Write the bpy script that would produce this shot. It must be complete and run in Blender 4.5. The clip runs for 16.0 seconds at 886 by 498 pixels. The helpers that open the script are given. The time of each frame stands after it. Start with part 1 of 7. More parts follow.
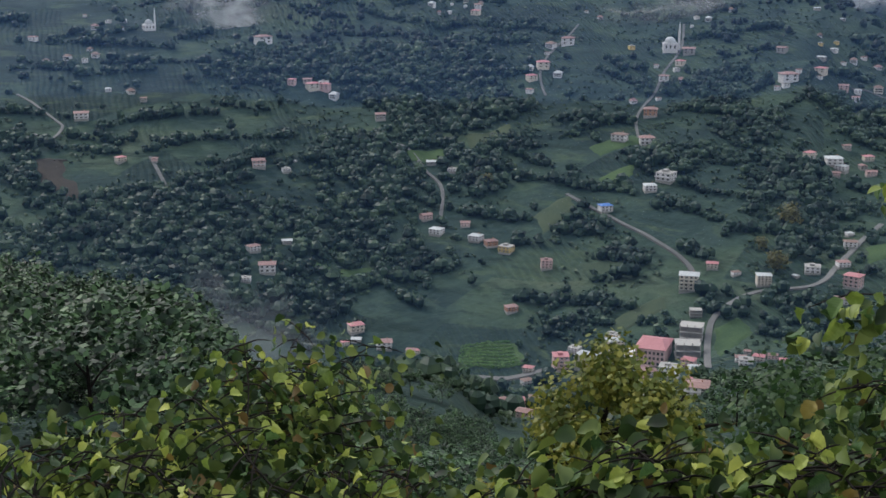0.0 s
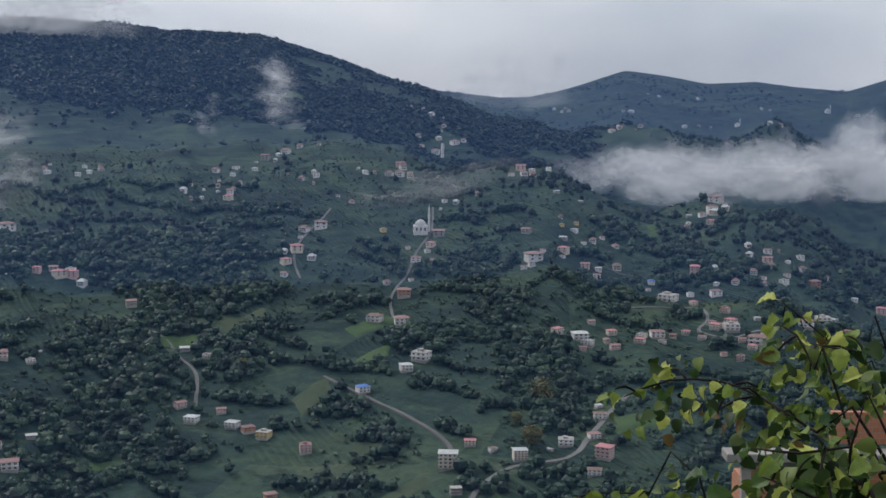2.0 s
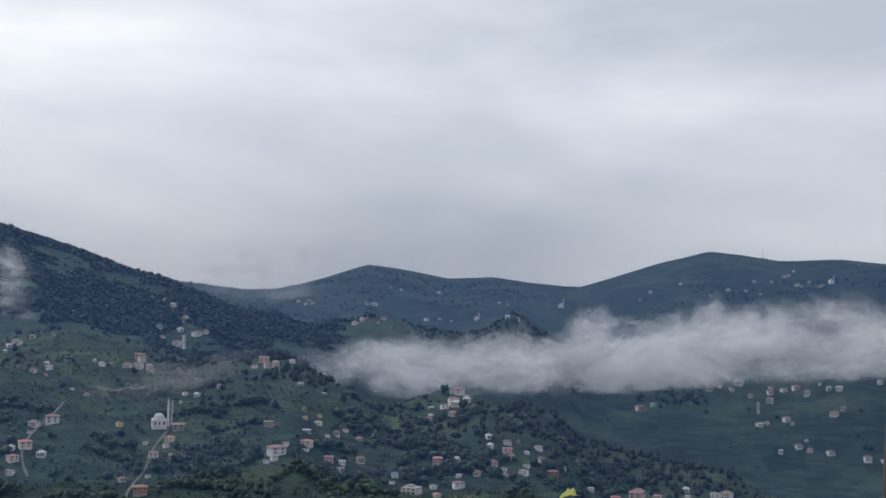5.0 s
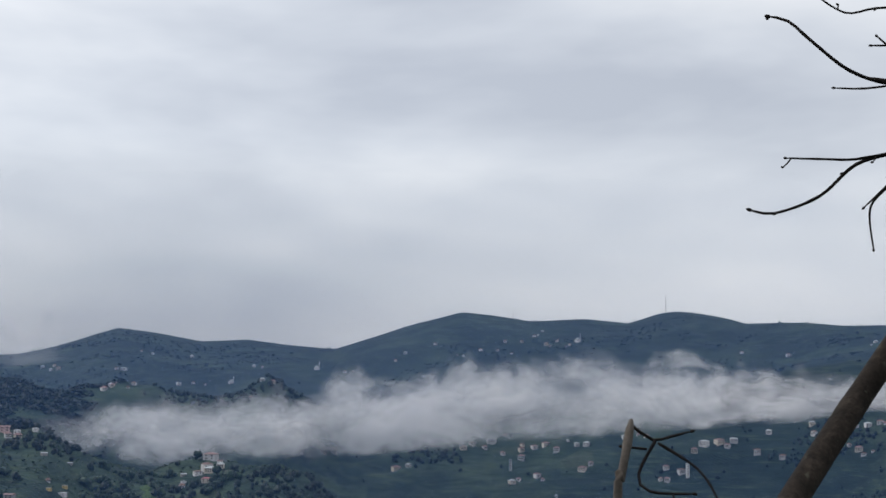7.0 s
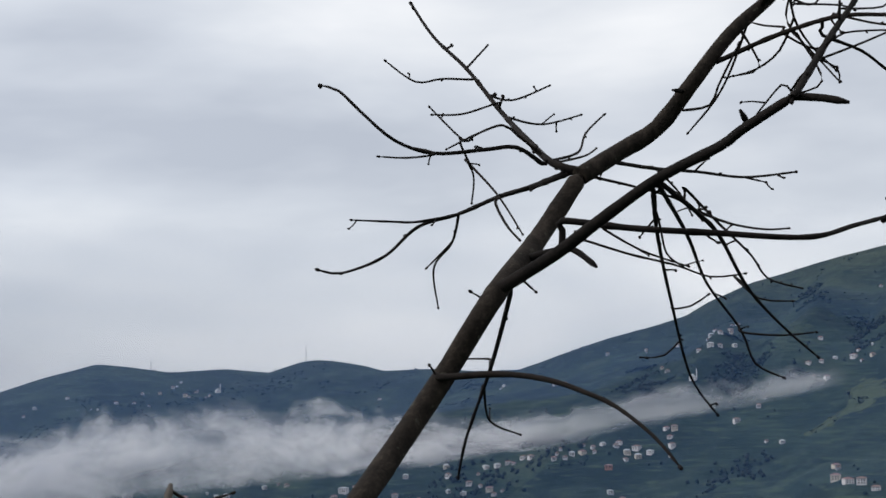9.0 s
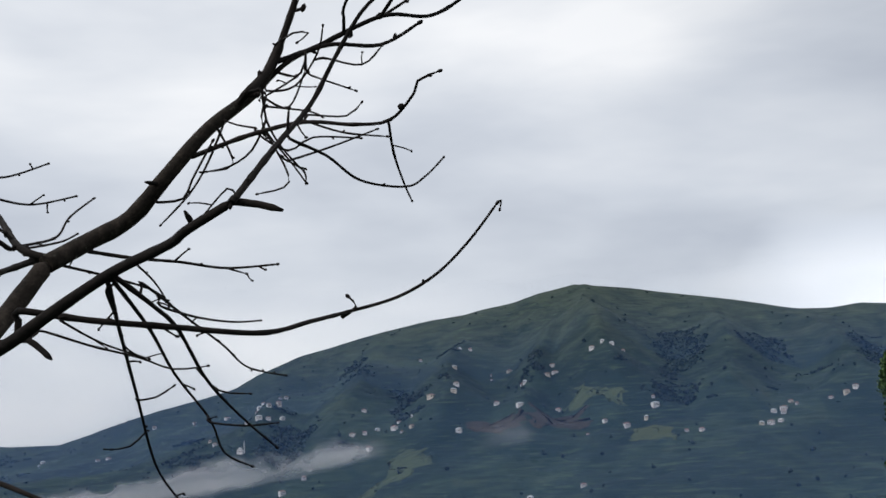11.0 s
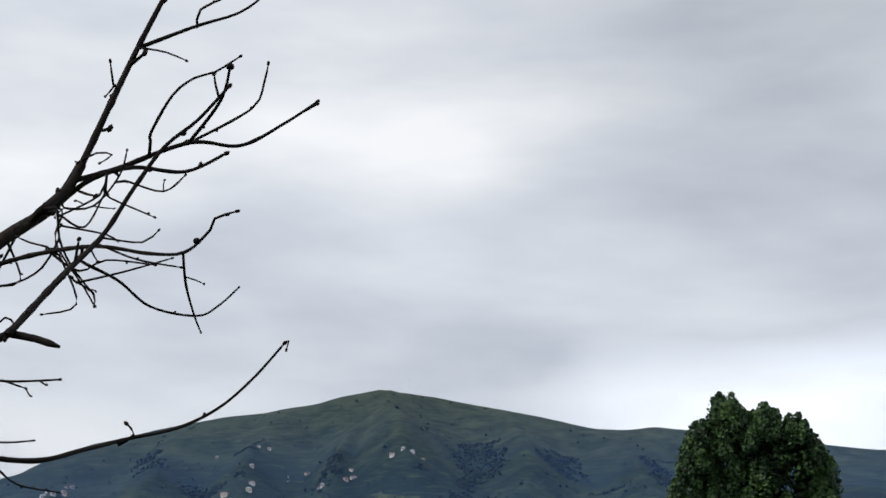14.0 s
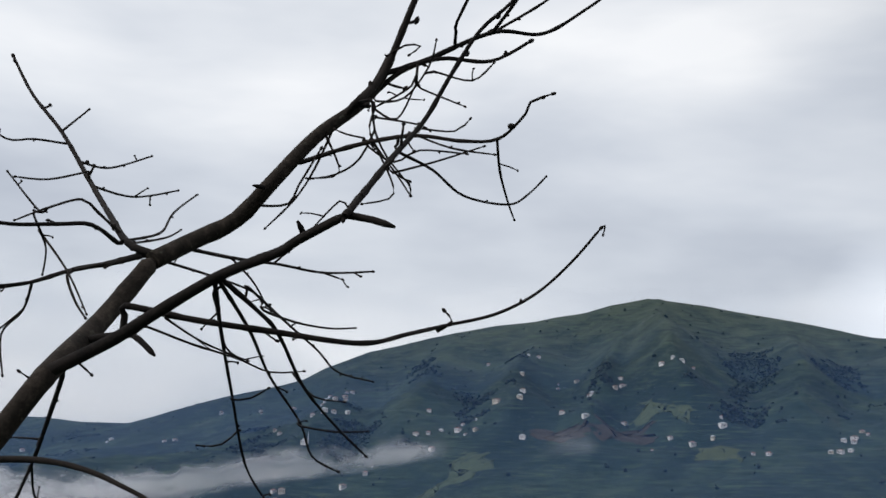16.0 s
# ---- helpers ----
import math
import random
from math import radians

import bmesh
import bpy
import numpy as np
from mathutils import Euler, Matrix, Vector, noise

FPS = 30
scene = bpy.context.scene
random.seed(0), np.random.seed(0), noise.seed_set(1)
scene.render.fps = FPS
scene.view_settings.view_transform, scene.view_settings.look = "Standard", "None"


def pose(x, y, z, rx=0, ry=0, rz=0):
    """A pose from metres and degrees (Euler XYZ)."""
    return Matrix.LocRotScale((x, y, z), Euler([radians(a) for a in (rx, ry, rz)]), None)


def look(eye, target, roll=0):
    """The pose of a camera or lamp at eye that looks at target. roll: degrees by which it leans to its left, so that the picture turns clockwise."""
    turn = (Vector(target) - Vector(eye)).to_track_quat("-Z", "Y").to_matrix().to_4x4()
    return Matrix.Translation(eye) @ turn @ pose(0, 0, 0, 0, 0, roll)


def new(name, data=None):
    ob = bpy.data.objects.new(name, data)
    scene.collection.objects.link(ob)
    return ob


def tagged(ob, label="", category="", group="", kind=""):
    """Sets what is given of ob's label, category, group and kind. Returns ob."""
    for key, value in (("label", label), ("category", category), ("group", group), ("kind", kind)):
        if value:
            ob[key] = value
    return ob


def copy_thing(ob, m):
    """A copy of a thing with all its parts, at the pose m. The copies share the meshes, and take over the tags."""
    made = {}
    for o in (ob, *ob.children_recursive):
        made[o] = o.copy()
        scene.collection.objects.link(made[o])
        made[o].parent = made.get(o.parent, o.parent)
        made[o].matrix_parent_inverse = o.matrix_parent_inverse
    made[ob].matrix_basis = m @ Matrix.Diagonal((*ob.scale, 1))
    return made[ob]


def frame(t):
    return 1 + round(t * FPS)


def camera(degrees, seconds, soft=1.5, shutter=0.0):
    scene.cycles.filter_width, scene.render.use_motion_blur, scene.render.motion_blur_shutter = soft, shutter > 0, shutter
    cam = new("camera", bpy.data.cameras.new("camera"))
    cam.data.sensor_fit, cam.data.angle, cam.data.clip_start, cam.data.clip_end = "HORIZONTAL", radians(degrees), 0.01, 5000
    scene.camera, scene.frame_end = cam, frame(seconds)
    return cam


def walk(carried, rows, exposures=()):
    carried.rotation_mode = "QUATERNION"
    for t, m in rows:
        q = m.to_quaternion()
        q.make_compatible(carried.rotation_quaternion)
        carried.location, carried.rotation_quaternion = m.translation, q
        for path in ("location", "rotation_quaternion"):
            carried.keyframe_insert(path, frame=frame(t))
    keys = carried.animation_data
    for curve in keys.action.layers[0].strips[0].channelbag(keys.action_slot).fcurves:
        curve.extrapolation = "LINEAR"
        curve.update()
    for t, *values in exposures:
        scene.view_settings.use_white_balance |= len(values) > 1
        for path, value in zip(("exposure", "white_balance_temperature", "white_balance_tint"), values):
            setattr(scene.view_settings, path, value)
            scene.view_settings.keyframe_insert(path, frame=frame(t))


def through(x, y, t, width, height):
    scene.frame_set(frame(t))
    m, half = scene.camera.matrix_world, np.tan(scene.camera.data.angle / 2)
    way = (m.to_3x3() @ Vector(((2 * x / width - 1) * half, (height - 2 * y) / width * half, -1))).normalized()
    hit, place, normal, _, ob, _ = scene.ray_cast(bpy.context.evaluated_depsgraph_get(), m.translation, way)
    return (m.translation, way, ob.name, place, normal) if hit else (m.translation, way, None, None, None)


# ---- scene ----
# the camera: seconds, place, (bearing, pitch, lean)
PATH = [
    (0, (0.088, 0.235, -0.103), (16.85, -14.65, -0.07)),
    (0.5, (0.091, 0.231, -0.099), (22.01, -14.48, 0.30)),
    (1, (0.095, 0.226, -0.077), (25.09, -11.30, 1.01)),
    (1.5, (0.099, 0.223, -0.062), (26.51, -9.03, 0.78)),
    (2, (0.109, 0.231, -0.059), (27.81, -6.53, 0.34)),
    (2.5, (0.107, 0.226, -0.053), (30.40, -3.59, 0.55)),
    (3, (0.109, 0.225, -0.048), (32.33, -2.08, 0.59)),
    (3.5, (0.091, 0.206, -0.040), (34.81, -0.42, 0.44)),
    (3.7, (0.087, 0.202, -0.039), (35.89, 0.38, 0.48)),
    (5.8, (-0.047, 0.301, -0.061), (41.09, 2.71, 0.63)),
    (6, (-0.045, 0.290, -0.065), (42.06, 3.01, 0.40)),
    (6.5, (-0.025, 0.271, -0.059), (45.29, 4.04, 0.31)),
    (7, (0.043, 0.264, -0.053), (49.88, 5.00, 0.25)),
    (7.5, (0.077, 0.219, -0.046), (53.34, 5.73, -0.12)),
    (8, (0.086, 0.188, -0.045), (56.41, 6.18, -0.63)),
    (8.5, (0.103, 0.160, -0.038), (60.28, 6.40, -0.80)),
    (9, (0.124, 0.072, -0.028), (65.87, 7.04, -1.32)),
    (9.5, (0.117, 0.008, -0.019), (71.50, 7.81, -1.38)),
    (10, (0.125, -0.048, -0.009), (76.77, 8.43, -1.65)),
    (10.2, (0.137, -0.071, -0.004), (78.81, 8.57, -2.02)),
    (12.3, (0.103, -0.212, 0.032), (92.57, 11.60, -1.16)),
    (12.5, (0.104, -0.219, 0.040), (92.98, 11.76, -0.87)),
    (13, (0.102, -0.233, 0.053), (94.08, 12.30, -0.55)),
    (13.5, (0.095, -0.218, 0.078), (94.49, 13.09, -0.12)),
    (14, (0.043, -0.206, 0.097), (94.47, 13.99, 0.35)),
    (14.5, (0.043, -0.211, 0.092), (94.57, 14.41, 0.58)),
    (15, (0.060, -0.201, 0.088), (92.70, 13.77, 0.77)),
    (15.5, (0.069, -0.162, 0.078), (88.12, 12.29, 1.22)),
    (16, (0.104, -0.082, 0.044), (82.50, 9.76, 1.69)),
]
cam = camera(37.99, 16.0, soft=1.55)
walk(cam, [(t, pose(*e, 90 + a[1], 0, -a[0]) @ pose(0, 0, 0, 0, 0, a[2])) for t, e, a in PATH],
     exposures=[(0, 0.42), (0.5, 0.62), (1.5, 0.4), (2.5, 0.0), (16, 0.0)])

# ---------------------------------------------------------------- sky and sun
SUN_EL, SUN_AZ = 40, 335
world = bpy.data.worlds.new("overcast_sky")
scene.world = world
world.use_nodes = True


class Nodes:
    """A short way to write node trees."""

    def __init__(self, tree):
        self.tree = tree
        tree.nodes.clear()

    def add(self, kind, inputs=None, **settings):
        n = self.tree.nodes.new(kind)
        for k, v in settings.items():
            if k == "operation":
                n.operation = v
            elif k == "blend_type":
                n.blend_type = v
            elif k == "data_type":
                n.data_type = v
            elif k == "vector_type":
                n.vector_type = v
            elif k == "bands_direction":
                n.bands_direction = v
        for k, v in (inputs or {}).items():
            s = n.inputs[k]
            if isinstance(v, bpy.types.NodeSocket):
                self.tree.links.new(v, s)
            else:
                s.default_value = v
        return n

    def math(self, op, a, b=0.0, c=0.0):
        return self.add("ShaderNodeMath", {0: a, 1: b, 2: c}, operation=op).outputs[0]

    def noise(self, vector, scale, detail=4.0, rough=0.55, distort=0.0):
        n = self.add("ShaderNodeTexNoise", {"Vector": vector, "Scale": scale, "Detail": detail, "Roughness": rough, "Distortion": distort})
        return n.outputs["Fac"]

    def mix(self, fac, a, b, blend="MIX"):
        n = self.add("ShaderNodeMix", data_type="RGBA", blend_type=blend)
        for s, v in ((n.inputs[0], fac), (n.inputs[6], a), (n.inputs[7], b)):
            if isinstance(v, bpy.types.NodeSocket):
                self.tree.links.new(v, s)
            else:
                s.default_value = v if isinstance(v, float) else (*v, 1.0)
        return n.outputs[2]

    def ramp(self, fac, *stops):
        n = self.add("ShaderNodeValToRGB", {"Fac": fac})
        e = n.color_ramp.elements
        while len(e) < len(stops):
            e.new(0.5)
        for el, (at, c) in zip(e, stops):
            el.position, el.color = at, (*c, 1.0) if isinstance(c, tuple) else (c, c, c, 1.0)
        return n.outputs["Color"]


g = Nodes(world.node_tree)
clear = g.add("ShaderNodeTexSky")
clear.sky_type, clear.sun_disc = "NISHITA", False
clear.sun_elevation, clear.sun_rotation = radians(SUN_EL), radians(SUN_AZ)
clear_light = g.add("ShaderNodeBackground", {"Color": clear.outputs[0], "Strength": 0.10})
way = g.add("ShaderNodeTexCoord").outputs["Generated"]
flat = g.add("ShaderNodeSeparateXYZ", {0: way})
lift = g.math("ADD", g.math("MAXIMUM", flat.outputs[2], 0.0), 0.42)
deck = g.add("ShaderNodeCombineXYZ", {0: g.math("DIVIDE", flat.outputs[0], lift), 1: g.math("DIVIDE", flat.outputs[1], lift), 2: 3.7}).outputs[0]
broad = g.noise(deck, 1.0, 4.0, 0.5, 0.4)
layers = g.add("ShaderNodeCombineXYZ", {0: flat.outputs[0], 1: flat.outputs[1], 2: g.math("MULTIPLY", flat.outputs[2], 3.4)}).outputs[0]
fine = g.noise(layers, 2.5, 5.0, 0.48, 0.12)
cover = g.math("ADD", g.math("MULTIPLY", broad, 0.28), g.math("MULTIPLY", fine, 0.72))
tone = g.ramp(cover, (0.34, (0.52, 0.56, 0.64)), (0.44, (0.67, 0.71, 0.78)), (0.53, (0.82, 0.85, 0.90)), (0.64, (1.02, 1.03, 1.05)))
# the cloud is thinner and brighter low in the south-east
thin = g.add("ShaderNodeVectorMath", {0: way, 1: (math.sin(radians(114)), math.cos(radians(114)), 0.0)}, operation="DOT_PRODUCT").outputs["Value"]
thin = g.add("ShaderNodeMapRange", {0: thin, 1: 0.955, 2: 0.985}).outputs[0]
brim = g.math("ADD", flat.outputs[2], g.math("MULTIPLY", g.math("SUBTRACT", fine, 0.5), 0.22))
thin = g.math("MULTIPLY", thin, g.add("ShaderNodeMapRange", {0: brim, 1: 0.165, 2: 0.125}).outputs[0])
# and thicker and greyer above that
thick = g.add("ShaderNodeVectorMath", {0: way, 1: (math.sin(radians(112)), math.cos(radians(112)), 0.52)}, operation="DOT_PRODUCT").outputs["Value"]
thick = g.math("MULTIPLY", g.math("POWER", g.math("MAXIMUM", g.math("MULTIPLY", thick, 0.887), 0.0), 40.0), 0.26)
# and heavy and low over the northern ridges
gloom = g.add("ShaderNodeVectorMath", {0: way, 1: (math.sin(radians(32)), math.cos(radians(32)), 0.0)}, operation="DOT_PRODUCT").outputs["Value"]
gloom = g.math("MULTIPLY", g.math("POWER", g.math("MAXIMUM", gloom, 0.0), 10.0), g.add("ShaderNodeMapRange", {0: flat.outputs[2], 1: 0.02, 2: 0.17, 3: 0.34, 4: -0.12}).outputs[0])
clouds = g.add("ShaderNodeBackground", {"Color": tone, "Strength": g.math("SUBTRACT", g.math("ADD", 1.0, g.math("MULTIPLY", thin, 0.55)), g.math("ADD", thick, gloom))})
both = g.add("ShaderNodeMixShader", {0: 0.9, 1: clear_light.outputs[0], 2: clouds.outputs[0]})
g.add("ShaderNodeOutputWorld", {0: both.outputs[0]})

sun = new("sun", bpy.data.lights.new("sun", "SUN"))
sun.data.energy, sun.data.angle, sun.data.color = 1.5, radians(16), (1.0, 0.96, 0.9)
sun.matrix_world = look((0, 0, 0), (-math.sin(radians(SUN_AZ)) * math.cos(radians(SUN_EL)), -math.cos(radians(SUN_AZ)) * math.cos(radians(SUN_EL)), -math.sin(radians(SUN_EL))))


# ---------------------------------------------------------------- materials
def material(name):
    m = bpy.data.materials.new(name)
    m.use_nodes = True
    return m, Nodes(m.node_tree)


def surface(name, dark, light, scale, rough=0.8, bump=0.0, fine=8.0, metal=0.0, spread=0.12, space="Object"):
    """A plain material with grain at two scales and a shade that differs from piece to piece."""
    m, g = material(name)
    at = g.add("ShaderNodeTexCoord").outputs["Object"] if space == "Object" else g.add("ShaderNodeNewGeometry").outputs["Position"]
    a, b = g.noise(at, scale, 5.0, 0.6), g.noise(at, scale * fine, 3.0, 0.6)
    f = g.math("ADD", g.math("MULTIPLY", a, 0.7), g.math("MULTIPLY", b, 0.3))
    own = g.add("ShaderNodeObjectInfo").outputs["Random"]
    f = g.math("ADD", f, g.math("MULTIPLY", g.math("SUBTRACT", own, 0.5), spread * 2))
    colour = g.ramp(f, (0.3, dark), (0.7, light))
    s = g.add("ShaderNodeBsdfPrincipled", {"Base Color": colour, "Roughness": rough, "Metallic": metal, "Specular IOR Level": 0.15 if rough >= 0.85 else 0.5})
    if bump:
        n = g.add("ShaderNodeBump", {"Height": f, "Strength": 0.6, "Distance": bump})
        g.tree.links.new(n.outputs[0], s.inputs["Normal"])
    g.add("ShaderNodeOutputMaterial", {0: s.outputs[0]})
    return m


def foliage(name, dark, mid, light, patch, through=0.25, autumn=None, share=0.0, speckle=0.32):
    """Leaves: a shade per leaf, a shade per tree, and light that comes through."""
    m, g = material(name)
    geo = g.add("ShaderNodeNewGeometry")
    tree = g.noise(geo.outputs["Position"], patch, 3.0, 0.6)
    leaf = geo.outputs["Random Per Island"]
    f = g.math("ADD", g.math("MULTIPLY", tree, 0.85), g.math("MULTIPLY", leaf, speckle))
    colour = g.ramp(f, (0.34, dark), (0.55, mid), (0.82, light))
    if autumn:
        turned = g.math("GREATER_THAN", g.math("FRACT", g.math("MULTIPLY", leaf, 37.0)), 1.0 - share)
        colour = g.mix(turned, colour, autumn)
    d = g.add("ShaderNodeBsdfPrincipled", {"Base Color": colour, "Roughness": 0.55, "Specular IOR Level": 0.3})
    t = g.add("ShaderNodeBsdfTranslucent", {"Color": colour})
    s = g.add("ShaderNodeMixShader", {0: through, 1: d.outputs[0], 2: t.outputs[0]})
    g.add("ShaderNodeOutputMaterial", {0: s.outputs[0]})
    return m


def hillside():
    """Tea gardens, hazel groves, meadow and bare soil in patches, with planted rows."""
    m, g = material("hillside")
    at = g.add("ShaderNodeNewGeometry").outputs["Position"]
    big, mid, small = g.noise(at, 0.0045, 5.0, 0.55, 0.6), g.noise(at, 0.018, 5.0, 0.6, 0.5), g.noise(at, 0.16, 4.0, 0.65)
    plots = g.add("ShaderNodeTexVoronoi", {"Vector": at, "Scale": 0.016, "Randomness": 0.9}).outputs["Color"]
    plot = g.add("ShaderNodeSeparateColor", {0: plots})
    f = g.math("ADD", g.math("MULTIPLY", big, 0.45), g.math("ADD", g.math("MULTIPLY", mid, 0.35), g.math("MULTIPLY", plot.outputs[0], 0.12)))
    colour = g.ramp(f, (0.37, (0.014, 0.031, 0.031)), (0.43, (0.024, 0.047, 0.042)), (0.49, (0.036, 0.064, 0.048)), (0.55, (0.052, 0.084, 0.054)), (0.63, (0.075, 0.096, 0.062)))
    place = g.add("ShaderNodeSeparateXYZ", {0: at})
    # bluish dimness of distance put into the lower eastern mountain's colour, in patches
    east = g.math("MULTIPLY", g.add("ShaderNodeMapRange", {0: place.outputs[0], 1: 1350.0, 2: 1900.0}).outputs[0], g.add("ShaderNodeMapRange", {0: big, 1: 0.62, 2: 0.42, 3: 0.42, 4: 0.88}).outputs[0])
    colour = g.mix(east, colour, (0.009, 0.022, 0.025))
    # the high pastures are grass alone
    high = g.add("ShaderNodeMapRange", {0: g.math("ADD", place.outputs[2], g.math("MULTIPLY", mid, 160.0)), 1: 250.0, 2: 390.0}).outputs[0]
    colour = g.mix(g.math("MULTIPLY", high, 0.85), colour, g.ramp(mid, (0.35, (0.028, 0.046, 0.038)), (0.65, (0.074, 0.093, 0.064))))
    # terraces, paths and hedges along the contours
    level = g.add("ShaderNodeCombineXYZ", {0: g.math("MULTIPLY", place.outputs[0], 0.022), 1: g.math("MULTIPLY", place.outputs[1], 0.022), 2: g.math("MULTIPLY", place.outputs[2], 0.30)}).outputs[0]
    strips = g.noise(level, 1.0, 5.0, 0.62, 0.3)
    colour = g.mix(g.add("ShaderNodeMapRange", {0: strips, 1: 0.54, 2: 0.66, 3: 0.0, 4: 0.7}).outputs[0], colour, (0.066, 0.096, 0.050))
    colour = g.mix(g.add("ShaderNodeMapRange", {0: strips, 1: 0.46, 2: 0.34, 3: 0.0, 4: 0.85}).outputs[0], colour, (0.010, 0.024, 0.017))
    wave = g.add("ShaderNodeTexWave", {"Vector": at, "Scale": 0.07, "Distortion": 9.0, "Detail": 3.0, "Detail Scale": 0.3}, bands_direction="X").outputs["Fac"]
    rows = g.math("MULTIPLY", wave, g.math("GREATER_THAN", plot.outputs[1], 0.6))
    colour = g.mix(g.math("MULTIPLY", rows, 0.25), colour, (0.014, 0.030, 0.020))
    colour = g.mix(g.math("MAXIMUM", g.math("MULTIPLY", g.math("SUBTRACT", small, 0.42), 1.6), 0.0), colour, (0.010, 0.025, 0.014))
    h = g.math("ADD", g.math("MULTIPLY", small, 1.0), g.math("MULTIPLY", rows, 0.5))
    n = g.add("ShaderNodeBump", {"Height": h, "Strength": 0.9, "Distance": 2.0})
    s = g.add("ShaderNodeBsdfPrincipled", {"Base Color": colour, "Roughness": 0.9, "Specular IOR Level": 0.15, "Normal": n.outputs[0]})
    g.add("ShaderNodeOutputMaterial", {0: s.outputs[0]})
    return m


HILL = hillside()
# far leaves: a darker, bluer copy with the distance's haze in its colour
WOOD_HAZED = foliage("far_woods_leaves", (0.006, 0.016, 0.018), (0.015, 0.034, 0.032), (0.042, 0.068, 0.050), 0.03, speckle=0.14)
WOOD_MID = foliage("valley_woods_leaves", (0.007, 0.020, 0.017), (0.028, 0.060, 0.042), (0.110, 0.165, 0.085), 0.06, speckle=0.2)
GROVE_FAR = foliage("grove_leaves", (0.014, 0.032, 0.020), (0.032, 0.062, 0.034), (0.075, 0.115, 0.050), 0.05)
YELLOWING = foliage("yellowing_leaves", (0.06, 0.065, 0.02), (0.10, 0.10, 0.03), (0.15, 0.13, 0.035), 0.2)
WHITE = surface("white_render", (0.60, 0.58, 0.59), (0.80, 0.78, 0.78), 0.35, 0.85, 0.01)
CREAM = surface("cream_render", (0.56, 0.50, 0.42), (0.70, 0.63, 0.54), 0.35, 0.85, 0.01)
PINK = surface("pink_render", (0.52, 0.36, 0.34), (0.66, 0.48, 0.46), 0.35, 0.85, 0.01)
YELLOW = surface("yellow_render", (0.58, 0.42, 0.16), (0.68, 0.52, 0.22), 0.35, 0.85, 0.01)
BRICK = surface("bare_brick", (0.34, 0.18, 0.125), (0.45, 0.26, 0.19), 0.8, 0.9, 0.01)
GREY = surface("grey_block", (0.26, 0.25, 0.24), (0.40, 0.38, 0.36), 0.4, 0.9, 0.01)
ROOF_RED = surface("red_tiles", (0.19, 0.110, 0.104), (0.32, 0.200, 0.188), 0.6, 0.75, 0.03)
ROOF_PINK = surface("faded_red_sheet", (0.36, 0.135, 0.15), (0.46, 0.20, 0.21), 0.6, 0.6, 0.02)
ROOF_BROWN = surface("brown_tiles", (0.15, 0.10, 0.085), (0.25, 0.17, 0.145), 0.6, 0.75, 0.03)
PEELED = surface("weathered_stem", (0.075, 0.064, 0.056), (0.17, 0.150, 0.132), 12.0, 0.85, 0.004)
ROOF_BLUE = surface("blue_sheet", (0.05, 0.14, 0.42), (0.09, 0.22, 0.55), 0.6, 0.5, 0.01)
ROOF_GREY = surface("grey_sheet", (0.34, 0.36, 0.37), (0.50, 0.52, 0.53), 0.5, 0.55, 0.01)
ROOF_GREEN = surface("green_sheet", (0.16, 0.28, 0.24), (0.24, 0.38, 0.32), 0.5, 0.55, 0.01)
CONCRETE = surface("concrete", (0.27, 0.26, 0.25), (0.42, 0.41, 0.39), 0.3, 0.9, 0.01)
DARK_GLASS = surface("window_glass", (0.03, 0.035, 0.04), (0.06, 0.07, 0.08), 0.8, 0.15, 0.0, spread=0.2)
ROAD = surface("road_concrete", (0.11, 0.11, 0.11), (0.185, 0.185, 0.18), 0.05, 0.9, 0.0, space="World")
WOOD_NEAR = foliage("hazel_wood_leaves", (0.002, 0.007, 0.004), (0.014, 0.040, 0.019), (0.095, 0.175, 0.070), 0.5, 0.12)
POPLAR = foliage("poplar_leaves", (0.006, 0.019, 0.007), (0.024, 0.060, 0.020), (0.10, 0.18, 0.055), 0.9)
BARK = surface("brown_bark", (0.007, 0.006, 0.006), (0.024, 0.019, 0.017), 14.0, 0.9, 0.008)


def trunk_bark():
    """Smooth brown bark, streaked along the stem, with pale lichen spots and darker scars."""
    m, g = material("trunk_bark")
    at = g.add("ShaderNodeTexCoord").outputs["Object"]
    grain, fine = g.noise(at, 22.0, 5.0, 0.65, 0.6), g.noise(at, 120.0, 4.0, 0.6)
    f = g.math("ADD", g.math("MULTIPLY", grain, 0.65), g.math("MULTIPLY", fine, 0.35))
    colour = g.ramp(f, (0.34, (0.009, 0.007, 0.006)), (0.52, (0.026, 0.020, 0.016)), (0.68, (0.056, 0.044, 0.035)))
    lichen = g.add("ShaderNodeMapRange", {0: g.noise(at, 38.0, 3.0, 0.55), 1: 0.63, 2: 0.70, 3: 0.0, 4: 0.6}).outputs[0]
    colour = g.mix(lichen, colour, (0.085, 0.085, 0.065))
    n = g.add("ShaderNodeBump", {"Height": f, "Strength": 0.8, "Distance": 0.006})
    s = g.add("ShaderNodeBsdfPrincipled", {"Base Color": colour, "Roughness": 0.9, "Specular IOR Level": 0.2, "Normal": n.outputs[0]})
    g.add("ShaderNodeOutputMaterial", {0: s.outputs[0]})
    return m


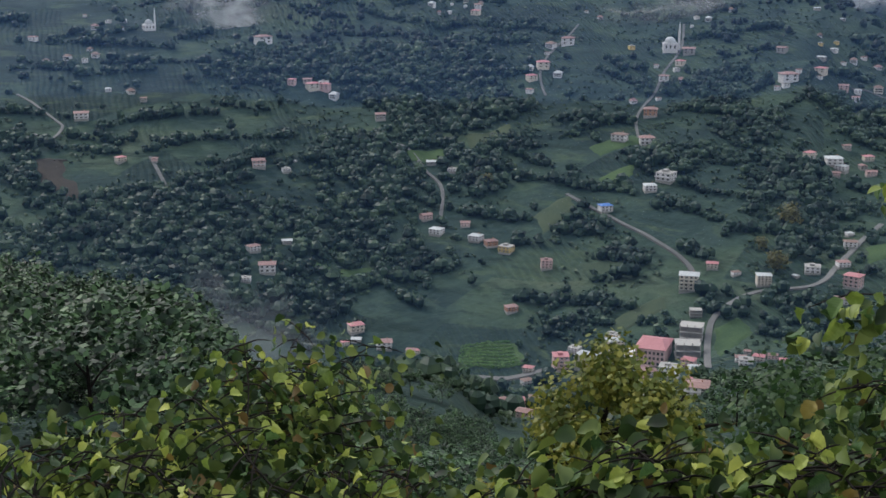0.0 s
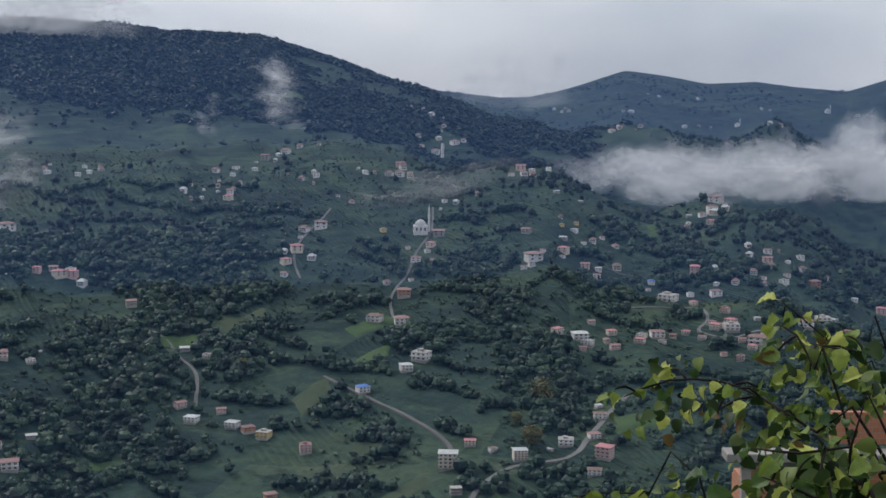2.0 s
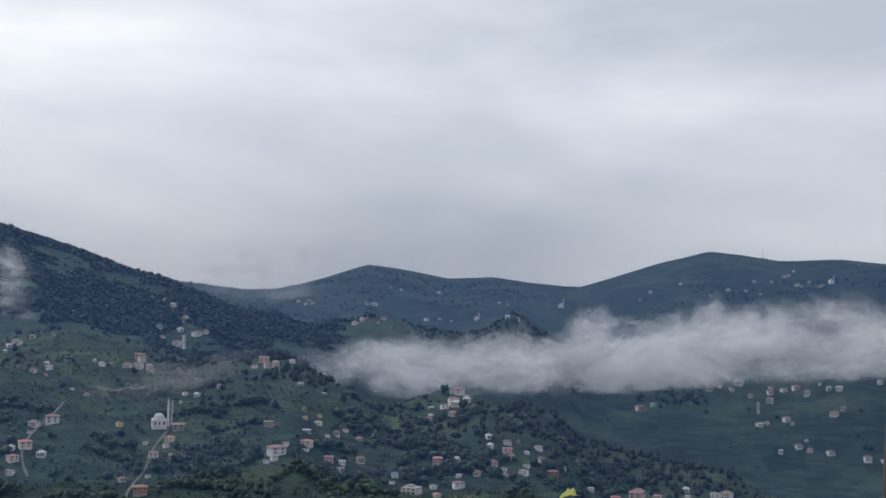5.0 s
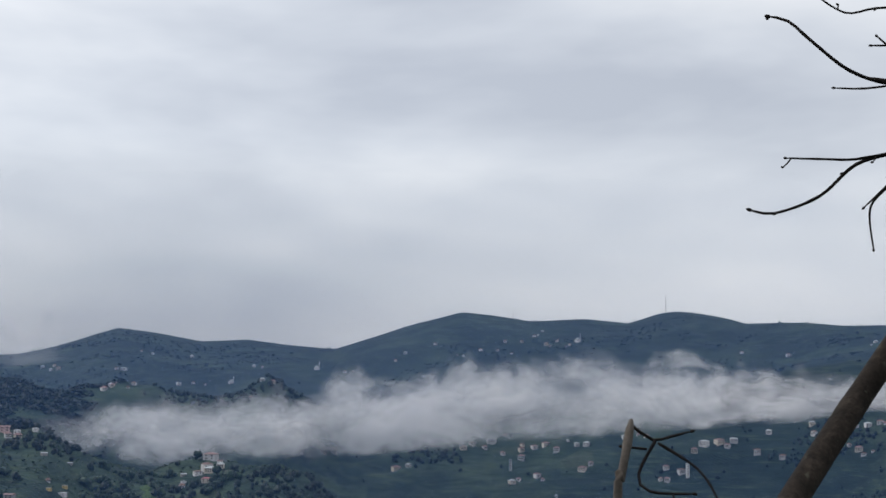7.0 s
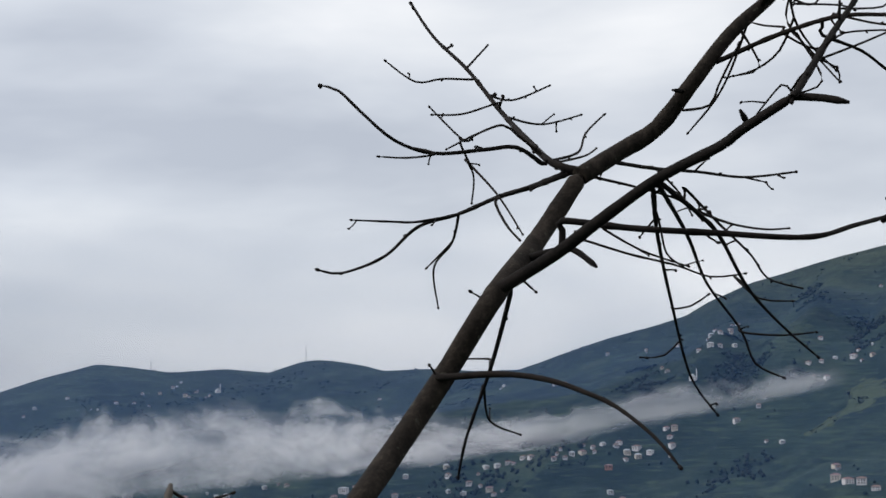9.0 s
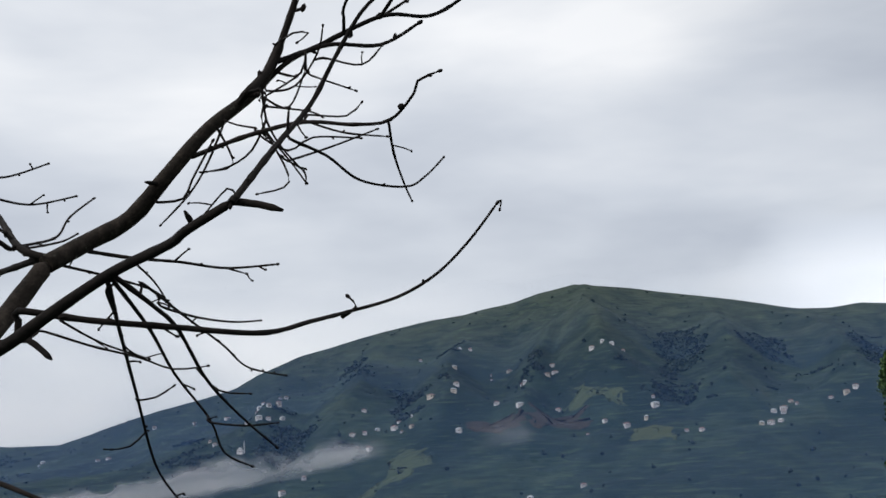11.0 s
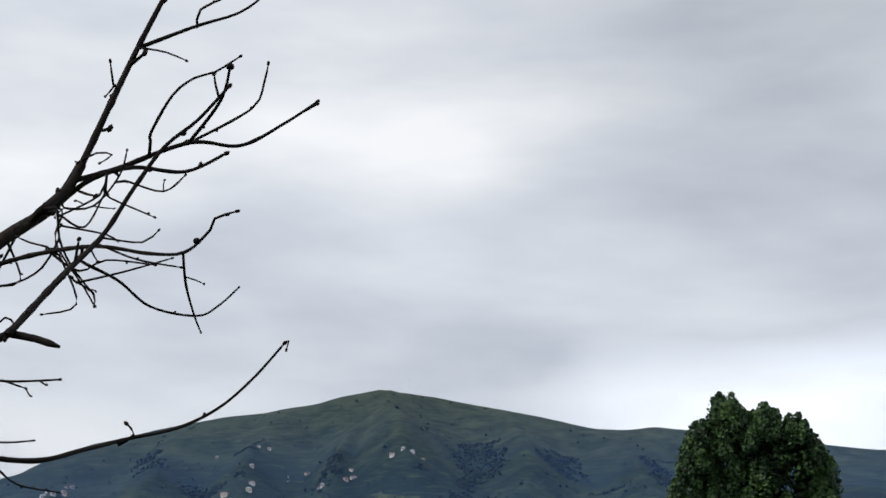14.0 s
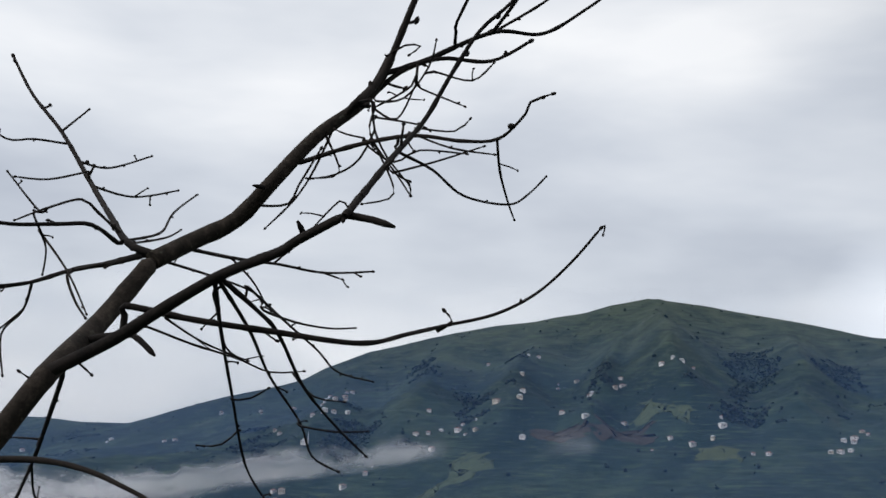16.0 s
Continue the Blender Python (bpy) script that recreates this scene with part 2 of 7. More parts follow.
TRUNK_BARK = trunk_bark()
CROP = foliage("crop_leaves", (0.05, 0.11, 0.03), (0.09, 0.19, 0.05), (0.15, 0.27, 0.07), 0.3)
MEADOW = surface("meadow_grass", (0.038, 0.070, 0.034), (0.070, 0.112, 0.045), 0.06, 0.95, 0.3, space="World")
HAY = surface("mown_grass", (0.040, 0.062, 0.040), (0.068, 0.088, 0.050), 0.06, 0.95, 0.3, space="World")
SOIL = surface("bare_red_soil", (0.040, 0.037, 0.031), (0.072, 0.058, 0.044), 0.06, 0.95, 0.3, space="World")
RIPE = surface("ripe_field", (0.050, 0.066, 0.034), (0.082, 0.094, 0.042), 0.06, 0.95, 0.3, space="World")

# ---------------------------------------------------------------- the land
def lattice(ix, iy, seed):
    """A fixed random number from 0 to 1 for each grid corner."""
    h = np.sin(ix * 127.1 + iy * 311.7 + seed * 74.7) * 43758.5453
    return h - np.floor(h)


def value_noise(x, y, seed):
    ix, iy = np.floor(x), np.floor(y)
    fx, fy = x - ix, y - iy
    fx, fy = fx * fx * (3 - 2 * fx), fy * fy * (3 - 2 * fy)
    a, b = lattice(ix, iy, seed), lattice(ix + 1, iy, seed)
    c, d = lattice(ix, iy + 1, seed), lattice(ix + 1, iy + 1, seed)
    return (a + (b - a) * fx) * (1 - fy) + (c + (d - c) * fx) * fy - 0.5


def fractal(x, y, seed, octaves=4):
    total, size = 0, 1.0
    for k in range(octaves):
        total = total + value_noise(x * 2 ** k, y * 2 ** k, seed + k) * size
        size *= 0.5
    return total


def profile(az, *pairs):
    """A value that changes with the bearing (degrees, clockwise from north)."""
    return np.interp(az, [p[0] for p in pairs], [p[1] for p in pairs])


def crest_north(az):
    """Slope angle of the long wooded skyline ridge."""
    return profile(az, (-60, 0), (20, 0), (27.7, 0.5), (29.2, 0.3), (30.2, 0.2), (31.7, 0.27), (32.7, 0.47), (34.1, 0.88), (35.7, 1.4), (36.9, 1.27), (37.8, 1.13), (39.3, 0.82), (41.3, 0.94), (43, 0.7), (45.1, 0.54),
                   (46.7, 1.05), (48.3, 1.6), (50.75, 2.22), (52.25, 2.05), (53.8, 1.8), (56.3, 1.9), (58.1, 1.72), (59.4, 2.15), (60.2, 2.25), (61.2, 2.15), (62.35, 1.95), (63.1, 1.7), (65.6, 1.73))


def crest_east(az):
    """Slope angle of the grassy mountain's skyline."""
    return profile(az, (63.1, 1.7), (65.6, 1.73), (67.2, 1.6), (69.1, 1.6), (71, 2.25), (73.5, 3.0), (75.4, 3.48), (76.5, 3.8), (77.5, 4.35), (79.4, 5.12), (81.1, 5.55), (83.4, 6.08), (85.1, 6.42), (86.6, 6.6), (87.4, 6.8), (89, 7.12),
                   (90, 7.45), (91.7, 7.76), (92.9, 7.6), (94.4, 7.36), (96.3, 7.02), (98.2, 6.68), (99.7, 6.4), (101.2, 6.05), (102.7, 6.0), (103.8, 6.12), (105.3, 5.97), (106.8, 5.75), (111.2, 5.2), (113, 4.97), (150, 4))


def mountain_ribs(az, r):
    """The sharp grassy spurs that run down from the eastern summit, with hollows between."""
    s = np.clip((r - 2020) / 900, 0, 1)
    total = np.zeros_like(az)
    for top, foot, wide, tall in ((91.8, 93.4, 3.0, 88), (91.2, 88.8, 1.5, 50), (87.5, 85.2, 1.9, 46), (83.4, 80.6, 2.1, 46), (79.0, 76.2, 1.8, 34), (97.2, 98.6, 1.9, 50), (101.6, 103.8, 2.0, 46), (106.5, 108.5, 2.4, 44)):
        axis = foot + (top - foot) * s + 0.8 * fractal(r / 240, az * 0 + top, 5, 2)
        total = np.maximum(total, tall * np.clip(1 - np.abs(az - axis) / wide, 0, 1) ** 1.15)
    return total * np.sin(np.pi * np.clip(s, 0, 1) ** 0.85) ** 0.7


def ridges(az):
    """Distance and slope angle of the land's main lines, from the viewpoint outwards."""
    one = np.ones_like(az)
    near = 150 * one, profile(az, (-60, -14), (-20, -15), (-3, -16.4), (2, -17.6), (5, -18.9), (6.6, -21.4), (9, -24), (24, -25), (30, -22), (38, -21), (46, -21), (60, -20), (150, -14))
    spur = 265 * one, profile(az, (-60, -16), (-3, -18.6), (7, -20.8), (10, -21.3), (14, -21.2), (17, -21.6), (20, -24), (24, -25), (35, -22), (60, -18), (150, -12))
    floor = profile(az, (-60, 560), (6, 600), (12, 620), (27, 600), (35, 620), (45, 700), (54, 900), (65, 1000), (150, 1000)), \
        profile(az, (-60, -18.5), (-3, -19), (6, -20), (12, -20.4), (20, -20.6), (27, -19.6), (35, -17.5), (45, -15), (54, -11.5), (65, -10.2), (80, -9), (150, -8))
    hill = profile(az, (-60, 1300), (27, 1350), (45, 1350), (54, 1300), (65, 1450), (150, 1500)), \
        profile(az, (-60, -3), (12, -3.4), (27, -3.3), (30.2, -3.1), (32.8, -2.7), (34.8, -3.4), (38, -4.1), (42.7, -4.6), (45.3, -5.9), (50, -7.5), (54, -8.8), (60, -8.8), (70, -6.8), (80, -4.8), (92, -3.2), (112, -3), (150, -2))
    dip = hill[0] + 260, hill[1] + profile(az, (-60, 1.3), (26, 1.3), (29, 0), (31, -1.0), (54, -0.9), (60, 0.8), (75, 1.6), (92, 2.2), (150, 2))
    middle = profile(az, (-60, 2350), (25, 2300), (34, 2050), (60, 2150), (75, 2250), (150, 2250)), \
        profile(az, (-60, 3.9), (11.4, 3.3), (14, 3.2), (15.8, 2.9), (19.7, 2.78), (21.4, 2.28), (23, 1.82), (25.2, 0.96), (27.2, 0.46), (28.4, 0.0), (30.2, -0.6), (33.7, -1.0), (35.9, -0.5), (37.7, -1.2), (40.2, -1.3), (42.2, -0.8), (43.5, -1.4), (46, -2.7), (52, -3.0), (60, -2.3), (68, -0.6), (75, 0.9), (84, 2.6), (92, 3.6), (104, 2.8), (150, 2.5))
    saddle = middle[0] + 400, middle[1] + profile(az, (-60, -1), (43, -1), (47, 0.9), (60, 1.3), (70, 0.9), (80, 1.6), (92, 2.0), (104, 1.6), (150, 1))
    crest = profile(az, (-60, 3300), (20, 3800), (62, 3900), (72, 3000), (90, 2950), (150, 3100)), \
        np.where(az < 65, crest_north(az), crest_east(az))
    return near, spur, floor, hill, dip, middle, saddle, crest


def ground_height(x, y):
    """The height of the land, relative to the eyes of the one who films."""
    x, y = np.asarray(x, float), np.asarray(y, float)
    r = np.hypot(x, y) + 1e-6
    az = np.degrees(np.arctan2(x, y))
    az = np.clip(az, -60, 150)
    knots = [(0.0 * az, -1.65 + 0 * az), (6 + 0 * az, -3.2 + 0 * az), (40 + 0 * az, -19.5 + 0 * az)]
    knots += [(d, d * np.tan(np.radians(a))) for d, a in ridges(az)]
    knots.append((4850 + 0 * az, -60 + 0 * az))
    rough = [0 * az + k for k in (0, 0.15, 0.5, 1.5, 3, 3, 12, 14, 20, 9, 2.0, 2.5)]
    rough[8] = profile(az, (-60, 4), (27, 5), (33, 20), (150, 20))
    z, amount = knots[-1][1].copy(), np.zeros_like(az)
    for k in range(len(knots) - 1):
        (r0, z0), (r1, z1) = knots[k], knots[k + 1]
        inside = (r >= r0) & (r < r1)
        s = np.clip((r - r0) / (r1 - r0), 0, 1)
        sharp = s if k < 3 else s * 0.55 + 0.45 * s * s * (3 - 2 * s)
        z = np.where(inside, z0 + (z1 - z0) * sharp, z)
        amount = np.where(inside, rough[k] + (rough[k + 1] - rough[k]) * s, amount)
    relief = 1.5 * fractal(x / 260, y / 260, 3, 4) + 0.35 * fractal(x / 30, y / 30, 11, 2)
    # spurs and gullies that run down the slopes
    ribs = np.abs(fractal(np.radians(az) * 11 + fractal(x / 500, y / 500, 8, 2) * 0.9, r / 1600, 21, 3)) * 2
    behind = np.clip((np.cos(np.arctan2(x, y) - np.radians(225)) - 0.35) / 0.6, 0, 1)
    return z + amount * (relief - 1.1 * ribs + 0.35) + mountain_ribs(az, r) + behind * r * 0.3

# ---------------------------------------------------------------- large structure
def mesh_object(name, verts, faces, mat, smooth=False):
    me = bpy.data.meshes.new(name)
    me.from_pydata([tuple(v) for v in verts] if not isinstance(verts, np.ndarray) else verts.tolist(), [], faces if not isinstance(faces, np.ndarray) else faces.tolist())
    me.materials.append(mat)
    if smooth:
        me.shade_smooth()
    me.update()
    return new(name, me)


def build_ground():
    az = np.concatenate([np.arange(-180, -12, 3.0), np.arange(-12, 122, 0.24), np.arange(122, 180, 3.0)])
    r = np.concatenate([[0.0], 2.0 * 1.13 ** np.arange(38), np.arange(225, 700, 9.0), np.arange(700, 2400, 9.0), np.arange(2400, 4100, 20.0), [4200, 4350, 4500, 4700, 4850]])
    A, R = np.meshgrid(np.radians(az), r, indexing="ij")
    X, Y = R * np.sin(A), R * np.cos(A)
    Z = ground_height(X, Y)
    n, k = A.shape
    i, j = np.meshgrid(np.arange(n), np.arange(k - 1), indexing="ij")
    i2 = (i + 1) % n
    faces = np.stack([i * k + j, i * k + j + 1, i2 * k + j + 1, i2 * k + j], -1).reshape(-1, 4)
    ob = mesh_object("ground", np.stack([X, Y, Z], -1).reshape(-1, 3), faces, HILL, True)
    return tagged(ob, "steep green valley slopes with tea gardens and groves", "hillside", kind="structure")


build_ground()

# ---------------------------------------------------------------- houses
HAMLETS = {}
HAMLETS['spur_top'] = [(876, 1661, 11.6, 'w'), (894, 1762, 9.6, 'w'), (798, 1579, 10.2, 'w'), (853, 1584, 15.8, 'w'), (867, 1584, 11.1, 'r'), (630, 1296, 13.9, 'r'), (568, 1256, 7.9, 'w'), (501, 1229, 9.3, 'w'), (557, 1417, 8.7, 'w'), (501, 1380, 12.9, 'g'), (485, 1366, 7.7, 'w'), (442, 1312, 6.7, 'w'), (401, 1240, 8.6, 'w'), (395, 1188, 8.3, 'w'), (377, 1213, 6.7, 'w'), (619, 1184, 7.6, 'w'), (577, 1091, 9.8, 'w'), (561, 1069, 7.4, 'w'), (487, 1140, 8.7, 'w'), (806, 1531, 8.5, 't')]
HAMLETS['spur'] = [(509, 1008, 14.9, 'm'), (487, 1038, 7.1, 'y'), (432, 1050, 15.0, 'r'), (404, 1028, 10.2, 'w'), (388, 996, 13.2, 'r'), (371, 977, 11.5, 'r'), (362, 957, 12.5, 'w'), (519, 992, 14.8, 'g'), (501, 972, 10.6, 'r'), (483, 980, 9.1, 'w'), (472, 943, 10.2, 'r'), (450, 907, 9.8, 'w'), (430, 879, 13.8, 'o'), (386, 837, 13.0, 'w'), (401, 824, 13.7, 'r'), (384, 758, 15.0, 'w'), (367, 747, 10.6, 'w'), (330, 734, 10.6, 'b')]
HAMLETS['west'] = [(237, 947, 10.3, 'g'), (255, 870, 9.6, 'g'), (264, 849, 3.9, 'w'), (207, 1012, 15.5, 'w'), (195, 1017, 10.0, 'g'), (177, 1121, 17.0, 'r'), (293, 1349, 10.9, 'w'), (259, 1354, 7.3, 'w'), (132, 876, 11.7, 'r'), (150, 870, 3.5, 'w'), (109, 758, 10.1, 'r'), (132, 770, 12.4, 'g'), (113, 730, 13.0, 'w'), (149, 657, 10.7, 'r'), (159, 634, 11.5, 'r'), (173, 622, 6.8, 'r')]
HAMLETS['west_high'] = [(26, 1078, 10.4, 'w'), (40, 1008, 10.7, 'w'), (18, 958, 14.3, 'w'), (40, 885, 11.7, 'r'), (-13, 1150, 15.2, 'w'), (51, 1182, 9.4, 'w'), (32, 1210, 7.5, 'w'), (84, 1165, 13.4, 'm'), (133, 876, 10.9, 'r'), (64, 983, 8.7, 'g')]
HAMLETS['village'] = [(227, 788, 11.5, 'r'), (227, 763, 14.0, 'w'), (247, 766, 9.9, 'r'), (246, 741, 13.7, 'w'), (252, 730, 10.2, 'o'), (258, 718, 10.7, 'y'), (271, 684, 9.1, 'p'), (235, 645, 9.1, 'o')]
HAMLETS['road_row'] = [(345, 620, 11.2, 'r'), (323, 605, 12.1, 'c'), (356, 584, 10.8, 'c'), (389, 589, 10.6, 'w'), (391, 554, 11.3, 'p'), (425, 608, 9.8, 'w')]
HAMLETS['east'] = [(492, 730, 18.6, 'w'), (527, 742, 12.0, 'r'), (539, 722, 7.9, 'w'), (549, 718, 13.5, 'r'), (563, 718, 7.2, 'o'), (576, 720, 9.7, 'r'), (624, 735, 12.7, 'p'), (610, 712, 14.0, 'r'), (597, 718, 8.2, 'w'), (597, 667, 18.1, 'w'), (669, 698, 15.3, 'w'), (692, 705, 13.0, 'w'), (610, 785, 15.7, 'w'), (636, 791, 10.7, 'w'), (678, 838, 11.4, 'p'), (623, 824, 5.9, 'b')]
HAMLETS['east_high'] = [(654, 938, 10.1, 'w'), (619, 915, 10.7, 'w'), (608, 933, 10.8, 'y'), (637, 954, 12.1, 'y'), (577, 882, 12.1, 'r'), (595, 910, 8.6, 'g'), (542, 872, 16.3, 'r'), (572, 932, 11.5, 'g'), (596, 859, 12.9, 'w'), (585, 862, 10.1, 'r'), (815, 998, 19.3, 'w'), (863, 1036, 16.6, 'r'), (1064, 1367, 9.9, 'w'), (663, 1027, 11.8, 'g'), (692, 1029, 9.8, 'g'), (668, 1119, 12.6, 'w'), (810, 1013, 11.4, 'g')]
HAMLETS['hill_end'] = [(766, 849, 9.1, 'r'), (746, 827, 10.8, 'r'), (799, 844, 13.3, 'w'), (767, 825, 9.9, 'w'), (710, 791, 11.2, 'w'), (738, 794, 13.4, 'w'), (758, 783, 11.5, 'o'), (791, 771, 12.6, 'w'), (795, 746, 12.5, 'p'), (827, 751, 15.7, 'r'), (856, 754, 10.0, 'r'), (889, 748, 11.2, 'w'), (921, 743, 17.7, 'w'), (671, 700, 11.9, 'w'), (697, 708, 11.4, 'w'), (599, 665, 11.0, 'w'), (609, 660, 10.3, 'w'), (710, 648, 11.0, 'p'), (667, 797, 10.1, 'w'), (568, 652, 10.7, 'p')]
HAMLETS['fog_edge'] = [(1232, 1338, 16.0, 'w'), (1298, 1380, 15.0, 'w'), (1242, 1337, 12.8, 'r'), (1346, 1362, 13.5, 'w'), (1424, 1289, 20.3, 'w'), (1527, 1341, 14.3, 'r'), (1539, 1317, 16.0, 'w'), (1543, 1285, 12.4, 'r'), (1547, 1261, 17.6, 'w'), (1609, 1256, 18.0, 'm'), (1656, 1264, 11.0, 'w'), (1616, 1202, 14.2, 'w'), (1642, 1196, 16.1, 'w'), (1653, 1182, 17.9, 'r'), (1638, 1151, 15.9, 'w'), (1507, 1138, 16.6, 'w'), (1550, 1124, 15.2, 'w'), (1603, 1080, 20.4, 'w'), (1665, 1132, 12.4, 'w'), (1541, 1166, 6.8, 't')]
HAMLETS['bowl'] = [(1719, 942, 22.4, 'w'), (1737, 927, 20.8, 'r'), (1750, 910, 19.1, 'r'), (1691, 943, 17.0, 'w'), (1642, 937, 16.6, 'p'), (1634, 922, 8.3, 't'), (1639, 960, 15.0, 'w'), (1735, 865, 17.1, 'w'), (1794, 875, 14.1, 'w'), (1852, 857, 16.2, 'w'), (1740, 828, 15.3, 'w'), (1808, 810, 13.9, 'r'), (1787, 767, 15.4, 'w'), (1881, 815, 12.6, 'w'), (1943, 1007, 17.3, 'w'), (2082, 1135, 14.6, 'w'), (2075, 1103, 12.4, 'r'), (2038, 998, 20.0, 'w'), (2007, 998, 11.8, 'w'), (2616, 1227, 16.9, 'w'), (2727, 1394, 15.3, 'w'), (1769, 727, 18.5, 'w')]
HAMLETS['bowl_east'] = [(1799, 554, 18.2, 'o'), (1845, 523, 15.2, 'r'), (1861, 544, 17.1, 'r'), (1876, 480, 15.3, 'w'), (1949, 506, 14.2, 'w'), (1763, 723, 13.4, 'w'), (1849, 727, 17.5, 'w'), (1850, 691, 15.6, 'w'), (1843, 743, 15.7, 'r'), (1819, 626, 11.9, 'w'), (1864, 597, 11.2, 'w'), (1571, 210, 15.3, 'w'), (1533, 177, 14.9, 'w'), (1505, 159, 13.3, 'w'), (1724, 530, 14.3, 'w'), (1875, 813, 11.7, 'w'), (1902, 885, 12.9, 'w')]
HAMLETS['hill_c'] = [(2265, -91, 15.2, 'w'), (2255, -125, 13.2, 'w'), (2330, -21, 15.0, 'w'), (2284, -24, 18.6, 'w'), (2446, 60, 15.1, 'w'), (2252, 29, 13.4, 'w'), (2428, 94, 9.6, 'w'), (2141, 76, 14.2, 'w'), (2088, 37, 18.0, 'w'), (2197, 145, 14.9, 'w'), (2164, 148, 16.7, 'w'), (2199, 189, 20.7, 'r'), (2220, 308, 13.3, 'w'), (2111, 244, 16.8, 'r'), (2129, 238, 9.4, 'w'), (2086, 213, 12.1, 'w'), (2087, 310, 13.3, 'w'), (2094, 291, 11.2, 'w'), (2041, 134, 15.4, 'r'), (2018, -127, 16.1, 'p'), (2025, -94, 10.9, 'w'), (2049, -175, 18.4, 'g'), (1925, -230, 12.8, 'r'), (2020, -158, 9.9, 'w')]
HAMLETS['hill_c_west'] = [(2680, 250, 10.7, 'w'), (2549, 138, 10.8, 'w'), (2276, 505, 19.9, 'r'), (2285, 490, 15.2, 'w'), (2424, 499, 15.5, 'w'), (2490, 498, 13.2, 'w'), (2628, 649, 16.8, 'w'), (2644, 722, 10.9, 'w'), (2476, 847, 16.1, 'w'), (2660, 1051, 13.8, 'w'), (2039, 277, 13.6, 'w'), (2106, 499, 13.7, 'm'), (1980, 371, 12.4, 'w'), (1929, 395, 15.6, 'w'), (1876, 479, 15.3, 'w'), (1935, 490, 17.6, 'w'), (1880, 534, 18.9, 'r'), (1866, 548, 13.7, 'w'), (1868, 583, 12.1, 'w'), (1852, 317, 11.6, 'w'), (1749, -48, 10.8, 'w'), (1711, 29, 12.0, 'w')]
HAMLETS['saddle'] = [(2017, -367, 18.0, 'r'), (2005, -349, 14.4, 'w'), (2059, -386, 12.9, 'w'), (2034, -467, 15.0, 'w'), (2036, -482, 13.3, 'w'), (2039, -444, 10.2, 'w'), (1929, -331, 15.5, 'w'), (1938, -347, 12.1, 'r'), (2045, -169, 14.7, 'r'), (1919, -229, 11.1, 'r')]
HAMLETS['knolls'] = [(1728, 2375, 21.1, 'w'), (1172, 1660, 16.1, 'w'), (1184, 1655, 10.7, 'w'), (1215, 1644, 12.6, 'w'), (1754, 2733, 15.9, 'w'), (1742, 2649, 17.1, 'w'), (1802, 2277, 15.4, 'w'), (1915, 2234, 13.2, 'm'), (1375, 1529, 12.7, 'w'), (1399, 1531, 10.9, 'w'), (1282, 1419, 11.8, 'w'), (1312, 1484, 8.7, 'w'), (1859, 2297, 13.1, 'w')]
HAMLETS['far_ridge'] = [(2787, 2029, 13.6, 'w'), (2736, 1920, 13.3, 'w'), (2749, 1864, 16.1, 'm'), (2550, 1970, 11.5, 'w'), (2524, 2151, 14.8, 'w'), (2871, 2063, 10.9, 'w'), (2694, 1851, 11.5, 'w'), (2549, 1925, 11.4, 'w'), (2246, 2300, 15.6, 'm'), (2262, 2218, 12.5, 'w'), (2112, 2617, 12.0, 'w'), (1989, 2618, 10.3, 'w'), (2101, 2367, 11.3, 'w'), (2342, 2124, 11.2, 'w'), (2430, 1982, 9.7, 'w')]
HAMLETS['upper_spur'] = [(889, 1725, 13.5, 'w'), (815, 1621, 14.0, 'w'), (842, 1611, 12.5, 'w'), (812, 1562, 14.0, 'w'), (609, 1258, 16.0, 'w'), (620, 1253, 13.1, 'w'), (689, 1136, 13.8, 'r'), (699, 1130, 16.1, 'w'), (720, 1131, 13.1, 'w'), (622, 934, 13.1, 'w'), (559, 885, 10.3, 'w'), (569, 871, 10.0, 'w'), (534, 862, 10.4, 'w'), (527, 862, 12.7, 'w'), (587, 848, 13.2, 'w'), (611, 812, 9.4, 'w'), (650, 777, 10.7, 'r'), (801, 968, 11.5, 'r'), (794, 993, 10.2, 'w'), (859, 1017, 12.4, 'w'), (723, 781, 13.3, 'w'), (593, 708, 13.2, 'r'), (601, 701, 13.5, 'w'), (530, 712, 12.5, 'r')]
HAMLETS['upper_spur_low'] = [(494, 723, 13.2, 'w'), (587, 662, 10.0, 'r'), (248, 1311, 15.0, 'w'), (274, 1294, 14.3, 'w'), (289, 1312, 13.5, 'w'), (424, 1266, 12.4, 'w'), (387, 1170, 12.1, 'r'), (365, 1184, 11.6, 'w'), (468, 1323, 14.4, 'w'), (536, 1407, 12.7, 'w'), (182, 1015, 10.0, 'p'), (197, 1007, 13.6, 'r'), (207, 1005, 12.2, 'p'), (492, 961, 9.9, 'w')]
HAMLETS['fog_foot'] = [(1539, 1333, 15.7, 'w'), (1568, 1261, 15.2, 'w'), (1600, 1190, 16.5, 'w'), (1502, 1018, 16.2, 'w'), (1484, 1038, 13.1, 'w'), (1486, 1057, 15.1, 'r'), (1498, 959, 12.6, 'w'), (1517, 945, 13.5, 'w'), (1532, 921, 12.2, 'w'), (1526, 884, 12.4, 'w'), (1673, 1119, 15.7, 'w'), (1709, 1074, 12.1, 'w'), (1719, 1041, 13.6, 'w'), (1369, 1363, 15.9, 'w'), (2685, 1917, 16.3, 'w'), (2699, 2005, 15.4, 'r'), (2414, 2156, 13.5, 'w'), (2519, 1999, 16.5, 'w'), (2657, 2027, 12.7, 'w')]
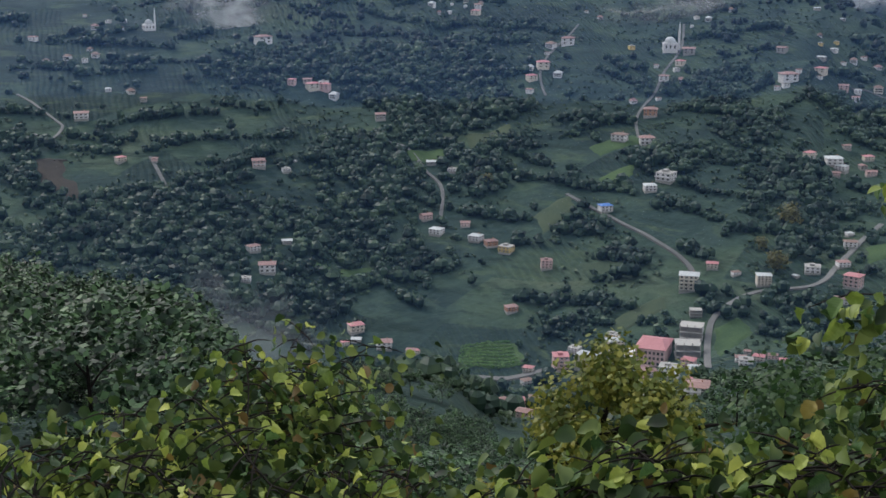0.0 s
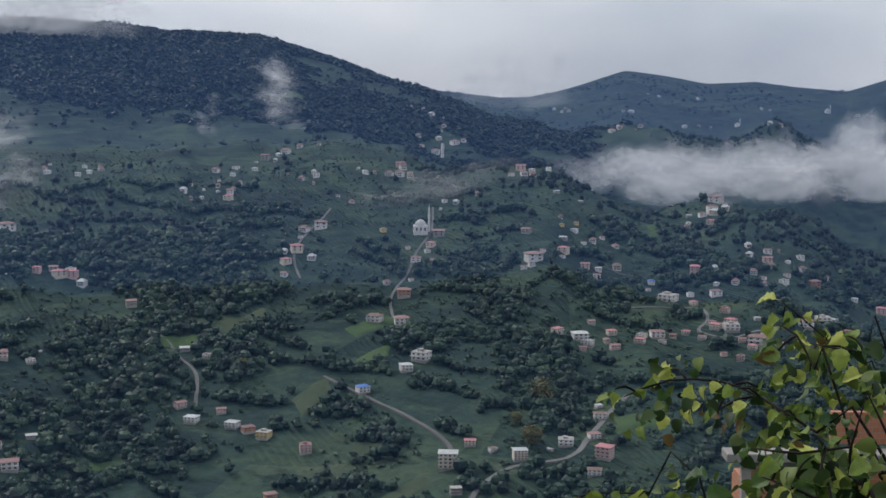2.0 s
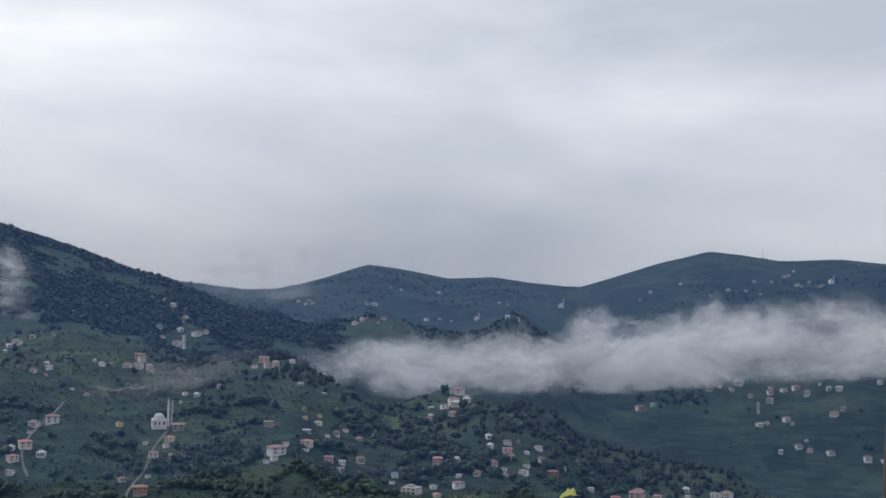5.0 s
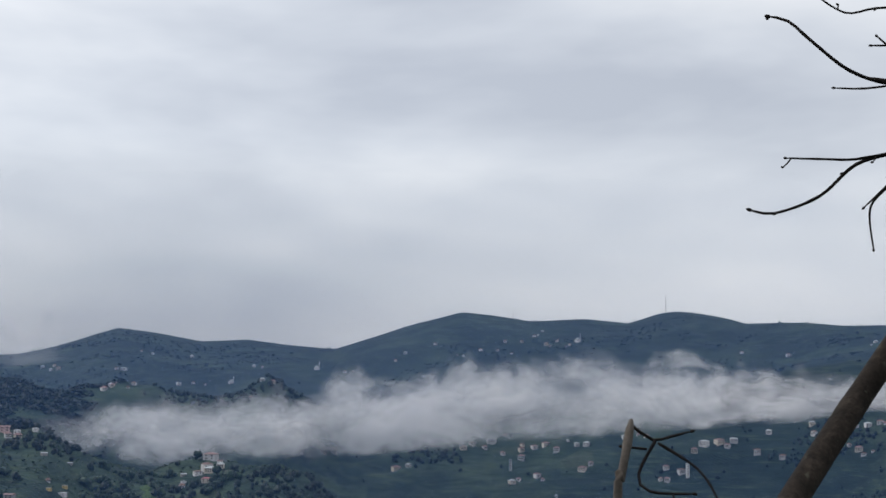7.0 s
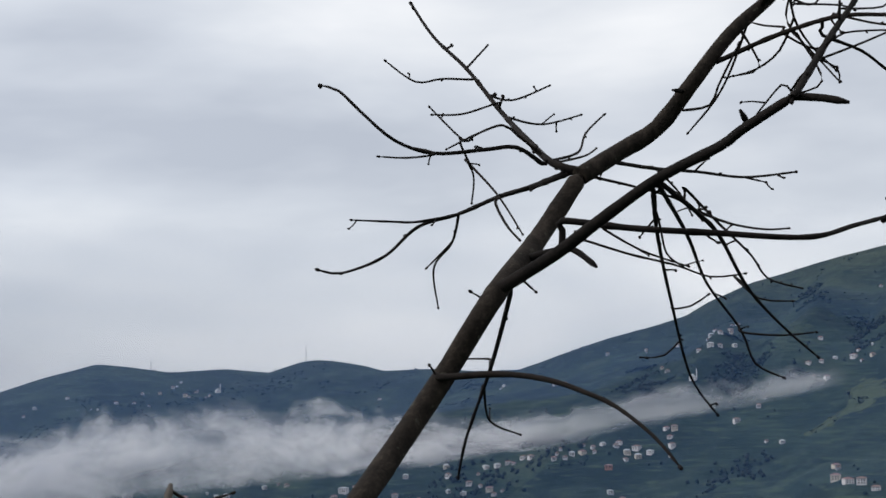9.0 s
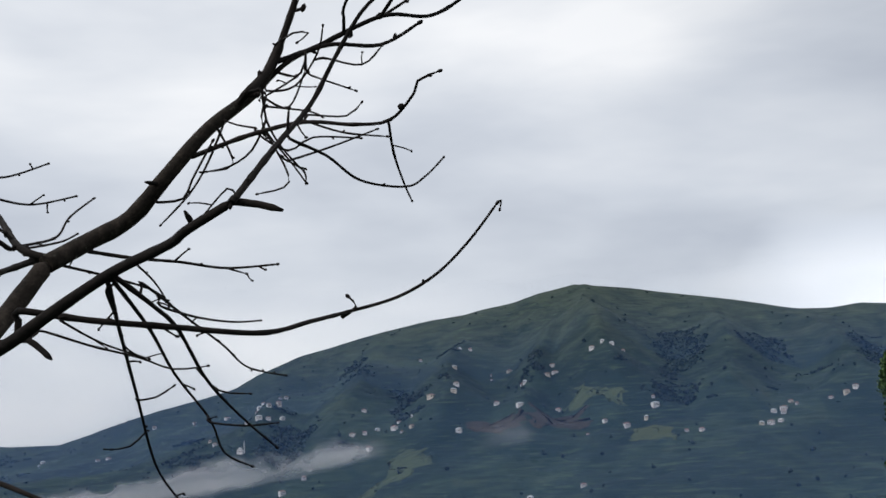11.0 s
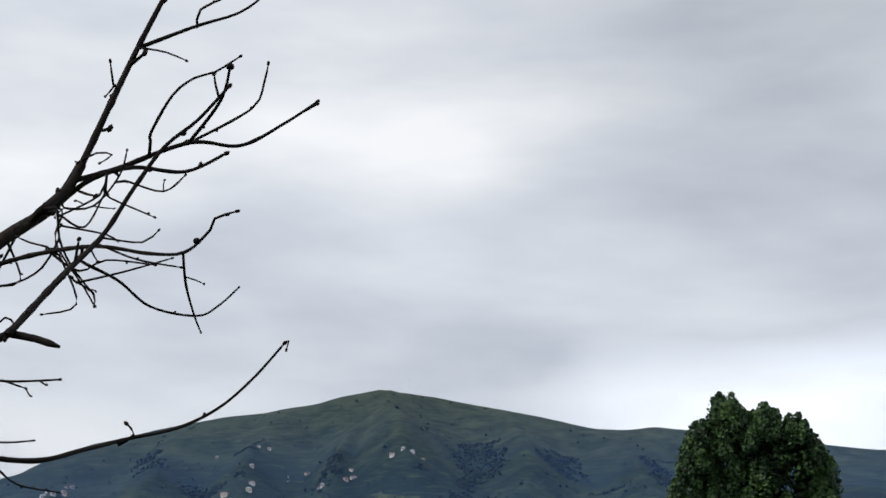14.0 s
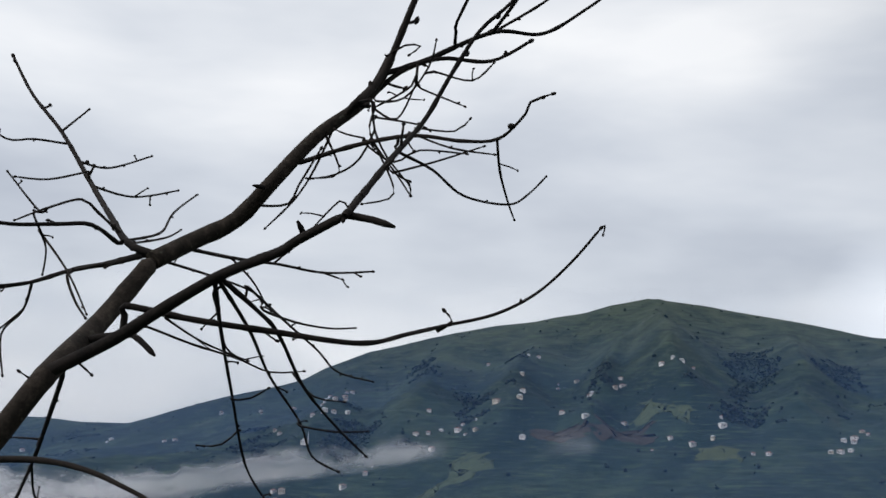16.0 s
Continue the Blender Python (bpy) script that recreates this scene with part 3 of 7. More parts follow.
HAMLETS['bowl_rows'] = [(1833, 824, 15.0, 'w'), (1840, 761, 13.7, 'w'), (1856, 706, 13.8, 'w'), (1815, 642, 12.8, 'w'), (1849, 609, 17.0, 'w'), (1926, 643, 12.5, 'r'), (1857, 508, 14.1, 'w'), (1993, 515, 12.6, 'w'), (1647, 219, 12.3, 'w'), (1542, 193, 15.0, 'w'), (1763, 766, 15.0, 'w'), (2677, 817, 14.5, 'r'), (2272, 584, 13.6, 'w')]
HAMLETS['mountain_foot'] = [(2399, 161, 12.6, 'w'), (2303, 468, 13.5, 'r'), (2410, 533, 15.3, 'w')]
HAMLETS['mountain_side'] = [(2367, 506, 14.4, 'w'), (2137, -25, 14.2, 'w')]
HAMLETS['lower_town'] = [(266, 577, 11.0, 'y'), (271, 504, 10.0, 'p'), (204, 373, 11.0, 'r'), (247, 473, 9.0, 'w'), (256, 549, 10.0, 'w'), (250, 502, 9.0, 'r'), (172, 464, 11.0, 'r'), (241, 536, 9.0, 'g')]
HAMLETS['town'] = [(232, 564, 10.7, 'P'), (243, 557, 13.4, 'c'), (261, 564, 11.5, 'c'), (271, 540, 17.0, 'h'), (286, 534, 13.3, 'k'), (262, 481, 10.6, 'w'), (213, 387, 8.9, 'r'), (258, 499, 9.9, 'w'), (249, 524, 11.2, 'r'), (297, 551, 12.1, 'k'), (309, 570, 6.3, 'k'), (158, 419, 7.9, 'r'), (135, 357, 7.4, 'r'), (296, 485, 9.0, 'r'), (289, 489, 7.0, 'w'), (303, 485, 5.5, 'r'), (160, 636, 11.0, 'r'), (171, 623, 7.4, 'r'), (147, 647, 10.5, 'g'), (198, 395, 7.8, 'w')]


def part(name, bm, mat, parent, label="", at=None):
    """Links a bmesh as one mesh object under a thing or a part."""
    me = bpy.data.meshes.new(name)
    bm.to_mesh(me)
    bm.free()
    me.materials.append(mat)
    ob = new(name, me)
    ob.parent = parent
    if at is not None:
        ob.matrix_basis = at
    return tagged(ob, label)


def again(ob, at, parent=None):
    """One more piece on the same mesh."""
    o = new(ob.name.split(".")[0], ob.data)
    o.parent, o.matrix_basis = parent or ob.parent, at
    return o


def box(bm, x0, y0, z0, x1, y1, z1, bevel=0.0):
    m = Matrix.LocRotScale(((x0 + x1) / 2, (y0 + y1) / 2, (z0 + z1) / 2), None, (x1 - x0, y1 - y0, z1 - z0))
    vs = bmesh.ops.create_cube(bm, size=1, matrix=m)["verts"]
    if bevel:
        bmesh.ops.bevel(bm, geom=list({e for v in vs for e in v.link_edges}), offset=bevel, segments=1, affect="EDGES")
    return bm


def solid(*boxes, bevel=0.0):
    bm = bmesh.new()
    for b in boxes:
        box(bm, *b, bevel=bevel)
    return bm


def hip_roof(w, d, z, rise, over, ridge):
    """A tiled roof with eaves: ridge is the ridge's length as a share of the width (1: gable)."""
    bm = bmesh.new()
    a, b = w / 2 + over, d / 2 + over
    low = [bm.verts.new(p) for p in ((-a, -b, z), (a, -b, z), (a, b, z), (-a, b, z))]
    eave = [bm.verts.new((v.co.x, v.co.y, z + 0.18)) for v in low]
    top = [bm.verts.new((s * a * ridge, 0, z + 0.18 + rise)) for s in (-1, 1)]
    bm.faces.new(low[::-1])
    for i in range(4):
        bm.faces.new((low[i], low[(i + 1) % 4], eave[(i + 1) % 4], eave[i]))
    bm.faces.new((eave[0], eave[1], top[1], top[0]))
    bm.faces.new((eave[2], eave[3], top[0], top[1]))
    bm.faces.new((eave[1], eave[2], top[1]))
    bm.faces.new((eave[3], eave[0], top[0]))
    return bm


def window_mesh(w, h):
    """A recessed dark pane."""
    return solid((-w / 2, -0.02, 0, w / 2, 0.06, h))


def frame_mesh(w, h):
    t = 0.09
    return solid((-w / 2 - t, -0.08, -t, w / 2 + t, -0.02, 0), (-w / 2 - t, -0.08, h, w / 2 + t, -0.02, h + t),
                 (-w / 2 - t, -0.08, 0, -w / 2, -0.02, h), (w / 2, -0.08, 0, w / 2 + t, -0.02, h), (-0.04, -0.07, 0, 0.04, -0.03, h))


def house(w, d, storeys, walls, roof, style, label, across=3, balcony=True, foot=4.0, rise=1.7, near=False):
    """A hillside house: front towards -y, origin at the foot of its downhill wall."""
    across, balcony = (across, balcony) if near else (2, False)
    base = new("house")
    tagged(base, label, "house")
    h = storeys * 2.9
    part("wall", solid((-w / 2, -d / 2, -foot, w / 2, d / 2, h)), walls, base)
    if near:
        part("plinth", solid((-w / 2 - 0.1, -d / 2 - 0.1, -foot, w / 2 + 0.1, d / 2 + 0.1, 0.35)), CONCRETE, base, "bare concrete footing")
    if style == "flat":
        part("roof", solid((-w / 2 - 0.35, -d / 2 - 0.35, h, w / 2 + 0.35, d / 2 + 0.35, h + 0.25), (-w * 0.2, -d * 0.2, h + 0.25, w * 0.12, d * 0.2, h + 2.1)), roof, base)
    else:
        r = part("roof", hip_roof(w, d, h, rise, 0.7, {"hip": 0.35, "gable": 1.0}[style]), roof, base)
        if near:
            part("chimney", solid((w * 0.2, d * 0.1, h + 0.6, w * 0.2 + 0.5, d * 0.1 + 0.5, h + rise + 0.9)), BRICK, r)
    pane = rim = slab = rail = None
    for s in range(storeys):
        z = s * 2.9 + 0.95
        for side in (0, 1) if near else (0,):
            n = across if side % 2 == 0 else max(2, across - 1)
            span, off = (w, d / 2) if side % 2 == 0 else (d, w / 2)
            for i in range(n):
                u = (i + 0.5) / n * span - span / 2
                m = pose(0, 0, 0, 0, 0, 90 * side) @ pose(u, -off, z)
                if pane is None:
                    pane = part("window", window_mesh(1.5, 1.35), DARK_GLASS, base, "dark window pane", m)
                    rim = part("frame", frame_mesh(1.5, 1.35), WHITE, pane) if near else None
                else:
                    more = again(pane, m)
                    if near:
                        again(rim, rim.matrix_basis, more)
        if balcony and s:
            m = pose(0, -d / 2 - 0.6, s * 2.9 - 0.1)
            if slab is None:
                slab = part("balcony", solid((-w / 2 - 0.3, -0.6, -0.1, w / 2 + 0.3, 0.6, 0.08)), CONCRETE, base, "concrete balcony slab", m)
                rail = None if not near else part("railing", solid((-w / 2 - 0.25, -0.58, 0.08, w / 2 + 0.25, -0.5, 0.95)), walls, slab)
            else:
                more = again(slab, m)
                if near:
                    again(rail, rail.matrix_basis, more)
    return base


def mosque():
    """A domed village mosque with one pencil minaret."""
    base = tagged(new("mosque"), "white village mosque with grey dome and one minaret", "mosque")
    part("hall", solid((-7, -7, -4, 7, 7, 7)), WHITE, base)
    bm = bmesh.new()
    bmesh.ops.create_uvsphere(bm, u_segments=20, v_segments=10, radius=5.6, matrix=pose(0, 0, 7.4))
    part("dome", bm, ROOF_GREY, base, "grey lead dome")
    bm = bmesh.new()
    for r0, r1, z0, z1 in ((1.1, 1.0, -3, 14), (1.0, 0.85, 14, 22), (1.6, 1.6, 16, 16.9), (0.95, 0.05, 22, 28)):
        bmesh.ops.create_cone(bm, cap_ends=True, segments=12, radius1=r0, radius2=r1, depth=z1 - z0, matrix=pose(9, 2, (z0 + z1) / 2))
    part("minaret", bm, WHITE, base, "slender white minaret with balcony")
    bm = bmesh.new()
    bmesh.ops.create_cone(bm, cap_ends=True, segments=12, radius1=1.9, radius2=1.9, depth=3, matrix=pose(0, 0, 6))
    part("drum", bm, WHITE, base)
    first = None
    for side in range(4):
        for u in (-4.2, 0, 4.2):
            m = pose(0, 0, 0, 0, 0, 90 * side) @ pose(u, -7, 2)
            if first is None:
                first = part("window", window_mesh(1.4, 3), DARK_GLASS, base, "tall dark window", m)
            else:
                again(first, m)
    return base


def tower():
    """A narrow rendered stair tower or pole house."""
    base = tagged(new("tower"), "narrow pale concrete tower among houses", "tower")
    part("shaft", solid((-1.6, -1.6, -4, 1.6, 1.6, 15)), WHITE, base)
    part("cap", solid((-2, -2, 15, 2, 2, 15.5)), CONCRETE, base)
    first = part("window", window_mesh(1, 1.2), DARK_GLASS, base, at=pose(0, -1.6, 3))
    for z in (6, 9, 12):
        again(first, pose(0, -1.6, z))
    return base


def hall():
    """The long red-roofed hall in the town."""
    base = tagged(new("town_hall"), "big brick-red hall with wide faded red roof", "hall")
    part("wall", solid((-9, -12, -5, 9, 12, 11)), PINK, base)
    part("roof", hip_roof(18, 24, 11, 3.2, 0.8, 0.5), ROOF_PINK, base, "faded red sheet roof")
    part("annex", solid((-16, -12, -5, -9.1, 4, 5)), WHITE, base, "low white wing")
    first = None
    for s in range(3):
        for u in range(-3, 4):
            m = pose(u * 2.5, -12, 1 + s * 3.3)
            first = again(first, m) if first else part("window", window_mesh(1.4, 1.7), DARK_GLASS, base, "dark window pane", m)
    return base


def block():
    """A bare concrete frame with open floors."""
    base = tagged(new("concrete_building"), "unfinished grey concrete building with open floors", "building")
    for z in (0.0, 3.1, 6.2):
        part("slab", solid((-6, -5, z - 0.3, 6, 5, z)), CONCRETE, base)
    part("core", solid((-5.4, -3, -5, 5.4, 4.6, 6)), GREY, base, "grey block infill wall")
    first = None
    for x in (-5.6, -1.9, 1.9, 5.6):
        m = pose(x, -4.6, -4)
        first = again(first, m) if first else part("column", solid((-0.22, -0.22, 0, 0.22, 0.22, 11.2)), CONCRETE, base, at=m)
    return base


def kinds(near):
    return {
        "w": [house(10, 9, 2, WHITE, ROOF_GREY, "hip", "white two-storey house with grey hipped roof", near=near),
              house(11, 8, 2, WHITE, ROOF_BROWN, "hip", "wide white house with brown tiled roof", near=near),
              house(10, 9, 2, WHITE, CONCRETE, "flat", "white house with flat unfinished concrete roof", near=near),
              house(10, 8, 2, WHITE, ROOF_RED, "gable", "white gabled house with red tiled roof", near=near)],
        "r": [house(10, 8, 2, WHITE, ROOF_RED, "hip", "white house with broad red tiled roof", near=near),
              house(10, 8, 2, CREAM, ROOF_PINK, "hip", "cream house with faded red roof", near=near),
              house(10, 8, 2, PINK, ROOF_RED, "gable", "pink gabled house with red tiled roof", balcony=False, near=near)],
        "p": [house(10, 9, 3, PINK, ROOF_PINK, "hip", "pink three-storey house with red roof and balconies", near=near),
              house(10, 9, 3, PINK, ROOF_RED, "flat", "pink block with flat red roof terrace", near=near)],
        "P": [house(10, 10, 4, PINK, ROOF_PINK, "flat", "pink and grey four-storey apartment block", near=near)],
        "c": [house(12, 10, 4, CREAM, ROOF_GREY, "hip", "cream four-storey apartment house with long balconies", 4, near=near)],
        "y": [house(10, 9, 2, YELLOW, CONCRETE, "flat", "yellow rendered house with flat roof", near=near)],
        "o": [house(10, 8, 2, BRICK, ROOF_RED, "hip", "unplastered brick house with red roof", balcony=False, near=near)],
        "b": [house(10, 8, 2, WHITE, ROOF_BLUE, "hip", "white house with bright blue sheet roof", near=near)],
        "g": [house(10, 8, 1, GREY, ROOF_GREY, "gable", "grey block barn with sheet roof", balcony=False, near=near),
              house(10, 8, 2, GREY, ROOF_RED, "gable", "old grey house with rusty red roof", balcony=False, near=near)],
        "m": [mosque()], "t": [tower()], "h": [hall()], "k": [block()],
    }


NEAR_KINDS, FAR_KINDS = kinds(True), kinds(False)
WIDTH = {"c": 13.5, "m": 16.0, "t": 7.0, "h": 20.0, "k": 12.0}
HOUSE_SPOTS = []
FAR_ROWS = []


def settle():
    """Sets every house of the hamlets on the slope."""
    dice, used = random.Random(5), set()
    for hamlet, rows in HAMLETS.items():
        for x, y, wide, kind in rows:
            if kind in "wrgp" and math.hypot(x, y) > 1480:
                FAR_ROWS.append((x, y, wide))
                continue
            proto = dice.choice((NEAR_KINDS if math.hypot(x, y) < 1000 else FAR_KINDS)[kind])
            s = min(max(wide / WIDTH.get(kind, 13.0), 0.55), 1.6)
            turn = -math.degrees(math.atan2(x, y)) + dice.uniform(-28, 28)
            z = float(ground_height(x, y)) + 0.6
            m = pose(x, y, z, 0, 0, turn) @ Matrix.Diagonal((s * 0.93, s * 0.93, s * (0.93 if kind in "mthk" else 0.8), 1))
            if proto.name in used:
                ob = copy_thing(proto, m)
            else:
                ob = proto
                ob.matrix_basis = m
                used.add(proto.name)
            tagged(ob, group="mosques" if kind == "m" else "houses of the " + hamlet.replace("_", " "))
            HOUSE_SPOTS.append((x, y, wide))
            # smaller neighbours and outbuildings beside many of the houses
            far = math.hypot(x, y) > 1000
            for share in (0.5, 0.25) if hamlet != "town" else (0.6, 0.5, 0.4):
                if kind not in "wrpcP" or dice.random() > share:
                    continue
                a, d = dice.uniform(0, 6.28), dice.uniform(12, 24)
                x2, y2 = x + d * math.cos(a), y + d * math.sin(a)
                if any((x2 - u) ** 2 + (y2 - v) ** 2 < 110 for u, v, _ in HOUSE_SPOTS):
                    continue
                if far:
                    FAR_ROWS.append((x2, y2, wide * 0.7))
                    continue
                other = dice.choice(NEAR_KINDS[dice.choice("wwwrrg")])
                if other.name not in used:
                    continue
                k = s * dice.uniform(0.5, 0.8)
                m = pose(x2, y2, float(ground_height(x2, y2)) + 0.5, 0, 0, turn + dice.uniform(-50, 50)) @ Matrix.Diagonal((k, k, k * 0.85, 1))
                tagged(copy_thing(other, m), group="houses of the " + hamlet.replace("_", " "))
                HOUSE_SPOTS.append((x2, y2, wide * 0.7))
    for protos in (*NEAR_KINDS.values(), *FAR_KINDS.values()):
        for p in protos:
            if p.name not in used:
                for o in (*p.children_recursive, p):
                    bpy.data.objects.remove(o)


settle()


def far_hamlets():
    """The many tiny houses scattered between the hamlets across the valley."""
    dice = random.Random(12)
    verts, faces, mats = [], [], []
    rows = list(FAR_ROWS)
    for x, y, wide in FAR_ROWS:
        if dice.random() < 0.55:
            a, d = dice.uniform(0, 6.28), dice.uniform(15, 30)
            rows.append((x + d * math.cos(a), y + d * math.sin(a), wide * dice.uniform(0.5, 0.8)))
    for px, py, wide in rows:
        if any((px - u) ** 2 + (py - v) ** 2 < 90 for u, v, _ in HOUSE_SPOTS):
            continue
        wide *= 0.78 if math.hypot(px, py) > 1800 else 1.0
        w, l, h = wide * 0.36, wide * 0.36 * dice.uniform(0.75, 1.0), wide * dice.uniform(0.28, 0.46)
        m = pose(px, py, float(ground_height(px, py)), 0, 0, -math.degrees(math.atan2(px, py)) + dice.uniform(-35, 35))
        b = len(verts)
        verts += [m @ Vector(p) for p in ((-w, -l, -4), (w, -l, -4), (w, l, -4), (-w, l, -4), (-w, -l, h), (w, -l, h), (w, l, h), (-w, l, h))]
        faces += [(b, b + 1, b + 5, b + 4), (b + 1, b + 2, b + 6, b + 5), (b + 2, b + 3, b + 7, b + 6), (b + 3, b, b + 4, b + 7)]
        c = len(verts)
        verts += [m @ Vector(p) for p in ((-w - 0.6, -l - 0.6, h), (w + 0.6, -l - 0.6, h), (w + 0.6, l + 0.6, h), (-w - 0.6, l + 0.6, h), (-w * 0.4, 0, h + 1.9), (w * 0.4, 0, h + 1.9))]
        faces += [(c, c + 1, c + 5, c + 4), (c + 1, c + 2, c + 5), (c + 2, c + 3, c + 4, c + 5), (c + 3, c, c + 4)]
        mats += [dice.choice((0, 0, 0, 5))] * 4 + [dice.choice((1, 1, 2, 3, 3))] * 4
        # two rows of dark windows on the valley side
        for z in (h * 0.15, h * 0.58):
            for u in (-0.5, 0.1, 0.6):
                e = len(verts)
                verts += [m @ Vector((w * u + i, -l - 0.06, z + k)) for i, k in ((-0.75, 0), (0.75, 0), (0.75, h * 0.24), (-0.75, h * 0.24))]
                faces.append((e, e + 1, e + 2, e + 3))
                mats.append(4)
        HOUSE_SPOTS.append((px, py, w * 2))
    me = bpy.data.meshes.new("far_houses")
    me.from_pydata(verts, [], faces)
    for mat in (WHITE, ROOF_RED, ROOF_GREY, ROOF_BROWN, DARK_GLASS, CREAM):
        me.materials.append(mat)
    me.polygons.foreach_set("material_index", mats)
    me.update()
    tagged(new("far_houses", me), "many tiny white houses scattered over the far slopes", "houses", kind="stuff")


far_hamlets()

# ---------------------------------------------------------------- woods on the far slopes
def crown(rng, leaves, lobes=4, size=0.3, tall=1.0, up=0.65):
    """Corners of the leaf clusters of one crown, about one metre high and wide."""
    centre = np.column_stack([rng.uniform(-0.24, 0.24, lobes), rng.uniform(-0.24, 0.24, lobes), rng.uniform(0.32, 0.72, lobes)])
    radius = rng.uniform(0.20, 0.34, lobes)
    k = rng.integers(0, lobes, leaves)
    n = rng.normal(size=(leaves, 3))
    n[:, 2] = n[:, 2] * 0.9 + 0.25
    n /= np.linalg.norm(n, axis=1)[:, None]
    p = centre[k] + n * (radius[k] * rng.uniform(0.75, 1.12, leaves))[:, None]
    f = n * 0.75 + rng.normal(size=(leaves, 3)) * 0.45 + (0, 0, up)
    f /= np.linalg.norm(f, axis=1)[:, None]
    u = np.cross(f, rng.normal(size=(leaves, 3)))
    u /= np.linalg.norm(u, axis=1)[:, None]
    v = np.cross(f, u)
    s = (size * rng.uniform(0.6, 1.25, leaves))[:, None] / 2
    quad = np.stack([p - u * s, p - v * s * 0.7, p + u * s, p + v * s * 0.7], 1)
    quad[:, :, 2] *= tall
    return quad


def dome_crown(rng, lobes, around, leaves, size):
    """A far crown: a few lumpy leaf domes with ragged clusters of leaves on them."""
    out = []
    for k in range(lobes):
        c = np.array((rng.uniform(-0.22, 0.22), rng.uniform(-0.22, 0.22), rng.uniform(0.25, 0.62)))
        r = rng.uniform(0.22, 0.36)
        turn = rng.uniform(0, 6.28)
        grid = np.zeros((4, around, 3))
        for i, lift in enumerate((-0.75, -0.05, 0.6, 0.98)):
            flat = math.sqrt(max(0.02, 1 - lift * lift))
            for j in range(around):
                a = turn + j * math.tau / around
                s = r * rng.uniform(0.78, 1.2)
                grid[i, j] = c + np.array((math.cos(a) * flat, math.sin(a) * flat, lift)) * s
        for i in range(3):
            for j in range(around):
                n = (j + 1) % around
                out.append((grid[i, j], grid[i, n], grid[i + 1, n], grid[i + 1, j]))
    return np.concatenate([np.array(out), crown(rng, leaves, lobes, size, 1.0)])


def quads_mesh(name, quads, mat):
    """A mesh of loose four-cornered leaf clusters."""
    n = len(quads)
    me = bpy.data.meshes.new(name)
    me.vertices.add(n * 4)
    me.vertices.foreach_set("co", np.ascontiguousarray(quads, dtype=np.float32).ravel())
    me.loops.add(n * 4)
    me.loops.foreach_set("vertex_index", np.arange(n * 4, dtype=np.int32))
    me.polygons.add(n)
    me.polygons.foreach_set("loop_start", np.arange(0, n * 4, 4, dtype=np.int32))
    me.materials.append(mat)
    me.update(calc_edges=True)
    return me


def planted(spots, sizes, crowns, rng):
    """Every crown turned, scaled and set down on its spot."""
    out = []
    kind = rng.integers(0, len(crowns), len(spots))
    for k, c in enumerate(crowns):
        at, size = spots[kind == k], sizes[kind == k]
        if not len(at):
            continue
        a = rng.uniform(0, 2 * np.pi, len(at))
        wide = size * rng.uniform(0.85, 1.25, len(at))
        x = c[None, :, :, 0] * np.cos(a)[:, None, None] - c[None, :, :, 1] * np.sin(a)[:, None, None]
        y = c[None, :, :, 0] * np.sin(a)[:, None, None] + c[None, :, :, 1] * np.cos(a)[:, None, None]
        q = np.stack([x * wide[:, None, None], y * wide[:, None, None], c[None, :, :, 2] * size[:, None, None]], -1)
        out.append((q + at[:, None, None, :]).reshape(-1, 4, 3))
    return np.concatenate(out)


ROADS = {}
ROADS['valley_lane'] = (3.6, [(320, 774), (323, 760), (329, 725), (337, 691), (338, 657), (337, 631), (331, 614)])
ROADS['town_road'] = (4, [(269, 482), (303, 545), (318, 565), (333, 574), (348, 577), (382, 572), (401, 585), (432, 610), (464, 635)])
ROADS['village_street'] = (3, [(232, 908), (245, 886), (248, 860), (250, 828), (236, 785)])
ROADS['spur_road'] = (2.6, [(400, 834), (420, 881), (457, 926), (484, 966), (520, 1009), (557, 1077)])
ROADS['east_road'] = (3.2, [(560, 785), (587, 772), (619, 762), (603, 729), (583, 714), (589, 690), (639, 689)])
ROADS['track'] = (3, [(60, 887), (63, 863), (66, 838)])
ROADS['west_lane'] = (2.6, [(-26, 1006), (0, 958), (4, 946), (-4, 925), (-16, 934)])
ROADS['river_road'] = (6, [(180, 589), (196, 582), (209, 577), (225, 571)])
ROADS['ridge_lane'] = (2.4, [(371, 945), (384, 991), (420, 1048), (462, 1099)])
ROADS['upper_lane'] = (2.6, [(593, 864), (609, 864), (617, 847), (630, 838)])
FIELDS = []
FIELDS.append(('m', [(242, 890), (270, 894), (269, 872), (241, 874)]))
FIELDS.append(('m', [(365, 840), (405, 848), (398, 828), (362, 809)]))
FIELDS.append(('m', [(346, 783), (379, 794), (373, 777), (341, 762)]))
FIELDS.append(('h', [(287, 755), (323, 776), (321, 751), (286, 723)]))
FIELDS.append(('r', [(198, 621), (225, 616), (220, 582), (185, 596)]))
FIELDS.append(('h', [(289, 677), (312, 656), (303, 641), (285, 659)]))
FIELDS.append(('s', [(-16, 895), (5, 901), (14, 832), (-15, 856)]))
FIELDS.append(('s', [(2083, 130), (2080, -74), (2032, -78), (2042, 111)]))
FIELDS.append(('y', [(1986, -125), (1948, -185), (1888, -187), (1920, -127)]))
FIELDS.append(('h', [(2040, 208), (1957, 159), (1861, 259), (1863, 284)]))
FIELDS.append(('h', [(2192, -43), (2093, -128), (2056, -132), (2119, -48)]))
FIELDS.append(('m', [(735, 984), (767, 1012), (725, 946), (713, 944)]))
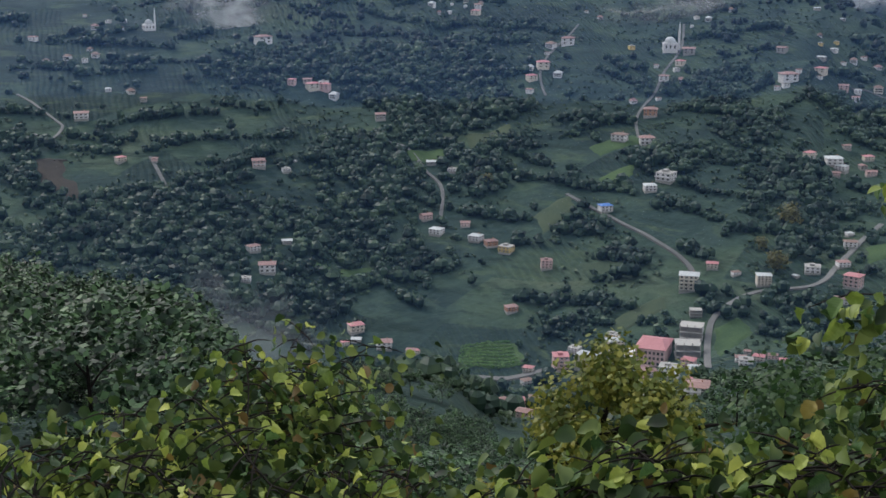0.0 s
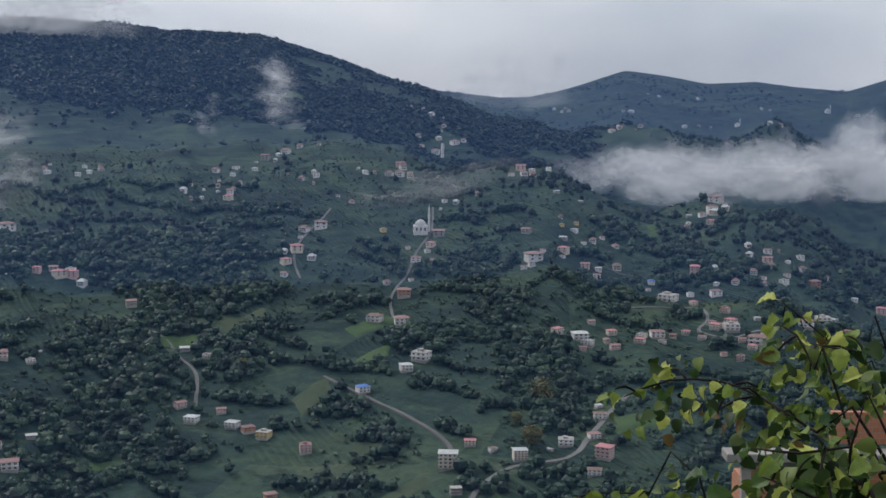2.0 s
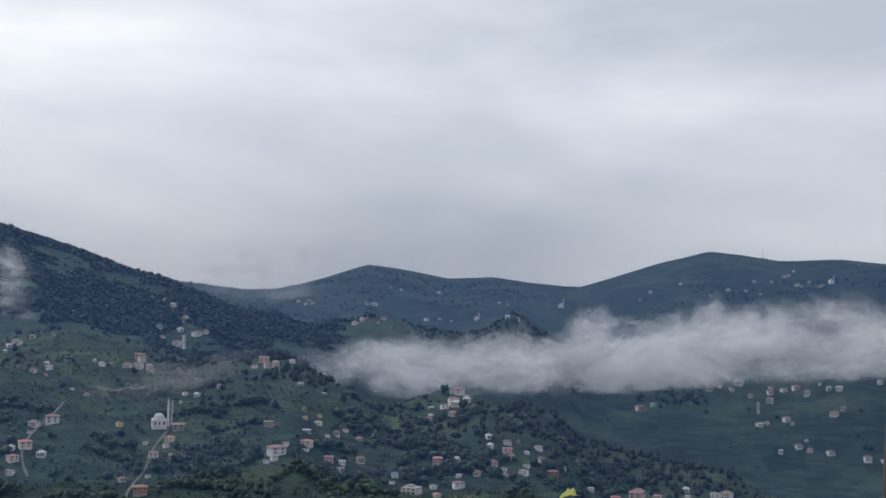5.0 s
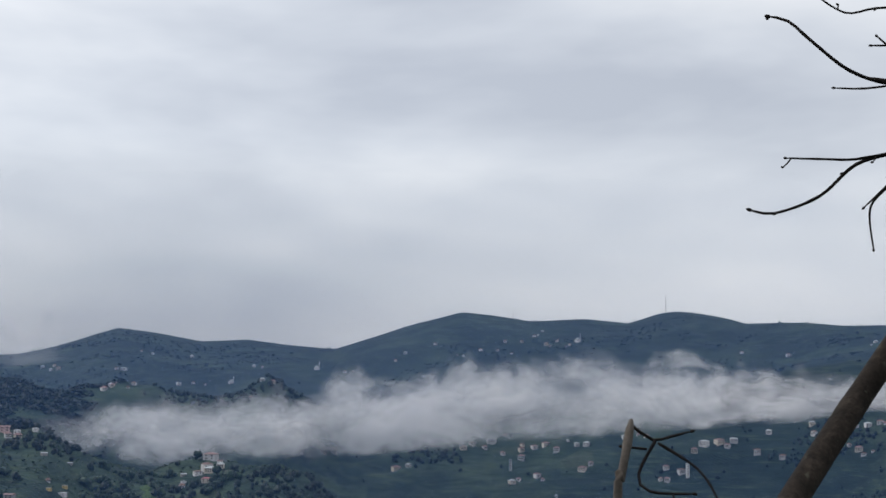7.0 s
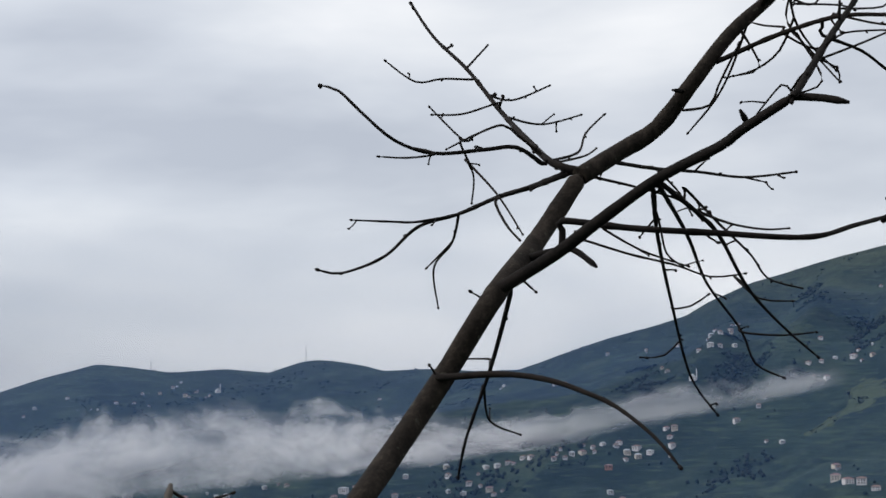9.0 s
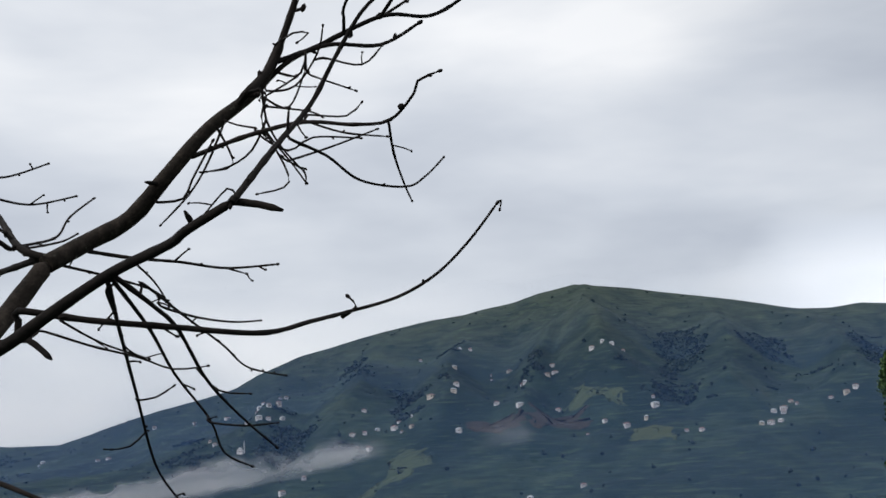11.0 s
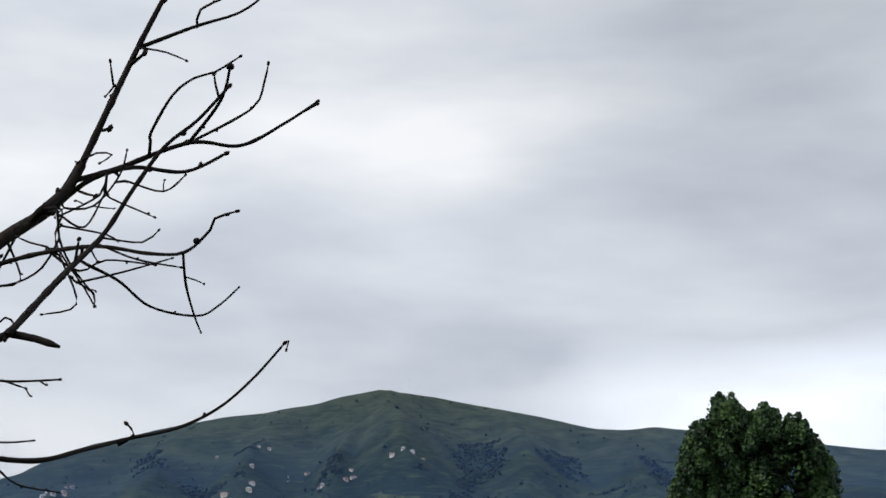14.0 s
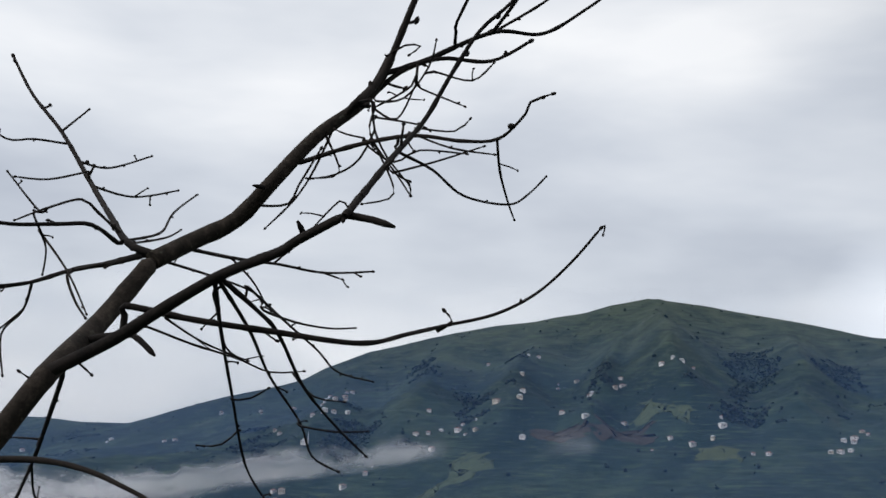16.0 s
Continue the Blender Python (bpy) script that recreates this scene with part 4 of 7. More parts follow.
FIELDS.append(('m', [(429, 602), (471, 604), (458, 584), (419, 583)]))
FIELDS.append(('m', [(128, 755), (178, 730), (176, 715), (126, 746)]))
FIELDS.append(('h', [(272, 599), (310, 608), (305, 588), (270, 580)]))
FIELDS.append(('m', [(309, 551), (327, 560), (326, 537), (287, 509)]))
FIELDS.append(('h', [(284, 899), (329, 913), (322, 883), (280, 872)]))


def road_points():
    pts = []
    for wide, line in ROADS.values():
        for (x0, y0), (x1, y1) in zip(line, line[1:]):
            n = max(2, int(math.hypot(x1 - x0, y1 - y0) / 6))
            pts += [(x0 + (x1 - x0) * i / n, y0 + (y1 - y0) * i / n, wide / 2 + 2.5) for i in range(n + 1)]
    return pts


def inside_field(x, y):
    hit = np.zeros(len(x), bool)
    for kind, c in FIELDS:
        turn = np.zeros(len(x))
        for (x0, y0), (x1, y1) in zip(c, c[1:] + c[:1]):
            turn += np.sign((x1 - x0) * (y - y0) - (y1 - y0) * (x - x0))
        hit |= np.abs(turn) == 4
    return hit


def free(x, y, room):
    """Where no house, road or field is in the way."""
    ok = ~inside_field(x, y)
    cells = {}
    for px, py, reach in [(a, b, c * 0.62 + room) for a, b, c in HOUSE_SPOTS] + road_points():
        cells.setdefault((int(px // 40), int(py // 40)), []).append((px, py, reach))
    for i in np.nonzero(ok)[0]:
        cx, cy = int(x[i] // 40), int(y[i] // 40)
        for dx in (-1, 0, 1):
            for dy in (-1, 0, 1):
                for px, py, reach in cells.get((cx + dx, cy + dy), ()):
                    if (px - x[i]) ** 2 + (py - y[i]) ** 2 < reach * reach:
                        ok[i] = False
    # houses keep their view down the slope
    for px, py, wide in HOUSE_SPOTS:
        d = math.hypot(px, py)
        along, side = (x * px + y * py) / d, (x * py - y * px) / d
        ok &= ~((np.abs(side) < wide * 0.6) & (along < d) & (along > d - 20))
    return ok


# thick woods: bearing, distance, half their spread in bearing and in depth
WOODS = [(12.5, 1101, 4.3, 85), (16.8, 1002, 3.3, 45), (15.5, 927, 4.3, 39), (18.4, 879, 1.8, 39), (13.8, 798, 3.8, 42), (30.0, 930, 1.8, 40), (32.1, 813, 1.8, 46), (33.4, 753, 2.8, 58), (26.7, 876, 1.5, 25), (34.6, 987, 1.8, 36), (37.0, 1164, 2.8, 37), (44.8, 774, 5.5, 67), (45.3, 1125, 3.0, 63), (31.2, 2115, 4.0, 300), (15.7, 1989, 6.5, 222), (24.2, 1845, 2.8, 196)]
WOODS += [(23.2, 792, 1.5, 25), (13.2, 870, 2.0, 60), (15.2, 765, 2.3, 28), (12.6, 753, 2.3, 25), (4.4, 699, 5.5, 36), (5.8, 795, 5.0, 54), (2.0, 744, 4.3, 40), (29.2, 1023, 1.5, 42), (17.8, 1062, 1.8, 72), (11.3, 1080, 3.5, 88), (-1.1, 882, 1.5, 51), (23.0, 669, 1.5, 27), (33.2, 651, 3.5, 39), (25.0, 726, 1.5, 25), (29.7, 663, 1.0, 28), (47.5, 1308, 4.0, 268), (78.2, 1800, 3.0, 93)]
WOODS += [(95.9, 2500, 2.6, 300), (99.8, 2500, 2.2, 290), (104, 2480, 2.2, 260), (89.6, 2280, 1.3, 170), (84.2, 2320, 1.8, 240), (78.5, 2250, 2.2, 260), (95.5, 2120, 3.2, 150), (81.8, 2600, 1.4, 230), (86.2, 2620, 1.2, 210), (74.5, 2300, 2.2, 300)]


def wooded(x, y):
    """How thickly a spot is grown: above zero stands closed wood."""
    r, az = np.hypot(x, y), np.degrees(np.arctan2(x, y))
    thick = np.full(len(x), -1.0)
    for a, d, wide, deep in WOODS:
        thick = np.maximum(thick, 1 - np.hypot((az - a) / wide, (r - d) / deep))
    open_land = 1.2 * fractal(x / 230, y / 230, 31, 3) + 0.3 * fractal(x / 60, y / 60, 41, 2) - np.where(r < 1900, 0.42, 0.0)
    return np.maximum(open_land, 1.1 * thick + 0.8 * fractal(x / 55, y / 55, 37, 3))


def scatter(rng, count, r0, r1, a0=-9, a1=118):
    r = np.sqrt(rng.uniform(r0 ** 2, r1 ** 2, count))
    a = np.radians(rng.uniform(a0, a1, count))
    return r * np.sin(a), r * np.cos(a)


def plant_slopes():
    rng = np.random.default_rng(7)
    near = [dome_crown(rng, 2, 6 - k % 2, 14, 0.27) for k in range(8)]
    mid = [dome_crown(rng, 1, 6, 5, 0.4) for _ in range(6)]
    far = [crown(rng, 11, 3, 0.62, 0.9) for _ in range(5)]
    light_crowns = [crown(rng, 6, 3, 0.76, 0.9) for _ in range(5)]
    spans = {"slope_woods": (-9, 82), "mountain_woods": (6, 36), "mountain_scrub": (72, 109)}
    belts = (("slope_woods", "dense dark broadleaf trees on the valley slope", 26000, 300, 1120, near, (4.5, 12.5), 0.05),
             ("upper_woods", "dark broadleaf trees on the upper slopes", 38000, 1120, 2350, mid, (5, 11), 0.10),
             ("ridge_woods", "distant dark trees along the high ridges", 22000, 2350, 4000, far, (6, 11), 0.16),
             ("mountain_woods", "closed dark forest on the high mountain flank", 26000, 1700, 2350, light_crowns, (6, 11), -0.05),
             ("mountain_scrub", "dark woods in the hollows of the grassy mountain", 40000, 2050, 2950, light_crowns, (4.5, 8.5), 0.12))
    for name, label, count, r0, r1, crowns, (s0, s1), level in belts:
        x, y = scatter(rng, count, r0, r1, *spans.get(name, (-9, 118)))
        w = wooded(x, y)
        if name == "slope_woods":
            # closed wood along the valley floor
            w += 0.42 * np.clip((820 - np.hypot(x, y)) / 200, 0, 1) * (np.degrees(np.arctan2(x, y)) < 19)
        bare = (np.degrees(np.arctan2(x, y)) > 72) & (np.hypot(x, y) > 1700)
        keep = (w - 0.5 * bare > level) | (rng.uniform(0, 1, count) < np.where(bare, 0.012, 0.03))
        x, y = x[keep], y[keep]
        if name == "slope_woods":
            # hedgerows that follow the slope's contours between the plots
            hx, hy = scatter(rng, 230, 560, 1300, -6, 60)
            for bx, by in zip(hx, hy):
                d = 8.0
                gx = float(ground_height(bx + d, by) - ground_height(bx - d, by))
                gy = float(ground_height(bx, by + d) - ground_height(bx, by - d))
                n = int(rng.integers(10, 30))
                s = np.arange(n) * 4.2
                long = math.hypot(gx, gy) + 1e-6
                skew = rng.uniform(-0.5, 0.5)
                ux, uy = -gy / long + skew * gx / long, gx / long + skew * gy / long
                x = np.append(x, bx + ux * s + rng.uniform(-1.2, 1.2, n))
                y = np.append(y, by + uy * s + rng.uniform(-1.2, 1.2, n))
        ok = free(x, y, 3.0)
        x, y = x[ok], y[ok]
        size = (s0 + (s1 - s0) * rng.uniform(0, 1, len(x)) ** 1.5) * np.where((name == "ridge_woods") & (np.degrees(np.arctan2(x, y)) > 68), 0.6, 1)
        spots = np.column_stack([x, y, ground_height(x, y) - (0.12 if name in ("slope_woods", "upper_woods") else 0.4) * size])
        me = quads_mesh(name, planted(spots, size, crowns, rng), WOOD_MID if name == "slope_woods" else WOOD_HAZED)
        tagged(new(name, me), label, "woods", kind="stuff")
    # hazel and tea bushes in looser plots
    bush = [crown(rng, 7, 3, 0.8, 0.8) for _ in range(6)]
    x, y = scatter(rng, 76000, 330, 1600)
    w = wooded(x, y)
    keep = (w < 0.08) & (w > -0.5) & (rng.uniform(0, 1, len(x)) < np.clip(1.25 - np.hypot(x, y) / 1700, 0.2, 1))
    x, y = x[keep], y[keep]
    ok = free(x, y, 1.0)
    x, y = x[ok], y[ok]
    size = rng.uniform(1.8, 3.8, len(x))
    spots = np.column_stack([x, y, ground_height(x, y) - 0.2])
    me = quads_mesh("hazel_groves", planted(spots, size, bush, rng), GROVE_FAR)
    tagged(new("hazel_groves", me), "low green hazel and tea bushes in plots", "bushes", kind="stuff")


plant_slopes()


# ---------------------------------------------------------------- roads and fields
def build_roads():
    for name, (wide, line) in ROADS.items():
        pts = [Vector(p).to_3d() for p in line]
        smooth = []
        for i in range(len(pts) - 1):
            a, b, c, d = pts[max(i - 1, 0)], pts[i], pts[i + 1], pts[min(i + 2, len(pts) - 1)]
            n = max(3, int((c - b).length / 5))
            for k in range(n):
                t = k / n
                smooth.append(0.5 * ((2 * b) + (c - a) * t + (2 * a - 5 * b + 4 * c - d) * t * t + (3 * b - a - 3 * c + d) * t ** 3))
        smooth.append(pts[-1])
        verts, faces = [], []
        for i, p in enumerate(smooth):
            t = (smooth[min(i + 1, len(smooth) - 1)] - smooth[max(i - 1, 0)]).normalized()
            side = Vector((-t.y, t.x, 0)) * wide * 0.4
            z = max(float(ground_height(p.x + s * side.x, p.y + s * side.y)) for s in (-1, 0, 1)) + 0.5
            for s, drop in ((-1.1, -1.2), (-1, 0), (1, 0), (1.1, -1.2)):
                verts.append((p.x + s * side.x, p.y + s * side.y, z + drop))
        for i in range(len(smooth) - 1):
            for k in range(3):
                faces.append((4 * i + k, 4 * i + k + 1, 4 * i + k + 5, 4 * i + k + 4))
        tagged(mesh_object("road", verts, faces, ROAD), "pale concrete lane winding down the slope", "road", kind="structure")


def build_fields():
    look_of = {"m": (MEADOW, "bright green meadow plot"), "h": (HAY, "pale mown grass slope"), "s": (SOIL, "bare reddish-brown soil on the slope"),
               "r": (MEADOW, "green vegetable plot"), "y": (RIPE, "ripe yellow field plot")}
    for kind, c in FIELDS:
        n, verts, faces = 18, [], []
        for i in range(n + 1):
            for j in range(n + 1):
                u, v = i / n, j / n
                x, y = [(c[0][k] * (1 - u) + c[1][k] * u) * (1 - v) + (c[3][k] * (1 - u) + c[2][k] * u) * v for k in (0, 1)]
                size = math.hypot(c[0][0] - c[2][0], c[0][1] - c[2][1])
                x += float(fractal(x / 22, y / 22, 61, 3)) * size * 0.22
                y += float(fractal(x / 22, y / 22, 71, 3)) * size * 0.22
                edge = min(u, v, 1 - u, 1 - v)
                verts.append((x, y, float(ground_height(x, y)) - 0.5 + min(edge * 9, 1.2)))
        for i in range(n):
            for j in range(n):
                a = i * (n + 1) + j
                faces.append((a, a + 1, a + n + 2, a + n + 1))
        mat, label = look_of[kind]
        if kind == "r":
            rng = np.random.default_rng(3)
            plants = [crown(rng, 14, 3, 0.4, 1.0) for _ in range(3)]
            spots = []
            for v in np.linspace(0.1, 0.9, 8):
                for u in np.linspace(0.06, 0.94, 34):
                    x, y = [(c[0][k] * (1 - u) + c[1][k] * u) * (1 - v) + (c[3][k] * (1 - u) + c[2][k] * u) * v for k in (0, 1)]
                    spots.append((x, y, float(ground_height(x, y)) + 0.3))
            rows = quads_mesh("crop_rows", planted(np.array(spots), rng.uniform(1.5, 2.3, len(spots)), plants, rng), CROP)
            tagged(new("crop_rows", rows), "bright green vegetable plants in rows", "crops", kind="stuff")
        tagged(mesh_object("field", verts, faces, mat, True), label, "field", kind="structure")


build_roads()
build_fields()

# ---------------------------------------------------------------- fog and haze
def mist(name, colour, dense, grain, low, high, taper=6.0):
    """Thin white vapour: light passes where it is thin, frayed by noise towards its edges."""
    m, g = material(name)
    uv = g.add("ShaderNodeUVMap").outputs[0]
    part_uv = g.add("ShaderNodeSeparateXYZ", {0: uv})
    u, v = part_uv.outputs[0], part_uv.outputs[1]
    at = g.add("ShaderNodeNewGeometry").outputs["Position"]
    drift = g.add("ShaderNodeVectorMath", {0: at, 1: (0.75, 0.75, 1.5)}, operation="MULTIPLY").outputs[0]
    puff = g.math("ADD", g.math("MULTIPLY", g.noise(drift, grain, 6.0, 0.56, 0.9), 0.72), g.math("MULTIPLY", g.noise(drift, grain * 3.3, 5.0, 0.55, 0.6), 0.28))
    body = g.math("MULTIPLY", g.math("MULTIPLY", g.math("POWER", v, 0.7), g.math("SUBTRACT", 1.0, v)), 2.65)
    ends = g.math("MINIMUM", g.math("MULTIPLY", g.math("MINIMUM", u, g.math("SUBTRACT", 1.0, u)), taper), 1.0)
    f = g.math("ADD", g.math("MULTIPLY", g.math("MULTIPLY", body, ends), 0.72), g.math("MULTIPLY", g.math("SUBTRACT", puff, 0.5), 2.7))
    soft = g.add("ShaderNodeMapRange", {0: f, 1: low, 2: high, 3: 0.0, 4: dense})
    soft.interpolation_type = "SMOOTHSTEP"
    fade = g.math("MULTIPLY", soft.outputs[0], g.math("MINIMUM", g.math("MULTIPLY", g.math("MULTIPLY", body, ends), 3.0), 1.0))
    d = g.add("ShaderNodeBsdfDiffuse", {"Color": (*colour, 1)})
    t = g.add("ShaderNodeBsdfTranslucent", {"Color": (*colour, 1)})
    lit = g.add("ShaderNodeMixShader", {0: 0.5, 1: d.outputs[0], 2: t.outputs[0]})
    clear = g.add("ShaderNodeBsdfTransparent")
    s = g.add("ShaderNodeMixShader", {0: fade, 1: clear.outputs[0], 2: lit.outputs[0]})
    g.add("ShaderNodeOutputMaterial", {0: s.outputs[0]})
    return m


FOG = mist("fog", (0.98, 0.97, 0.98), 0.76, 0.0085, 0.08, 0.86, 11.0)
WISP = mist("wisp", (0.98, 0.97, 0.98), 0.24, 0.007, 0.10, 1.1, 3.0)
CLOUD = mist("cloud_wisp", (0.98, 0.97, 0.98), 0.5, 0.008, 0.08, 1.0, 2.5)
BAND = mist("fog_band", (0.98, 0.97, 0.98), 0.32, 0.009, 0.02, 0.6)
PUFF = mist("puff", (0.98, 0.97, 0.98), 0.62, 0.016, 0.22, 1.05, 2.2)


def fog_sheet(line, lean, mat, name, steps=110, rise=10, seed=0, swell=28):
    """A billowing sheet of fog. line: bearing, distance, lower and upper slope angle, along its length."""
    verts, faces, uvs = [], [], []
    s = np.linspace(0, 1, steps + 1)
    at = np.linspace(0, 1, len(line))
    az, dist, low, high = [np.interp(s, at, [p[k] for p in line]) for k in range(4)]
    for i in range(steps + 1):
        crest = 0.0 if not swell else (high[i] - low[i]) * 0.26 * noise.noise((az[i] * 0.55 + seed, seed, 0.5)) + (high[i] - low[i]) * 0.2 * noise.noise((az[i] * 1.7, seed, 2.5))
        for j in range(rise + 1):
            v = j / rise
            r = dist[i] + lean * v
            a = math.radians(az[i])
            x, y = r * math.sin(a), r * math.cos(a)
            bulge = swell * noise.noise((x / 90 + seed, y / 90, v * 3)) * math.sin(math.pi * v)
            z = r * math.tan(math.radians(low[i] + (high[i] - low[i] + crest) * v))
            verts.append((x + bulge * math.sin(a), y + bulge * math.cos(a), z + bulge * 0.3))
            uvs.append((i / steps, v))
    for i in range(steps):
        for j in range(rise):
            a = i * (rise + 1) + j
            faces.append((a, a + rise + 1, a + rise + 2, a + 1))
    ob = mesh_object(name, verts, faces, mat, True)
    layer = ob.data.uv_layers.new(name="UVMap")
    for loop in ob.data.loops:
        layer.data[loop.index].uv = uvs[loop.vertex_index]
    return ob


def bank(label, sheets, *args):
    base = tagged(new("fog_bank"), label, "fog")
    for k, (shift, mat, lo, hi) in enumerate(sheets):
        line = [(a, r + shift, l + lo, h + hi) for a, r, l, h in args[0]]
        fog_sheet(line, args[1], mat, "fog_layer", seed=k * 5.3).parent = base
    return base


VALLEY = [(32.1, 1640, -4.3, -2.3), (37, 1680, -4.9, -2.1), (42, 1720, -4.8, -1.7), (46, 1760, -4.3, -0.7), (51, 1780, -3.9, -0.3), (56, 1780, -3.5, 0.1), (60, 1780, -3.1, 0.3), (64, 1760, -2.6, -0.5), (67, 1740, -2.4, -0.8), (71, 1720, -1.9, -0.7)]
bank("long white fog bank lying in the valley", [(0, FOG, 0.1, -0.5), (35, FOG, 0.3, 0.1), (70, FOG, 0, 0.3), (110, FOG, 0.2, 0.5)], VALLEY, 60)
bank("thin fog streak along the hill", [(0, BAND, 0, 0), (40, BAND, 0.15, -0.15)], [(62, 1700, -2.9, -1.2), (66, 1700, -2.5, -0.9), (71, 1720, -1.8, -0.1), (76, 1740, -0.9, 1.1), (80, 1760, -0.1, 1.4), (83.5, 1780, 0.6, 1.6)], 30)
bank("thin fog wisp over the spur", [(0, CLOUD, 0, 0)], [(21.5, 890, -5.2, -3.4), (25, 900, -4.9, -3.1), (29, 910, -4.2, -2.5), (33.5, 920, -3.6, -1.9)], 20)
bank("white fog plume rising from the slope", [(0, PUFF, 0, 0), (40, PUFF, 0.2, 0)], [(3.0, 1150, -6.5, -1.5), (6.5, 1180, -6.2, -0.8), (9, 1200, -5.3, 0.2), (11.5, 1220, -4.0, 0.8)], 40)
bank("small fog plume on the dark slope", [(0, PUFF, 0, 0), (25, PUFF, 0, 0)], [(18.8, 1700, -0.6, 2.2), (20.4, 1700, -1.6, 2.1), (22.4, 1700, -2.1, 0.9)], 20)
bank("faint fog puff on the dark slope", [(0, PUFF, 0, 0)], [(16.6, 1650, -1.4, 0.9), (17.6, 1650, -1.6, 0.7), (18.6, 1650, -1.7, 0.2)], 20)
bank("low mist over the wooded valley floor", [(0, WISP, 0, 0)], [(4, 555, -20.5, -14.0), (8, 555, -20.8, -15.5), (12, 560, -20.5, -17.0)], 30)
bank("fog patch in the saddle of the hill", [(0, WISP, 0, 0), (30, WISP, 0, 0)], [(96, 2300, 0.0, 1.8), (100, 2300, 0.2, 2.2), (105, 2300, 0.2, 2.0)], 30)
bank("faint mist patch on the brown hillside", [(0, WISP, 0, 0)], [(86.5, 1900, 0.4, 1.9), (88.5, 1900, 0.7, 2.1), (90, 1900, 0.9, 1.7)], 20)
bank("cloud shreds at the far pass", [(0, WISP, 0, 0), (60, WISP, 0, 0)], [(27, 3300, -1.2, 1.6), (31, 3300, -1.1, 2.1), (35.5, 3300, -0.9, 2.4)], 60)


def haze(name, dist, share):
    """Imitates faint blue distance haze with a wide, even tinted sheet that thins upwards."""
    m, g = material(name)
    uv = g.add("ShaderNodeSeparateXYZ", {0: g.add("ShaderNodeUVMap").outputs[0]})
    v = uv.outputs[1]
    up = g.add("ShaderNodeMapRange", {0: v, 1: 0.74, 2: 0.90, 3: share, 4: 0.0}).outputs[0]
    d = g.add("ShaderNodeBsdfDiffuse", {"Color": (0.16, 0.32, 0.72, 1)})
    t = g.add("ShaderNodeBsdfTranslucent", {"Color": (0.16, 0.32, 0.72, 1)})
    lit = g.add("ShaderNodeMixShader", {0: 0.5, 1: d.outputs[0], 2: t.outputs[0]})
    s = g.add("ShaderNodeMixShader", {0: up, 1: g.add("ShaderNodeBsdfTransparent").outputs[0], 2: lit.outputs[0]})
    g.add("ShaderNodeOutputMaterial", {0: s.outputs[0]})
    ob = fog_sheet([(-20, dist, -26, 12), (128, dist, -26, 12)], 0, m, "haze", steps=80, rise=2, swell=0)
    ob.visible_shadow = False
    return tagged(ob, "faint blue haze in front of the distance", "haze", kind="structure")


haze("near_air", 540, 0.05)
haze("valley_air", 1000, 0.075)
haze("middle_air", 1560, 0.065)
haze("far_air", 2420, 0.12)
bank("low cloud touching the mountain top", [(0, CLOUD, 0, 0), (40, CLOUD, 0.2, 0.3)], [(2, 2150, 1.6, 6.0), (9, 2150, 1.9, 6.0), (12.5, 2150, 2.4, 5.4), (16, 2150, 2.7, 4.6)], 40)

# ---------------------------------------------------------------- the bare tree beside the path
def curve_points(pts, step):
    """A smooth line through the points."""
    pts = [Vector(p) for p in pts]
    out = []
    for i in range(len(pts) - 1):
        a, b, c, d = pts[max(i - 1, 0)], pts[i], pts[i + 1], pts[min(i + 2, len(pts) - 1)]
        n = max(2, int((c - b).length / step))
        for k in range(n):
            t = k / n
            out.append(0.5 * ((2 * b) + (c - a) * t + (2 * a - 5 * b + 4 * c - d) * t * t + (3 * b - a - 3 * c + d) * t ** 3))
    return out + [pts[-1]]


def tube(bm, pts, r0, r1, sides=7, knots=0.0, seed=0, step=0.03):
    """A tapering, slightly knotty stem."""
    line = curve_points(pts, step)
    dice = random.Random(seed)
    rings, up = [], Vector((0.3, 0.2, 1))
    n = len(line) - 1
    for i, p in enumerate(line):
        t = (line[min(i + 1, n)] - line[max(i - 1, 0)]).normalized()
        u = t.cross(up).normalized()
        v = t.cross(u)
        r = r0 + (r1 - r0) * i / n
        r *= 1 + knots * dice.uniform(-0.4, 1.0) * (1 if dice.random() < 0.2 else 0.15)
        if i == n:
            r *= 0.45
        rings.append([bm.verts.new(p + (u * math.cos(k * math.tau / sides) + v * math.sin(k * math.tau / sides)) * r) for k in range(sides)])
    for a, b in zip(rings, rings[1:]):
        for k in range(sides):
            f = bm.faces.new((a[k], a[(k + 1) % sides], b[(k + 1) % sides], b[k]))
            f.smooth = True
    bm.faces.new(rings[0][::-1])
    bm.faces.new(rings[-1])
    return line


def bud(bm, at, r, along=(0, 0, 1)):
    m = Matrix.Translation(at) @ Vector(along).to_track_quat("Z", "Y").to_matrix().to_4x4() @ Matrix.Diagonal((r, r, r * 1.7, 1))
    bmesh.ops.create_icosphere(bm, subdivisions=1, radius=1, matrix=m)


